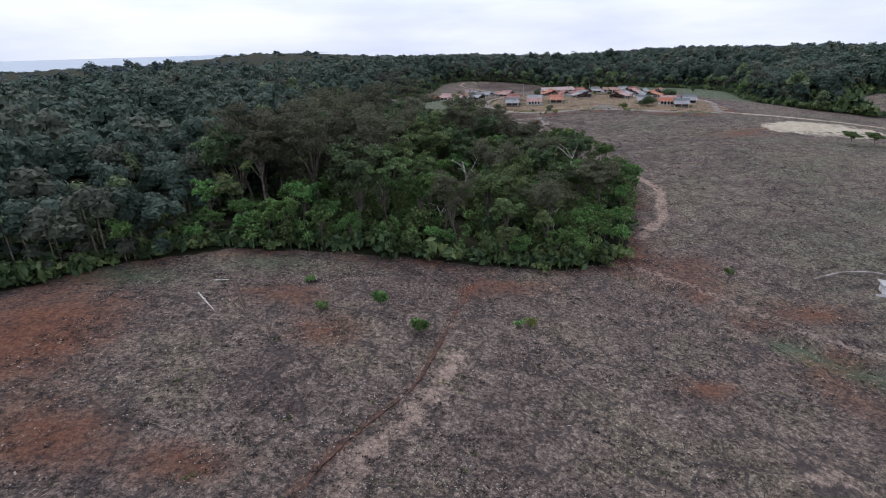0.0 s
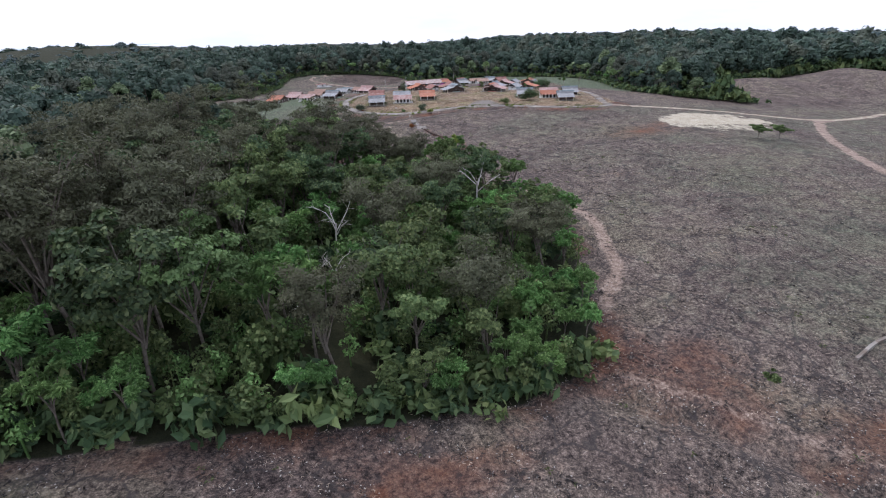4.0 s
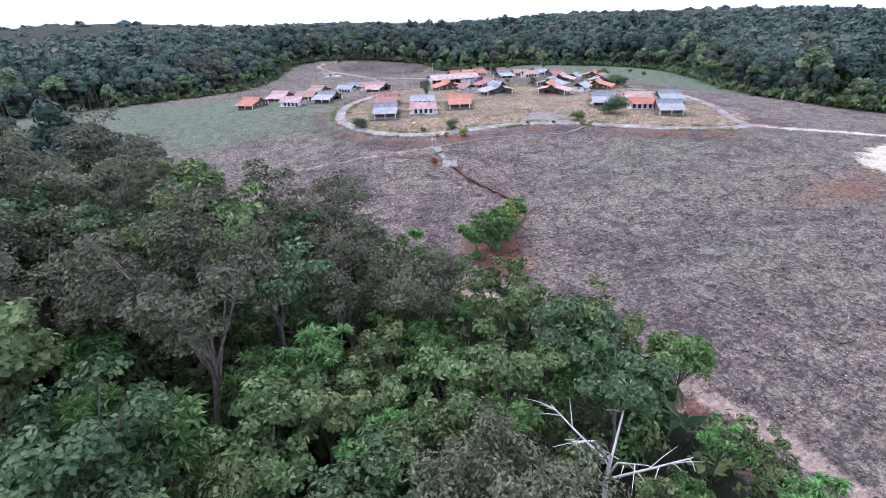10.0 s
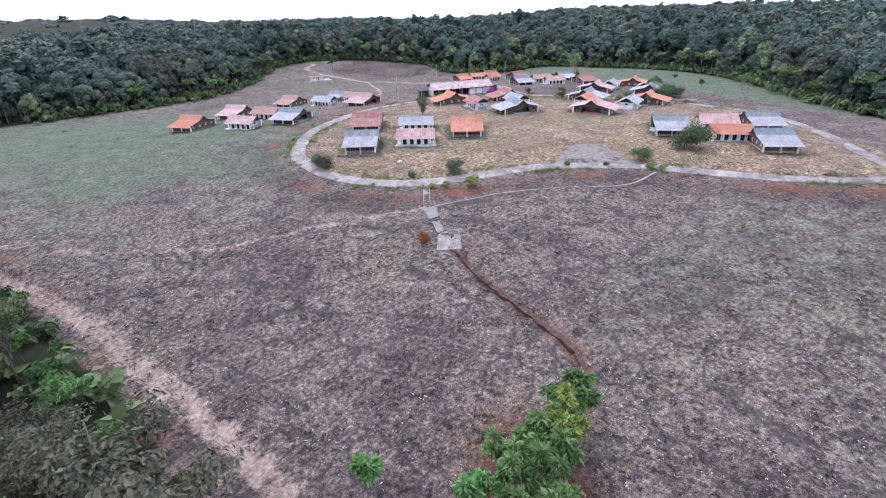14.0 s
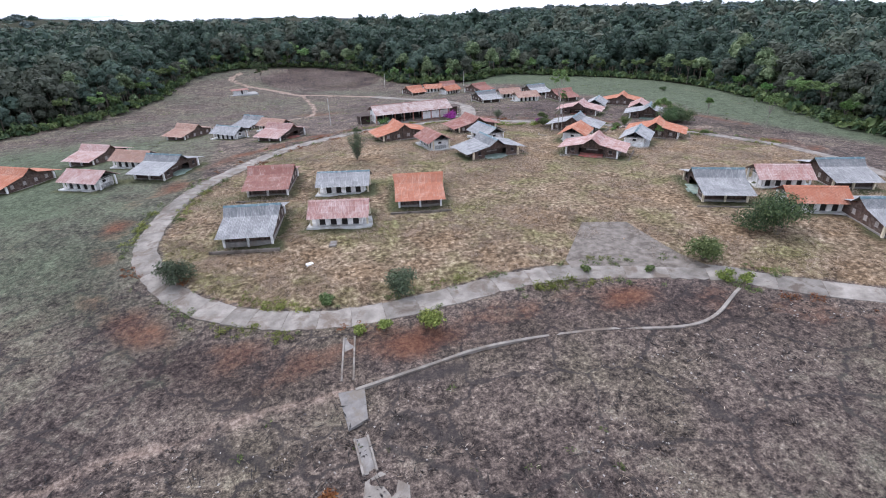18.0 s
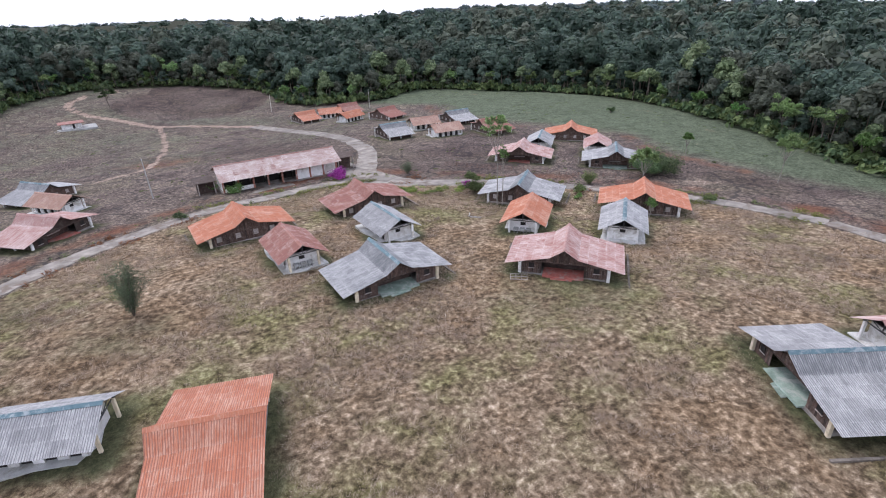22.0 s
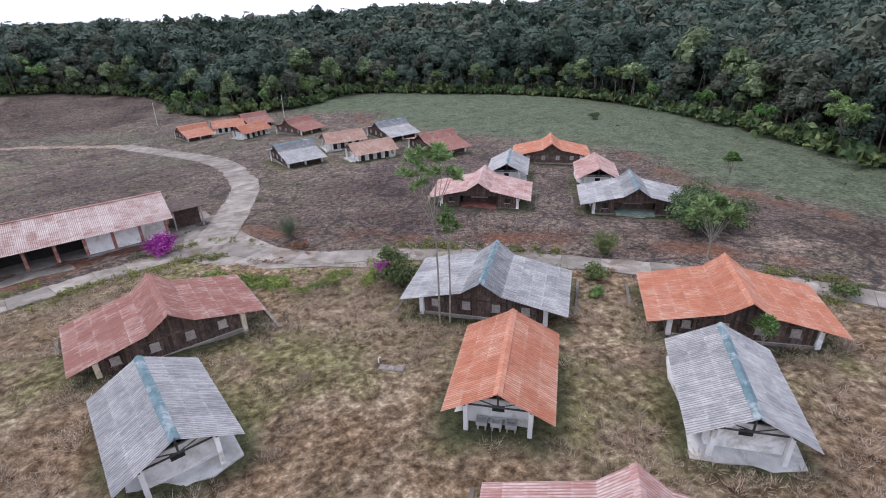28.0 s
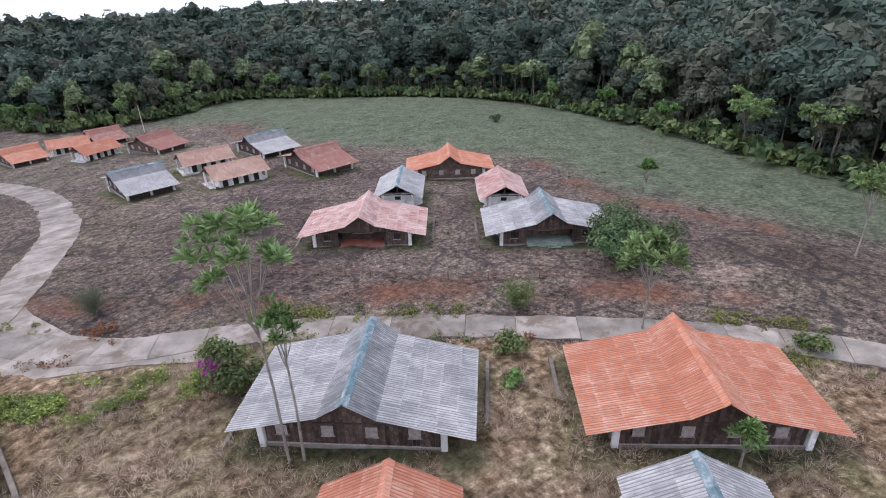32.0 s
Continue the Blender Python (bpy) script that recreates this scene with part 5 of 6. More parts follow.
def joined(name, variants, spots, material, label, category):
    """Many alike plants as one mesh: variants are (places, faces); spots are x, y, z, scale, turn, lift."""
    vs, fs, k = [], [], 0
    for n, (x, y, z, sc, tn, st) in enumerate(spots):
        v, f = variants[n % len(variants)]
        c, s = math.cos(tn), math.sin(tn)
        w = np.stack([(v[:, 0] * c - v[:, 1] * s) * sc + x, (v[:, 0] * s + v[:, 1] * c) * sc + y, v[:, 2] * sc * st + z], 1)
        vs.append(w)
        fs.append(f + k)
        k += len(v)
    if not vs:
        return None
    ob = new(name, array_mesh(name, np.concatenate(vs), np.concatenate(fs), material))
    return tagged(ob, label, category, kind="stuff")


def crown_variant(seed, count, leaf, tall=11.0, spread=3.8, low=0.62, stem=True):
    """A light crown for young trees: lobes of leaf clumps on the outside of an uneven dome."""
    rng = np.random.default_rng(seed)
    lobes = rng.uniform(-1, 1, (9, 3)) * [spread * 0.54, spread * 0.54, 0] + [0, 0, 1] * (tall * rng.uniform(low, 0.88, (9, 1)) - spread * 0.1)
    lobes[0] = (0, 0, tall * 0.86)
    lobes[:, 2] -= np.hypot(lobes[:, 0], lobes[:, 1]) * 0.35
    pick = rng.integers(0, 9, count)
    d = rng.standard_normal((count, 3))
    d[:, 2] = np.abs(d[:, 2]) * 1.1 - 0.25
    d /= np.linalg.norm(d, axis=1, keepdims=True)
    c = lobes[pick] + d * rng.uniform(0.75, 1.0, (count, 1)) * [spread * 0.46, spread * 0.46, spread * 0.4]
    v, f = scales(c, d, leaf, leaf * 0.7, rng)
    if not stem:
        return v, f
    tv, tf = tube([(0, 0, -1), (0.2, 0.1, tall * 0.4), (0, 0, tall * 0.75)], [0.2, 0.16, 0.08], 3)
    tri = []
    for q in tf:
        tri += [(q[0], q[1], q[2]), (q[0], q[2], q[3])]
    return np.concatenate([v, np.array(tv)]), np.concatenate([f, np.array(tri) + len(v)])


def clump_shell(rng, rings, turns, rx, rz):
    """A lumpy cap of foliage, open below: places and triangles."""
    v, f = [(0, 0, rz * rng.uniform(0.9, 1.1))], []
    for r in range(1, rings + 1):
        a = 1.95 * r / rings
        for k in range(turns):
            t = 2 * math.pi * (k + 0.5 * (r % 2)) / turns
            q = rng.uniform(0.84, 1.12)
            v.append((rx * q * math.sin(a) * math.cos(t), rx * q * math.sin(a) * math.sin(t), rz * q * math.cos(a)))
    f += [(0, 1 + k, 1 + (k + 1) % turns) for k in range(turns)]
    for r in range(rings - 1):
        o, u = 1 + r * turns, 1 + (r + 1) * turns
        for k in range(turns):
            m = (k + 1) % turns
            f += [(o + k, u + k, u + m), (o + k, u + m, o + m)] if r % 2 else [(o + k, u + k, o + m), (o + m, u + k, u + m)]
    return np.array(v), np.array(f)


def flakes(centres, normals, size, rng):
    """One small three-cornered leaf spray at each place, facing outwards: arrays of places and triangles."""
    n = len(centres)
    nrm = normals + 0.38 * rng.standard_normal((n, 3))
    nrm /= np.maximum(np.linalg.norm(nrm, axis=1, keepdims=True), 1e-6)
    a = np.cross(nrm, rng.standard_normal((n, 3)))
    a /= np.maximum(np.linalg.norm(a, axis=1, keepdims=True), 1e-6)
    b = np.cross(nrm, a)
    s = size * rng.uniform(0.6, 1.3, (n, 1))
    v = np.stack([centres + a * s * 0.7, centres - a * s * 0.4 + b * s * 0.5, centres - a * s * 0.4 - b * s * 0.5], 1).reshape(-1, 3)
    return v, np.arange(3 * n).reshape(-1, 3)


def canopy_variant(seed, lobes, per, leaf, tall, spread, rings, turns, skirt=0):
    """A broad forest crown: flattened billows of foliage set round an uneven dome, each bristling with leaf clumps; low growth below it at the wood's edge."""
    rng = np.random.default_rng(seed)
    vs, fs, k = [], [], 0

    def put(v, f):
        nonlocal k
        vs.append(v)
        fs.append(f + k)
        k += len(v)

    wide = rng.uniform(0.85, 1.2)
    for n in range(lobes + skirt):
        a = n * 2.4 + rng.uniform(-0.5, 0.5)
        u = math.sqrt(n / max(lobes - 1, 1)) if n < lobes else 1.0
        r = spread * wide * 0.62 * u * rng.uniform(0.8, 1.15)
        size = spread * rng.uniform(0.42, 0.58) * (1.1 - 0.3 * u)
        if n < lobes:
            z = tall * (0.95 - 0.3 * u * u) + rng.normal(0, 0.03) * tall - size * 0.7
        else:
            z, size = tall * rng.uniform(0.1, 0.5), size * 0.85
        at = np.array([math.cos(a) * r, math.sin(a) * r, z])
        v, f = clump_shell(rng, rings, turns, size * 0.82, size * 0.72)
        put(v + at, f)
        d = rng.standard_normal((per, 3))
        d[:, 2] = np.abs(d[:, 2]) * 1.2 - 0.35
        d /= np.linalg.norm(d, axis=1, keepdims=True)
        put(*flakes(at + d * rng.uniform(0.88, 1.08, (per, 1)) * [size, size, size * 0.88], d + [0, 0, 0.12], leaf, rng))
    return np.concatenate(vs), np.concatenate(fs)


def understorey():
    """Young trees that fill the gaps below the tall ones."""
    rng = np.random.default_rng(17)
    x, y = rng.uniform(-60, 62, 2600), rng.uniform(104, 235, 2600)
    k = inside(x, y, FOREST) & (x > -45 + (y - 104) * 0.4)
    for a, b in placed:
        k &= (x - a) ** 2 + (y - b) ** 2 > 3.6
    x, y = x[k][:420], y[k][:420]
    spots = [(a, b, height(a, b), rng.uniform(0.6, 1.15), rng.uniform(0, 6.28), rng.uniform(0.8, 1.2)) for a, b in zip(x, y)]
    v = [crown_variant(s + 70, 230, 0.62, 7.5, 2.3, 0.35) for s in range(6)]
    joined("young_trees", v, spots[::3], LEAF["bright"], "light green young trees below the tall wood", "young trees")
    joined("young_trees", v, spots[1::3], LEAF["mid"], "green young trees below the tall wood", "young trees")
    joined("young_trees", v, spots[2::3], LEAF["mid"], "green young trees below the tall wood", "young trees")


understorey()


def far_woods():
    """Woods beyond the clearing out to the horizon: crowns get coarser with distance."""
    rng = np.random.default_rng(5)
    sets = [
        [canopy_variant(s, 6, 72, 0.88, 15.5, 5.6, 3, 7, 3) for s in range(6)],
        [canopy_variant(s + 10, 6, 40, 1.3, 16.5, 6.6, 2, 5) for s in range(6)],
        [canopy_variant(s + 20, 5, 24, 1.9, 16.5, 7.4, 2, 5) for s in range(5)],
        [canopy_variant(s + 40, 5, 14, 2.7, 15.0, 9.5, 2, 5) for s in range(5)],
    ]
    edge_line = np.array(spline(FAR_EDGE[1:], 3.0))
    front = spline([(-115, 68), (-80, 93), (-69, 225), (-51, 289), (-88, 330)], 4.0)
    side = spline([(-13.4, 291.4), (-28.4, 304.7), (-58.4, 328), (-97, 360.7), (-127, 426)], 4.0)
    bands = ((7.3, 0, 26, 1300), (9.0, 26, 100, 2000), (11.3, 100, 290, 2700), (18.0, 290, 2600, 3200))
    tone = {k: [[], [], [], []] for k in ("mid", "dark", "olive", "pale")}
    stems = []
    for b, (gap, lo, reach, most) in enumerate(bands):
        if b < 3:
            xs, ys = np.meshgrid(np.arange(-420, 640, gap), np.arange(40, 980, gap))
        else:
            xs, ys = np.meshgrid(np.arange(-1900, 2300, gap), np.arange(-100, 2700, gap))
        x, y = xs.ravel() + rng.uniform(-0.45, 0.45, xs.size) * gap, ys.ravel() + rng.uniform(-0.45, 0.45, xs.size) * gap
        k = inside(x, y, FOREST) | inside(x, y, WOODS)
        if b == 3:
            k &= rng.uniform(0, 1, len(x)) < np.clip(420 / np.hypot(x - 98, y - 262), 0.36, 1)
        x, y = x[k], y[k]
        d = np.full(x.shape, 1e9)
        for line in (edge_line, front, side):
            for p in line[::2]:
                d = np.minimum(d, np.hypot(x - p[0], y - p[1]))
        k = (x > -900) & (np.hypot(x - 60, y - 150) < 1240) & (d >= lo) & (d < reach) & ~((x > -61 + (y - 90) * 0.1) & (y < 285) & inside(x, y, FOREST))
        # fields in the distance
        k &= np.hypot((x - 325) / 90, (y - 318) / 50) > 1
        x, y, d = x[k], y[k], d[k]
        if len(x) > most:
            pick = rng.permutation(len(x))[:most]
            x, y, d = x[pick], y[pick], d[pick]
        z = heights(x, y)
        for i in range(len(x)):
            w = math.sin(x[i] * 0.031) * math.sin(y[i] * 0.027) + rng.normal(0, 0.9)
            style = "dark" if w > 0.45 else ("olive" if w < -0.75 else "mid")
            if b == 0 and d[i] < 14 and rng.uniform() < 0.22:
                style = "pale"
            ridge = math.hypot(x[i] - 60, y[i] - 150) > 780
            size = rng.uniform(0.5, 0.95) if d[i] < 9 else rng.uniform(0.75, 1.4)
            high = rng.uniform(0.85, 1.2) * (0.6 if ridge else 1.0)
            tone[style][b].append((x[i], y[i], z[i] - (7.0 if ridge and b == 3 else 0.0), size * (1.0 if b < 3 else 0.85), rng.uniform(0, 6.28), high))
            if b == 0 and d[i] < 16:
                stems += [(x[i] + rng.normal(0, 1.2), y[i] + rng.normal(0, 1.2), z[i], size, rng.uniform(0, 6.28), high) for _ in range(2)]
    words = {"mid": "green wooded hills", "dark": "dark green wooded hills", "olive": "grey-olive trees of the wooded hills", "pale": "pale green trees along the wood's edge"}
    for style in tone:
        for b, variants in enumerate(sets):
            # the farthest band takes leaf colours with haze painted in
            joined("woods_" + ("edge", "edge", "slope", "distance")[b], variants, tone[style][b], LEAF["woods_" + style] if b < 3 else LEAF["haze_tinted" if style != "dark" else "woods_mid"], words[style], "woods")
    trunks = []
    for q in range(4):
        r = np.random.default_rng(q + 300)
        lean = r.normal(0, 0.7, 2)
        tv, tf = tube([(0, 0, -1), (lean[0] * 0.4, lean[1] * 0.4, 5.5), (lean[0], lean[1], 12.5)], [0.24, 0.18, 0.09], 4)
        trunks.append((np.array(tv), np.concatenate([np.array(tf)[:, [0, 1, 2]], np.array(tf)[:, [0, 2, 3]]])))
    joined("woods_trunks", trunks, stems, BARK, "slim grey trunks along the wood's edge", "trunks")


far_woods()


def bush_variant(seed, count, leaf, size):
    rng = np.random.default_rng(seed)
    d = rng.standard_normal((count, 3))
    d /= np.linalg.norm(d, axis=1, keepdims=True)
    d[:, 2] = np.abs(d[:, 2])
    lob = rng.uniform(-1, 1, (6, 3)) * [size * 0.5, size * 0.5, size * 0.25] + [0, 0, size * 0.4]
    c = lob[rng.integers(0, 6, count)] + d * rng.uniform(0.3, 1.0, (count, 1)) * size * 0.55
    return scales(c, d + [0, 0, 0.2], leaf * 1.1, leaf * 0.6, rng)


def undergrowth():
    """Shrubs under and along the edge of the near wood."""
    rng = np.random.default_rng(3)
    x, y = rng.uniform(-85, 68, 6000), rng.uniform(82, 290, 6000)
    k = inside(x, y, FOREST)
    x, y = x[k][:800], y[k][:800]
    spots = [(a, b, height(a, b), rng.uniform(0.9, 2.1), rng.uniform(0, 6.28), rng.uniform(0.8, 1.3)) for a, b in zip(x, y)]
    v = [bush_variant(s, 60, 1.0, 2.2) for s in range(4)]
    joined("undergrowth", v, spots[::2], LEAF["mid"], "green undergrowth beneath the trees", "shrubs")
    joined("undergrowth", v, spots[1::2], LEAF["dark"], "dark undergrowth beneath the trees", "shrubs")


undergrowth()


def edge_shrubs():
    """Low growth along the edge of the far woods."""
    rng = np.random.default_rng(13)
    v = [bush_variant(s + 30, 40, 1.2, 2.2) for s in range(4)]
    line = spline(FAR_EDGE[2:], 1.6)
    spots = [(a + rng.normal(0, 2.0), b + rng.normal(0, 2.0)) for a, b in line for _ in range(2)]
    spots = [(a, b, height(a, b), rng.uniform(0.6, 1.6), rng.uniform(0, 6.28), rng.uniform(0.8, 1.5)) for a, b in spots]
    front = [(a + rng.normal(0, 1.0), b + 2.5 + rng.normal(0, 1.2)) for a, b in spline(FOREST[1:9], 1.6) for _ in range(2)]
    spots += [(a, b, height(a, b), rng.uniform(0.6, 1.5), rng.uniform(0, 6.28), rng.uniform(0.8, 1.5)) for a, b in front]
    for k in range(260):
        a, b = 325 + 93 * math.cos(k * 0.0242), 318 + 53 * math.sin(k * 0.0242)
        if b < 300:
            continue
        a, b = a + rng.normal(0, 3.0), b + rng.normal(0, 2.0)
        spots.append((a, b, height(a, b), rng.uniform(1.6, 3.8), rng.uniform(0, 6.28), rng.uniform(0.8, 1.4)))
    joined("edge_shrubs", v, spots[::2], LEAF["mid"], "green shrubs along the edge of the woods", "shrubs")
    joined("edge_shrubs", v, spots[1::2], LEAF["dark"], "dark shrubs along the edge of the woods", "shrubs")


edge_shrubs()


def grass_tufts():
    """Dry tufts inside the ring road."""
    rng = np.random.default_rng(9)

    def tuft(seed, n, h):
        """A soft mound of fine blades that lean outwards."""
        r = np.random.default_rng(seed)
        a, u = r.uniform(0, 6.28, n), np.sqrt(r.uniform(0, 1, n))
        c = np.stack([np.cos(a) * u * 0.5, np.sin(a) * u * 0.5, -0.03 + 0 * a], 1)
        d = np.stack([np.cos(a) * (0.2 + 0.7 * u), np.sin(a) * (0.2 + 0.7 * u), r.uniform(0.55, 1.1, n)], 1) + 0.3 * r.standard_normal((n, 3))
        w = np.cross(d, r.standard_normal((n, 3)))
        w *= 0.02 / np.maximum(np.linalg.norm(w, axis=1, keepdims=True), 1e-6)
        tip = c + d * h * r.uniform(0.6, 1.2, (n, 1))
        return np.stack([c - w, c + w, tip], 1).reshape(-1, 3), np.arange(3 * n).reshape(-1, 3)

    v = [tuft(s, 30, 0.5) for s in range(6)]
    x, y = rng.uniform(28, 175, 40000), rng.uniform(288, 425, 40000)
    k = inside(x, y, VILLAGE) & (from_line(x, y, RING) > 2.6)
    k &= 0.8 * wobble(x, y, 8, 4.0) + 0.7 * wobble(x, y, 2.4, 1.0) > -0.05
    for hx, hy, *_ in MAIN + SMALL:
        k &= np.hypot(x - hx, y - hy) > 5.5
    x, y = x[k][:13500], y[k][:13500]
    z = heights(x, y)
    spots = [(a, b, c, rng.uniform(0.55, 1.05), rng.uniform(0, 6.28), rng.uniform(0.6, 1.0)) for a, b, c in zip(x, y, z)]
    joined("dry_grass", v, spots, LEAF["straw"], "pale dry grass tufts between the houses", "grass")


grass_tufts()


def verge_grass():
    """Green and rust-coloured weeds along the road's edges."""
    rng = np.random.default_rng(19)
    i = rng.integers(1, len(RING) - 1, 2600)
    q = RING[i + 1] - RING[i - 1]
    q = np.stack([-q[:, 1], q[:, 0]], 1) / np.maximum(np.linalg.norm(q, axis=1, keepdims=True), 1e-6)
    p = RING[i] + q * (rng.choice([-1, 1], len(i)) * rng.uniform(1.7, 3.6, len(i)))[:, None] + rng.normal(0, 0.3, (len(i), 2))
    w = wobble(p[:, 0], p[:, 1], 7, 6.0)
    v = [bush_variant(s + 90, 46, 0.2, 0.8) for s in range(4)]

    def spots(k):
        return [(a, b, height(a, b) - 0.1, rng.uniform(0.4, 1.2), rng.uniform(0, 6.28), rng.uniform(0.6, 1.1)) for a, b in p[k]]

    joined("verge_weeds", v, spots(w > 0.28), LEAF["yellow"], "yellow-green weeds along the ring road", "weeds")
    joined("verge_weeds", v, spots((w < 0.22) & (w > 0.02))[::2], LEAF["grass"], "green weeds along the ring road", "weeds")
    joined("verge_weeds", v, spots(w < -0.45)[::2], LEAF["red"], "rusty dry weeds along the ring road", "weeds")


verge_grass()


def verge_mound():
    """A mass of yellow-green weeds on the grass verge below the junction."""
    rng = np.random.default_rng(23)
    line = spline([(108.5, 409.5), (115.0, 404.6), (118.5, 402.5), (124.5, 400.6)], 0.2)
    p = line[rng.integers(0, len(line), 420)] + rng.normal(0, 1.0, (420, 2)) + [0, -0.4]
    p = p[wobble(p[:, 0], p[:, 1], 1.7, 3.0) > -0.1]
    v = [bush_variant(s + 190, 60, 0.2, 0.9) for s in range(4)]
    spots = [(a, b, height(a, b) - 0.1, rng.uniform(0.5, 1.25), rng.uniform(0, 6.28), rng.uniform(0.6, 1.1)) for a, b in p]
    joined("verge_weeds", v, spots[::3], LEAF["grass"], "green weeds on the verge below the junction", "weeds")
    joined("verge_weeds", v, spots[1::3] + spots[2::3], LEAF["yellow"], "yellow-green weeds on the verge below the junction", "weeds")


verge_mound()


def bush(x, y, style, size, seed, label, count=900, leaf=0.28, name="bush", lift=0.0):
    key = ("bush", style, seed, size)
    if key not in MESHES:
        v, f = bush_variant(seed + 70, int(min(max(300 * size ** 1.7, 300), 7500)), leaf + 0.012 * size, size)
        MESHES[key] = array_mesh("foliage", v, f, LEAF[style])
    ob = empty(name, pose(x, y, height(x, y) + lift, 0, 0, seed * 40), label, "bush")
    part("foliage", MESHES[key], None, ob)
    sv, sf = [], []
    for k in range(5):
        a = k * 1.26 + seed
        gv, gf = tube([(0, 0, -0.2), (0.2 * math.cos(a) * size, 0.2 * math.sin(a) * size, size * 0.4), (0.4 * math.cos(a) * size, 0.4 * math.sin(a) * size, size * 0.8)], [0.05, 0.035, 0.015], 4)
        o = len(sv)
        sv += gv
        sf += [tuple(i + o for i in q) for q in gf]
    part("stem", array_mesh("stem", sv, sf, BARK, True), None, ob)
    return ob


for n, (x, y, style, size) in enumerate([
    (36.7, 329.6, "sage", 3.2), (65.3, 317.6, "sage", 3.0), (67.7, 308.1, "yellow", 2.3), (106.5, 310.0, "mid", 3.2), (121.5, 312.5, "dark", 6.0), (56.3, 317.5, "mid", 1.4),
    (58.9, 310.3, "yellow", 1.1), (61.9, 309.6, "yellow", 1.2), (105.6, 305.1, "yellow", 1.4), (108.0, 303.6, "yellow", 1.2), (90.2, 313.0, "grass", 0.9), (98.1, 310.0, "grass", 0.9),
    (53.6, 288.5, "red", 1.7), (41.9, 229.6, "bright", 1.9), (163.8, 390.6, "dark", 4.6), (169.0, 394.6, "dark", 4.9), (167.6, 390.4, "dark", 4.0), (140.2, 384.9, "bright", 1.1),
    (143.0, 387.7, "grass", 1.8),
    (125.4, 397.4, "mid", 2.6), (215.0, 462.0, "dark", 1.8), (83.1, 424.2, "bright", 2.0), (79.0, 430.0, "bright", 2.2),
    (72.9, 410.1, "dark", 1.4), (-24.9, 94.5, "bright", 1.4), (-20.4, 83.1, "bright", 1.5), (17.6, 84.4, "yellow", 1.3), (15.2, 83.6, "bright", 1.2), (160.0, 372.5, "grass", 1.5),
    (55.2, 237.4, "bright", 2.4), (57.5, 240.0, "mid", 2.2), (60.0, 243.0, "bright", 2.0), (50.5, 234.5, "bright", 1.8), (39.5, 235.8, "bright", 1.0), (62.0, 246.0, "yellow", 1.8),
]):
    words = {"mid": "round green bush on dry grass", "dark": "dense dark green bush on dry grass", "yellow": "yellow-green shrub beside the road", "red": "dry rust-red shrub beside the drain", "bright": "light green shrub on bare soil", "grass": "low tuft of green weeds", "olive": "grey-green thin shrub on dry grass", "sage": "round grey-green shrub on dry grass"}[style]
    bush(x, y, style, size, n, words)
bush(104.9, 422.2, "flower", 2.9, 61, "magenta flowering bougainvillea beside the hall")
bush(125.2, 397.7, "mid", 1.9, 63, "tall leafy green climber beside the grey house", lift=2.0)
bush(124.3, 398.9, "flower", 1.3, 62, "magenta flowering bougainvillea beside the grey house", lift=0.8)

for x, y, scale, turn in DEAD_TREES:
    plant_tree(x, y, 33, 12.0, 4.6, "dead", scale, turn, TREE_WORDS["dead"], "dead_tree")


def rosette_tree(x, y, tall, spread, heads, seed, style, label, fork=0.6, leaf=0.62, lean=0.0):
    """Slender pale trunk that forks high up into bare limbs, each with rosettes of long upturned leaves at its end."""
    rng = np.random.default_rng(seed)
    top = np.array([lean, lean * 0.3, tall * fork])
    ob = empty("tree", pose(x, y, height(x, y)), label, "tree")
    v, f = tube([(0, 0, -0.5), (lean * 0.4 + 0.1, 0.05, tall * fork * 0.5), top], [0.1, 0.08, 0.055], 7)
    part("trunk", array_mesh("trunk", v, f, LIMB, True), None, ob)
    lv, lf, o = [], [], 0
    for k in range(heads):
        a = 2.4 * k + rng.uniform(-0.3, 0.3)
        u = math.sqrt((k + 0.4) / heads)
        end = top + np.array([math.cos(a) * spread * u, math.sin(a) * spread * u, tall * (1 - fork) * (1.0 - 0.45 * u) * rng.uniform(0.85, 1.1)])
        start = top - np.array([0, 0, tall * 0.12 * rng.uniform(0, 1)])
        v, f = tube([start, start * 0.45 + end * 0.55 + [0, 0, -0.25], end], [0.04, 0.03, 0.016], 5)
        part("limb", array_mesh("limb", v, f, LIMB, True), None, ob)
        for q in range(3):
            c = end + rng.normal(0, leaf * 0.5, 3) * (q > 0)
            n = 26
            b = rng.uniform(0, 6.28, n)
            d = np.stack([np.cos(b), np.sin(b), rng.uniform(-0.1, 1.7, n)], 1)
            gv, gf = leaves(np.repeat(c[None], n, 0) + d * 0.06, d, leaf, leaf * 0.3, rng, 0.1)
            lv.append(gv)
            lf.append(gf + o)
            o += len(gv)
    part("crown", array_mesh("crown", np.concatenate(lv), np.concatenate(lf), LEAF[style]), None, ob)


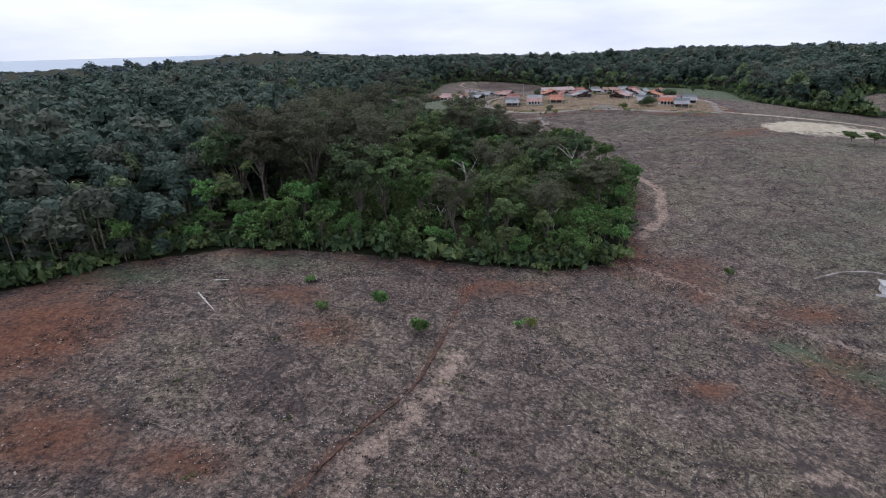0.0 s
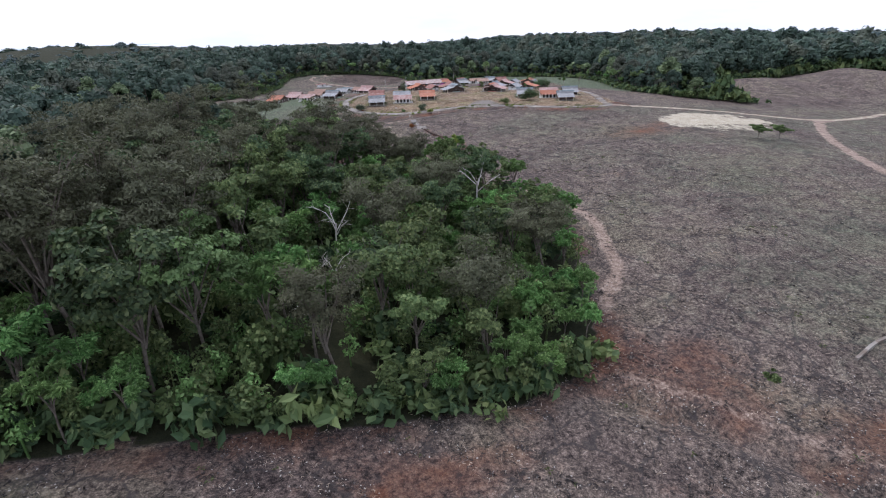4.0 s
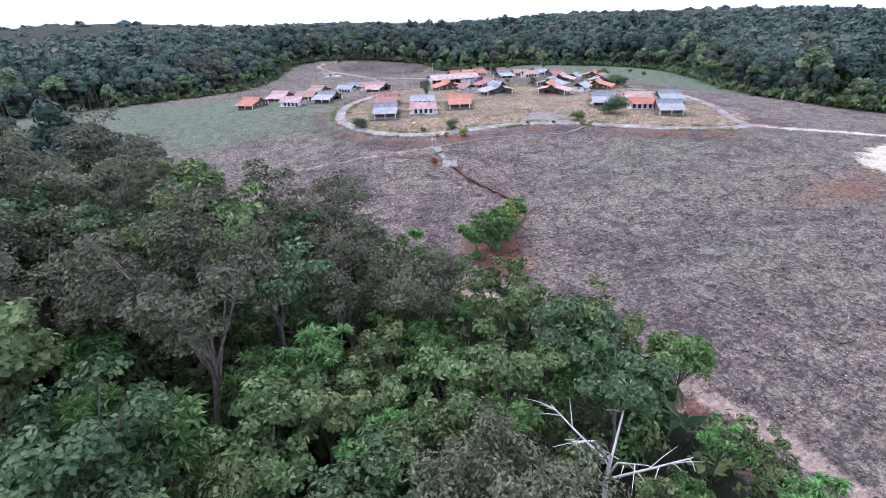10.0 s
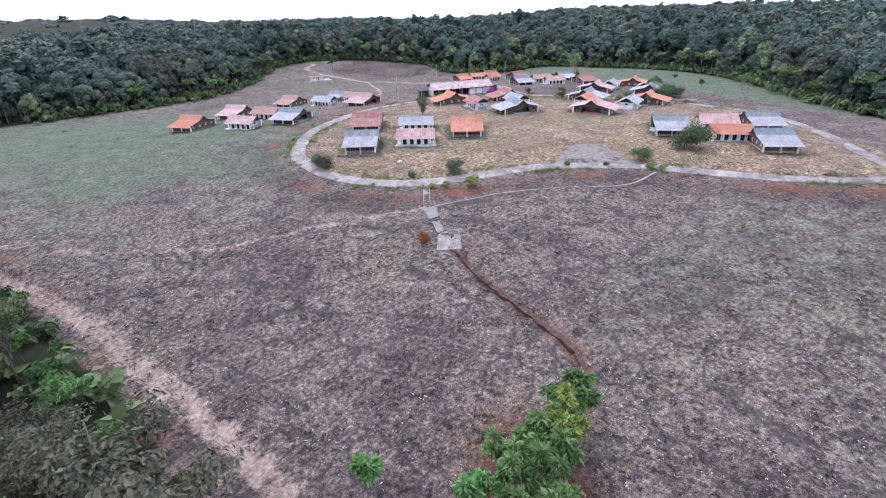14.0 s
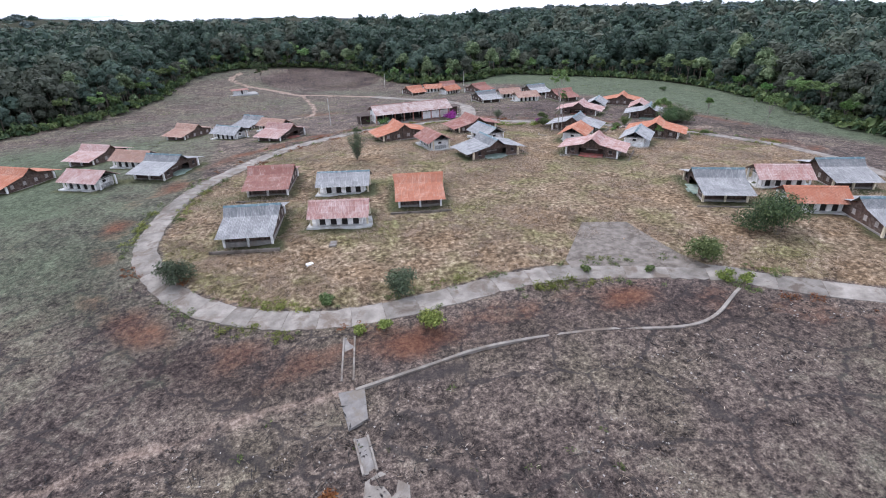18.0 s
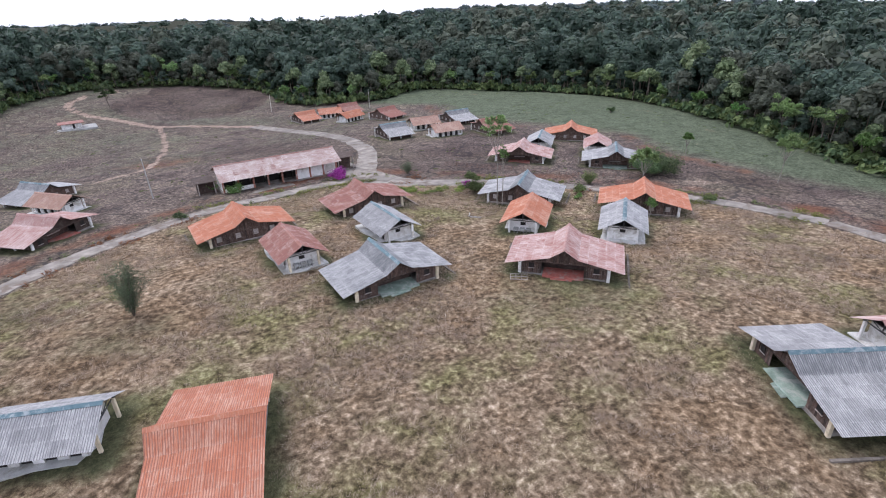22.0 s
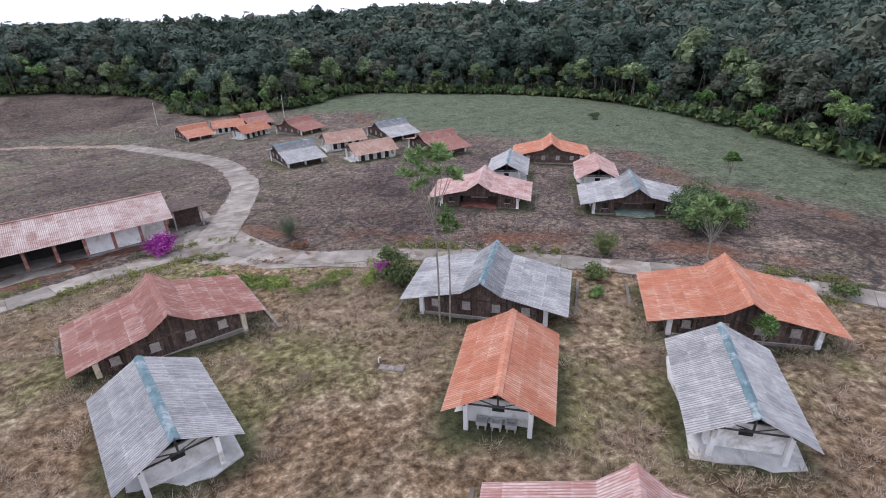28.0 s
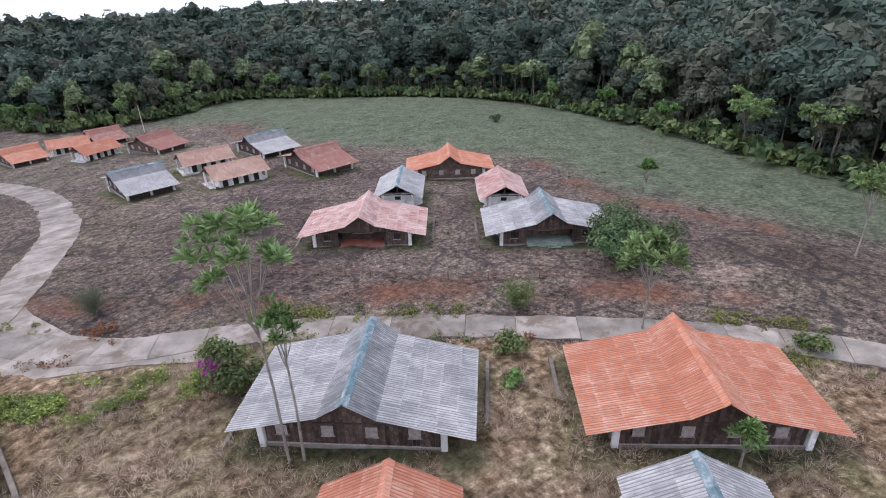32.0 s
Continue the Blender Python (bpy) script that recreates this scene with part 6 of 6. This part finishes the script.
rosette_tree(125.4, 388.7, 16.0, 2.3, 13, 601, "pale", "tall thin tree with leaf rosettes beside the grey house", 0.66, 0.66, -0.2)
rosette_tree(126.1, 388.1, 10.4, 0.8, 8, 602, "bright", "thin young tree beside the grey house", 0.72, 0.42, 0.1)
rosette_tree(153.5, 382.7, 8.4, 2.2, 15, 603, "pale", "tree with large leaf rosettes beside the road", 0.5, 0.75, 0.3)
rosette_tree(187.9, 403.2, 5.4, 0.9, 12, 604, "bright", "young tree on the green slope", 0.4, 0.6)
rosette_tree(183.7, 376.0, 9.2, 2.2, 14, 605, "pale", "tree with leaf rosettes on the slope", 0.55, 0.75, 0.8)
rosette_tree(144.5, 371.1, 3.0, 0.6, 9, 606, "bright", "small leafy tree beside the orange house", 0.45, 0.42)
LONE = [(52.0, 233.3, "bright", 1, 9.5, 2.8, 1.0, "thin tree with light green leaves in the gully"), (56.5, 238.5, "bright", 2, 6.5, 2.6, 1.0, "leafy green tree in the gully"),
        (58.5, 241.0, "yellow", 3, 7.5, 2.8, 1.0, "yellow-green tree in the gully"), (61.5, 245.0, "bright", 5, 6.0, 2.4, 1.0, "yellow-green tree in the gully"), (54.0, 236.0, "mid", 7, 6.0, 2.4, 1.0, "leafy green tree in the gully"),
        (50.8, 235.1, "bright", 22, 6.5, 2.6, 1.0, "leafy green tree in the gully"), (54.3, 239.1, "bright", 23, 7.5, 2.8, 1.0, "leafy green tree in the gully"),
        (40.3, 242.4, "bright", 4, 4.2, 0.9, 1.0, "thin sapling with large leaves"), (39.5, 236.0, "bright", 19, 3.4, 0.9, 1.0, "thin sapling with large leaves"),
        (42.0, 603.0, "dark", 14, 11.5, 4.2, 1.0, "round dark tree on the far knoll"), (-62.0, 96.5, "bright", 15, 9.5, 2.0, 1.0, "thin tree at the edge of the wood"),
        (167.4, 212.2, "mid", 17, 5.5, 3.0, 1.0, "small tree beside the pale quarry"), (176.3, 211.4, "mid", 17, 5.5, 3.0, 1.0, "small tree beside the pale quarry"),
        (62.8, 101.5, "mid", 18, 5.5, 0.9, 1.0, "thin sapling on the burnt field"), (-10.1, 84.8, "bright", 20, 4.0, 0.9, 1.0, "thin sapling on the burnt field"), (-2.6, 77.8, "bright", 21, 2.6, 0.8, 1.0, "small sapling on the burnt field")]
for x, y, style, seed, tall, spread, scale, label in LONE:
    plant_tree(x, y, 100 + seed, tall, spread, style, scale, seed * 50, label)



def wispy_tree(x, y, tall, spread, seed, style, label, count=1500, leaf=0.2):
    """A thin airy tree: many fine upright stems with small leaves strewn along them."""
    rng = np.random.default_rng(seed)
    sv, sf, tips = [], [], []
    for k in range(22):
        a, u = rng.uniform(0, 6.28), rng.uniform(0.2, 1.0)
        end = np.array([math.cos(a) * spread * u, math.sin(a) * spread * u, tall * (1 - 0.45 * u) * rng.uniform(0.75, 1.05)])
        mid = end * [0.35, 0.35, 0.55] + rng.normal(0, 0.15, 3)
        base = np.array([0, 0, -0.2 if k < 5 else tall * rng.uniform(0.0, 0.25)])
        gv, gf = tube([base, mid, end], [0.06, 0.035, 0.012], 4)
        o = len(sv)
        sv += gv
        sf += [tuple(i + o for i in q) for q in gf]
        t = rng.uniform(0.2, 1.05, (count // 22, 1))
        tips.append(base * (1 - t) ** 2 + mid * 2 * t * (1 - t) + end * t * t + rng.normal(0, 0.06 * spread + 0.1, (len(t), 3)))
    tips = np.concatenate(tips)
    v, f = leaves(tips, rng.standard_normal(tips.shape) + [0, 0, 0.5], leaf, leaf * 0.35, rng)
    ob = empty("wispy_tree", pose(x, y, height(x, y)), label, "tree")
    part("stem", array_mesh("stem", sv, sf, BARK, True), None, ob)
    part("foliage", array_mesh("foliage", v, f, LEAF[style]), None, ob)


wispy_tree(68.0, 374.0, 8.0, 2.8, 501, "sage", "thin grey-green wispy tree on the dry grass", 6500, 0.22)
wispy_tree(119.5, 418.3, 3.2, 2.0, 502, "sage", "wispy grey-green shrub beside the road bend", 3500, 0.16)
wispy_tree(148.7, 392.1, 3.2, 2.0, 505, "grass", "loose yellow-green shrub before the low fence", 3000, 0.22)

rng_edge = random.Random(41)
FAR_LINE = spline(FAR_EDGE[3:-2], 1.0)
for k in range(34):
    i = int((k + rng_edge.uniform(0.1, 0.9)) * (len(FAR_LINE) - 2) / 34)
    q = FAR_LINE[i + 1] - FAR_LINE[i]
    side = np.array([q[1], -q[0]]) / max(np.linalg.norm(q), 1e-6)
    p = FAR_LINE[i] + side * rng_edge.uniform(-2.5, 2.0)
    style, seed, tall, spread = rng_edge.choice([("pale", 1, 12.0, 3.4), ("pale", 2, 10.0, 3.0), ("mid", 15, 13.0, 3.6), ("bright", 21, 9.0, 2.6)])
    plant_tree(p[0], p[1], 200 + seed, tall, spread, style, rng_edge.uniform(0.75, 1.15), rng_edge.uniform(0, 360), "slender pale-trunked tree at the far wood's edge", group="trees along the far wood's edge")

# ---- built details on the ground ----


def ground_strip(name, line, width, top, depth, material, parent=None, label=""):
    """A low band that follows a plan line over the ground: kerb, wall or channel floor."""
    v, f = [], []
    for n, p in enumerate(line):
        t = line[min(n + 1, len(line) - 1)] - line[max(n - 1, 0)]
        q = np.array([-t[1], t[0]]) / max(np.linalg.norm(t), 1e-6) * width / 2
        z = height(*p)
        for c, h in ((p - q, z - depth), (p - q, z + top), (p + q, z + top), (p + q, z - depth)):
            v.append((c[0], c[1], h))
    for n in range(len(line) - 1):
        o = n * 4
        f += [(o + k, o + k + 4, o + k + 5, o + k + 1) for k in range(3)]
    f += [(0, 1, 2, 3), tuple(len(v) - 4 + k for k in (3, 2, 1, 0))]
    me = mesh_of(name, v, f, material)
    if parent:
        return part(name, me, None, parent, label)
    return tagged(new(name, me), label, "kerb", kind="structure")


def ground_plate(name, rim, top, material, label, category="slab", divide=0):
    """A cast slab with the given outline, laid on the ground."""
    n = len(rim)
    v = [(a, b, height(a, b) + top) for a, b in rim] + [(a, b, height(a, b) - 0.5) for a, b in rim]
    cx, cy = sum(p[0] for p in rim) / n, sum(p[1] for p in rim) / n
    v.append((cx, cy, height(cx, cy) + top))
    f = [(i, (i + 1) % n, 2 * n) for i in range(n)] + [(i + n, (i + 1) % n + n, (i + 1) % n, i) for i in range(n)]
    return tagged(new(name, mesh_of(name, v, f, material)), label, category, kind="structure")


KERB = spline([(57.3, 301.4), (65.0, 302.3), (73.1, 303.0), (84.8, 301.5), (96.6, 298.5), (105.9, 302.6)])
ground_strip("kerb", KERB, 0.4, 0.16, 0.4, CONCRETE, None, "low broken concrete kerb across the burnt field")
ground_plate("pavement", [(97.3, 326.4), (103.8, 324.1), (104.2, 317.6), (104.8, 312.5), (106.3, 308.0), (103.3, 307.2), (98.9, 309.4), (93.4, 312.0), (88.8, 313.8), (89.1, 316.5)], 0.09, COURT, "stained concrete forecourt beside the ring road", "forecourt")
ground_plate("pavement_2", [(85.1, 420.2), (87.7, 427.0), (96.3, 427.4), (103.6, 427.6), (111.3, 439.0), (112.3, 431.4), (111.7, 420.6), (100.3, 423.2), (91.3, 422.9)], 0.05, CONCRETE, "worn concrete yard before the hall", "yard")
ground_plate("pavement_5", [(112.6, 435.3), (114.9, 422.3), (117.2, 415.1), (121.5, 409.6), (126.8, 405.3), (125.3, 402.1), (120.3, 406.0), (115.2, 408.7), (110.5, 412.0), (107.0, 417.5), (107.0, 424.0), (108.8, 434.0)], 0.045, CONCRETE, "worn concrete of the road junction", "road")
ground_plate("pavement_3", [(55.5, 301.5), (58.2, 301.3), (57.9, 297.3), (55.9, 296.5)], 0.12, PLINTH, "grey-brown concrete lid of the drain", "drain")
ground_plate("pavement_4", [(56.5, 290.6), (58.0, 291.2), (60.1, 289.1), (59.3, 284.6), (55.1, 285.3)], 0.06, CONCRETE, "fan-shaped concrete drain outlet", "drain")
chan = new("drain_channel")
tagged(chan, "open concrete drain running down from the road", "drain", kind="structure")
for line in ([(57.8, 309.8), (56.6, 302.6)], [(56.9, 295.3), (57.1, 291.1)]):
    line = np.array(line, float)
    t = (line[1] - line[0]) / np.linalg.norm(line[1] - line[0])
    q = np.array([-t[1], t[0]])
    pts = np.array([line[0] + t * k for k in np.arange(0, np.linalg.norm(line[1] - line[0]) + 0.1, 1.0)])
    for s in (-0.62, 0.62):
        ground_strip("side_wall", pts + q * s, 0.2, 0.2, 0.6, CONCRETE, chan)
    ground_strip("channel_floor", pts, 1.02, 0.03, 0.4, PLINTH, chan)

fence = new("garden_fence")
tagged(fence, "low rusty mesh fence before the U-shaped yard", "fence")
for a, b in (((130.0, 420.7), (147.7, 400.5)), ((148.5, 399.2), (160.8, 390.1))):
    a, b = np.array(a, float), np.array(b, float)
    n = max(2, int(np.linalg.norm(b - a) / 2.5))
    for k in range(n + 1):
        p = a + (b - a) * k / n
        part("post", box_mesh(-0.04, 0.04, -0.04, 0.04, -0.4, 0.95, RUST), None, fence, "", pose(p[0], p[1], height(*p)))
        if k < n:
            q = a + (b - a) * (k + 1) / n
            ang = math.degrees(math.atan2(q[1] - p[1], q[0] - p[0]))
            ln = float(np.linalg.norm(q - p))
            for z in (0.15, 0.42, 0.68, 0.92):
                part("rail", box_mesh(0, round(ln, 1), -0.02, 0.02, -0.012, 0.012, RUST, 0), None, fence, "", pose(p[0], p[1], height(*p) + z, 0, math.degrees(-math.atan2(height(*q) - height(*p), ln)), ang))


def pole(x, y, tall, lean, material=SLAB, label="slim pale concrete pole standing in the field"):
    v, f = tube([(0, 0, -0.8), (lean * 0.5, 0, tall * 0.5), (lean, 0, tall)], [0.13, 0.11, 0.08], 8)
    ob = empty("utility_pole", pose(x, y, height(x, y)), label, "pole")
    part("shaft", array_mesh("shaft", v, f, material, True), None, ob)
    v, f = tube([(lean, 0, tall), (lean, 0, tall + 0.12)], [0.085, 0.03], 8)
    part("cap", array_mesh("cap", v, f, material, True), None, ob)
    return ob


pole(*(67.2, 431.9), 8.6, -0.2)
pole(*(148.8, 542.2), 8.0, 0.1, PALE_BARK, "thin grey wooden pole beside the far houses")
pole(*(109.8, 569.2), 8.0, 0.3, PALE_BARK, "thin leaning wooden pole on the far field")


def tank_lids(x, y, turn, count, label, size):
    ob = empty("cistern_cover", pose(x, y, height(x, y), 0, 0, turn) @ Matrix.Diagonal((size, size, size, 1)), label, "cover")
    part("frame", box_mesh(-0.75 * count, 0.75 * count, -0.8, 0.8, -0.4, 0.1, COURT), None, ob)
    for k in range(count):
        cx = -0.75 * count + 0.75 + 1.5 * k
        part("lid", box_mesh(cx - 0.5, cx + 0.5, -0.55, 0.55, 0.12, 0.2, PLINTH), None, ob, "square concrete lid")
    return ob


tank_lids(*(118.6, 384.2), -41, 3, "row of three square concrete cistern lids in the grass", 0.45)
v, f = tube([(0, 0, -0.3), (0, 0, 0.35), (0.1, 0, 0.45), (0.2, 0, 0.36)], [0.05, 0.05, 0.05, 0.05], 8)
tagged(new("vent_pipe", array_mesh("vent_pipe", v, f, WHITE, True)), "short white bent vent pipe beside the lids", "pipe").matrix_basis = pose((118.1, 385.5)[0], (118.1, 385.5)[1], height(*(118.1, 385.5)))
tank_lids(*(58.4, 332.8), 76, 2, "pair of concrete cistern lids on the dry grass", 0.7)
tagged(new("stone_slab", box_mesh(-0.5, 0.5, -0.35, 0.35, -0.2, 0.1, WHITE)), "small white slab lying in the grass", "slab").matrix_basis = pose(*(54.5, 327.9), height(*(54.5, 327.9)), 0, 0, 20)

bed = empty("bed_frame", pose(*(113.0, 361.6), height(*(113.0, 361.6)) + 0.06, 0, 0, -30), "rusty metal bed frame lying on the grass", "frame")
for k, (x0, x1, y0, y1) in enumerate([(-1.1, 1.1, -0.75, -0.68), (-1.1, 1.1, 0.68, 0.75), (-1.1, -1.03, -0.7, 0.7), (1.03, 1.1, -0.7, 0.7), (-0.4, -0.34, -0.7, 0.7), (0.34, 0.4, -0.7, 0.7), (-1.1, 1.1, -0.03, 0.03)]):
    part("bar", box_mesh(x0, x1, y0, y1, 0.0, 0.08, PALE_WOOD), None, bed)


def hut(x, y, turn, sx, sy, label, roof):
    ob = empty("field_hut", pose(x, y, height(x, y) + 0.1, 0, 0, turn), label, "hut")
    part("slab", box_mesh(-sx * 0.9, sx * 1.25, -sy * 1.05, sy * 0.9, -0.8, 0.12, SLAB), None, ob)
    part("back_wall", box_mesh(-sx / 2, sx / 2, sy / 2 - 0.15, sy / 2, 0.12, 2.0, WHITE), None, ob)
    for s in (-1, 1):
        part("side_wall", box_mesh(s * (sx / 2 - 0.075) - 0.075, s * (sx / 2 - 0.075) + 0.075, -sy / 2, sy / 2 - 0.15, 0.12, 2.1, WHITE), None, ob)
    part("front_wall", box_mesh(-sx / 2 + 0.15, sx * 0.05, -sy / 2, -sy / 2 + 0.15, 0.12, 2.2, WHITE), None, ob)
    part("front_wall", box_mesh(sx * 0.05 + 0.8, sx / 2 - 0.15, -sy / 2, -sy / 2 + 0.15, 0.12, 2.2, WHITE), None, ob)
    # the gap is closed by a near-black panel that stands for shade
    part("doorway", box_mesh(sx * 0.05, sx * 0.05 + 0.8, -sy / 2 + 0.16, -sy / 2 + 0.2, 0.12, 2.0, DARK), None, ob, "near-black panel with the open doorway's shade in its colour")
    part("roof", box_mesh(-sx * 0.65, sx * 0.65, -sy * 0.72, sy * 0.72, 2.2, 2.34, roof), None, ob)
    return ob


hut(*(96.6, 99.2), -20, 3.4, 2.4, "small white pump hut with flat roof on a slab", SLAB)
hut(*(30.9, 570.7), 12, 7.0, 4.5, "low white hut with a rusty roof on the far field", ROOFS["rust"])
ground_strip("kerb_2", spline([(84.2, 105.4), (93.1, 108.0), (100.1, 106.9), (104.0, 102.4), (107.2, 97.1)]), 0.5, 0.55, 0.5, CONCRETE, None, "low curved concrete retaining wall beside the hut")


def log(a, b, r, material, label):
    a, b = np.array(a, float), np.array(b, float)
    m = (a + b) / 2
    pts = [(p[0], p[1], height(*p) + r * 0.6) for p in (a, m + (b - a)[::-1] * 0.02, b)]
    v, f = tube(pts, [r, r * 0.9, r * 0.6], 7)
    f = list(f) + []
    tagged(new("fallen_log", array_mesh("fallen_log", v, f, material, True)), label, "log")


for a, b, r, m, words in ((*[(-38.5, 91.0), (-33.6, 81.6)], 0.3, WOOD, "charred fallen trunk on the red soil"), (*[(-42.5, 91.1), (-40.0, 91.8)], 0.16, PALE_BARK, "pale fallen trunk on the red soil"),
                          (*[(-43.1, 85.3), (-37.8, 79.1)], 0.2, PALE_BARK, "short pale log on the burnt field"), (*[(-38.4, 90.2), (-32.4, 79.1)], 0.22, WOOD, "charred log on the burnt field"), (*[(57.9, 158.3), (60.5, 156.5)], 0.2, PALE_BARK, "pale fallen trunk beside the path")):
    log(a, b, r, m, words)

ground_strip("rill", GULLY + 0.12 * np.random.default_rng(2).standard_normal(GULLY.shape), 0.75, 0.02, 0.3, RILL, None, "dark red eroded gully in the field")
ground_strip("rill_2", START_TRAIL[:int(len(START_TRAIL) * 0.88)] + 0.1 * np.random.default_rng(4).standard_normal((int(len(START_TRAIL) * 0.88), 2)), 0.55, -0.06, 0.3, RILL, None, "dark red eroded rill beside the bare strip")


def litter():
    """Pale stones, clods and dead leaves strewn over the burnt field, and dark stubble clumps."""
    rng = np.random.default_rng(21)

    def chip(seed):
        r = np.random.default_rng(seed)
        a = np.sort(r.uniform(0, 6.28, 5))
        rim = np.stack([np.cos(a) * r.uniform(0.6, 1, 5), np.sin(a) * r.uniform(0.6, 1, 5), r.uniform(-0.15, 0.1, 5)], 1)
        v = np.vstack([rim, [[0, 0, 0.45]]])
        return v, np.array([(k, (k + 1) % 5, 5) for k in range(5)])

    v = [chip(s) for s in range(6)]

    def strew(count, box, size):
        x, y = rng.uniform(box[0], box[1], count), rng.uniform(box[2], box[3], count)
        k = ~inside(x, y, FOREST) & ~inside(x, y, VILLAGE) & (wobble(x, y, 7, 2.0) > -0.3)
        for line in (RING, UP_ROAD):
            k &= from_line(x, y, line) > 3
        x, y = x[k], y[k]
        return [(a, b, c, rng.uniform(*size), rng.uniform(0, 6.28), rng.uniform(0.5, 1.2)) for a, b, c in zip(x, y, heights(x, y))]

    joined("stones", v, strew(7000, (-60, 90, 25, 110), (0.06, 0.2)) + strew(11000, (-20, 125, 110, 300), (0.06, 0.19)), STONE, "pale stones and clods strewn over the field", "stones")
    tuft = []
    for s in range(4):
        r = np.random.default_rng(s + 50)
        a = r.uniform(0, 6.28, 9)
        c = np.stack([np.cos(a), np.sin(a), 0 * a], 1) * r.uniform(0, 0.2, (9, 1))
        tuft.append(leaves(c, np.stack([np.cos(a), np.sin(a), r.uniform(0.4, 1.2, 9)], 1), 0.42, 0.12, r, 0.4))
    joined("stubble", tuft, strew(4500, (-60, 110, 25, 115), (0.6, 1.2)) + strew(6500, (-20, 130, 110, 300), (0.6, 1.2)), LEAF["ash"], "charred grey stubble on the field", "stubble")
    stalk = []
    for q in range(4):
        r = np.random.default_rng(q + 80)
        a = r.uniform(0, 6.28, 3)
        stalk.append(leaves(r.uniform(-0.5, 0.5, (3, 3)) * [1, 1, 0] + [0, 0, 0.1], np.stack([np.cos(a), np.sin(a), r.uniform(-0.05, 0.15, 3)], 1), 0.8, 0.09, r, 0.0))
    joined("dead_stalks", stalk, strew(5000, (-60, 110, 25, 115), (0.3, 0.9)) + strew(9000, (-20, 150, 110, 300), (0.3, 0.9)), LEAF["straw"], "pale dead stalks lying on the field", "stalks")
    joined("charred_sticks", stalk, strew(4000, (-60, 110, 25, 115), (0.6, 1.7)) + strew(6000, (-20, 150, 110, 300), (0.6, 1.6)), DARK, "black charred sticks lying on the field", "sticks")
    joined("weeds", tuft, strew(700, (-60, 110, 25, 300), (0.6, 1.6)) + strew(1500, (-60, 230, 380, 560), (0.6, 1.4)), LEAF["grass"], "scattered green weeds", "weeds")


litter()
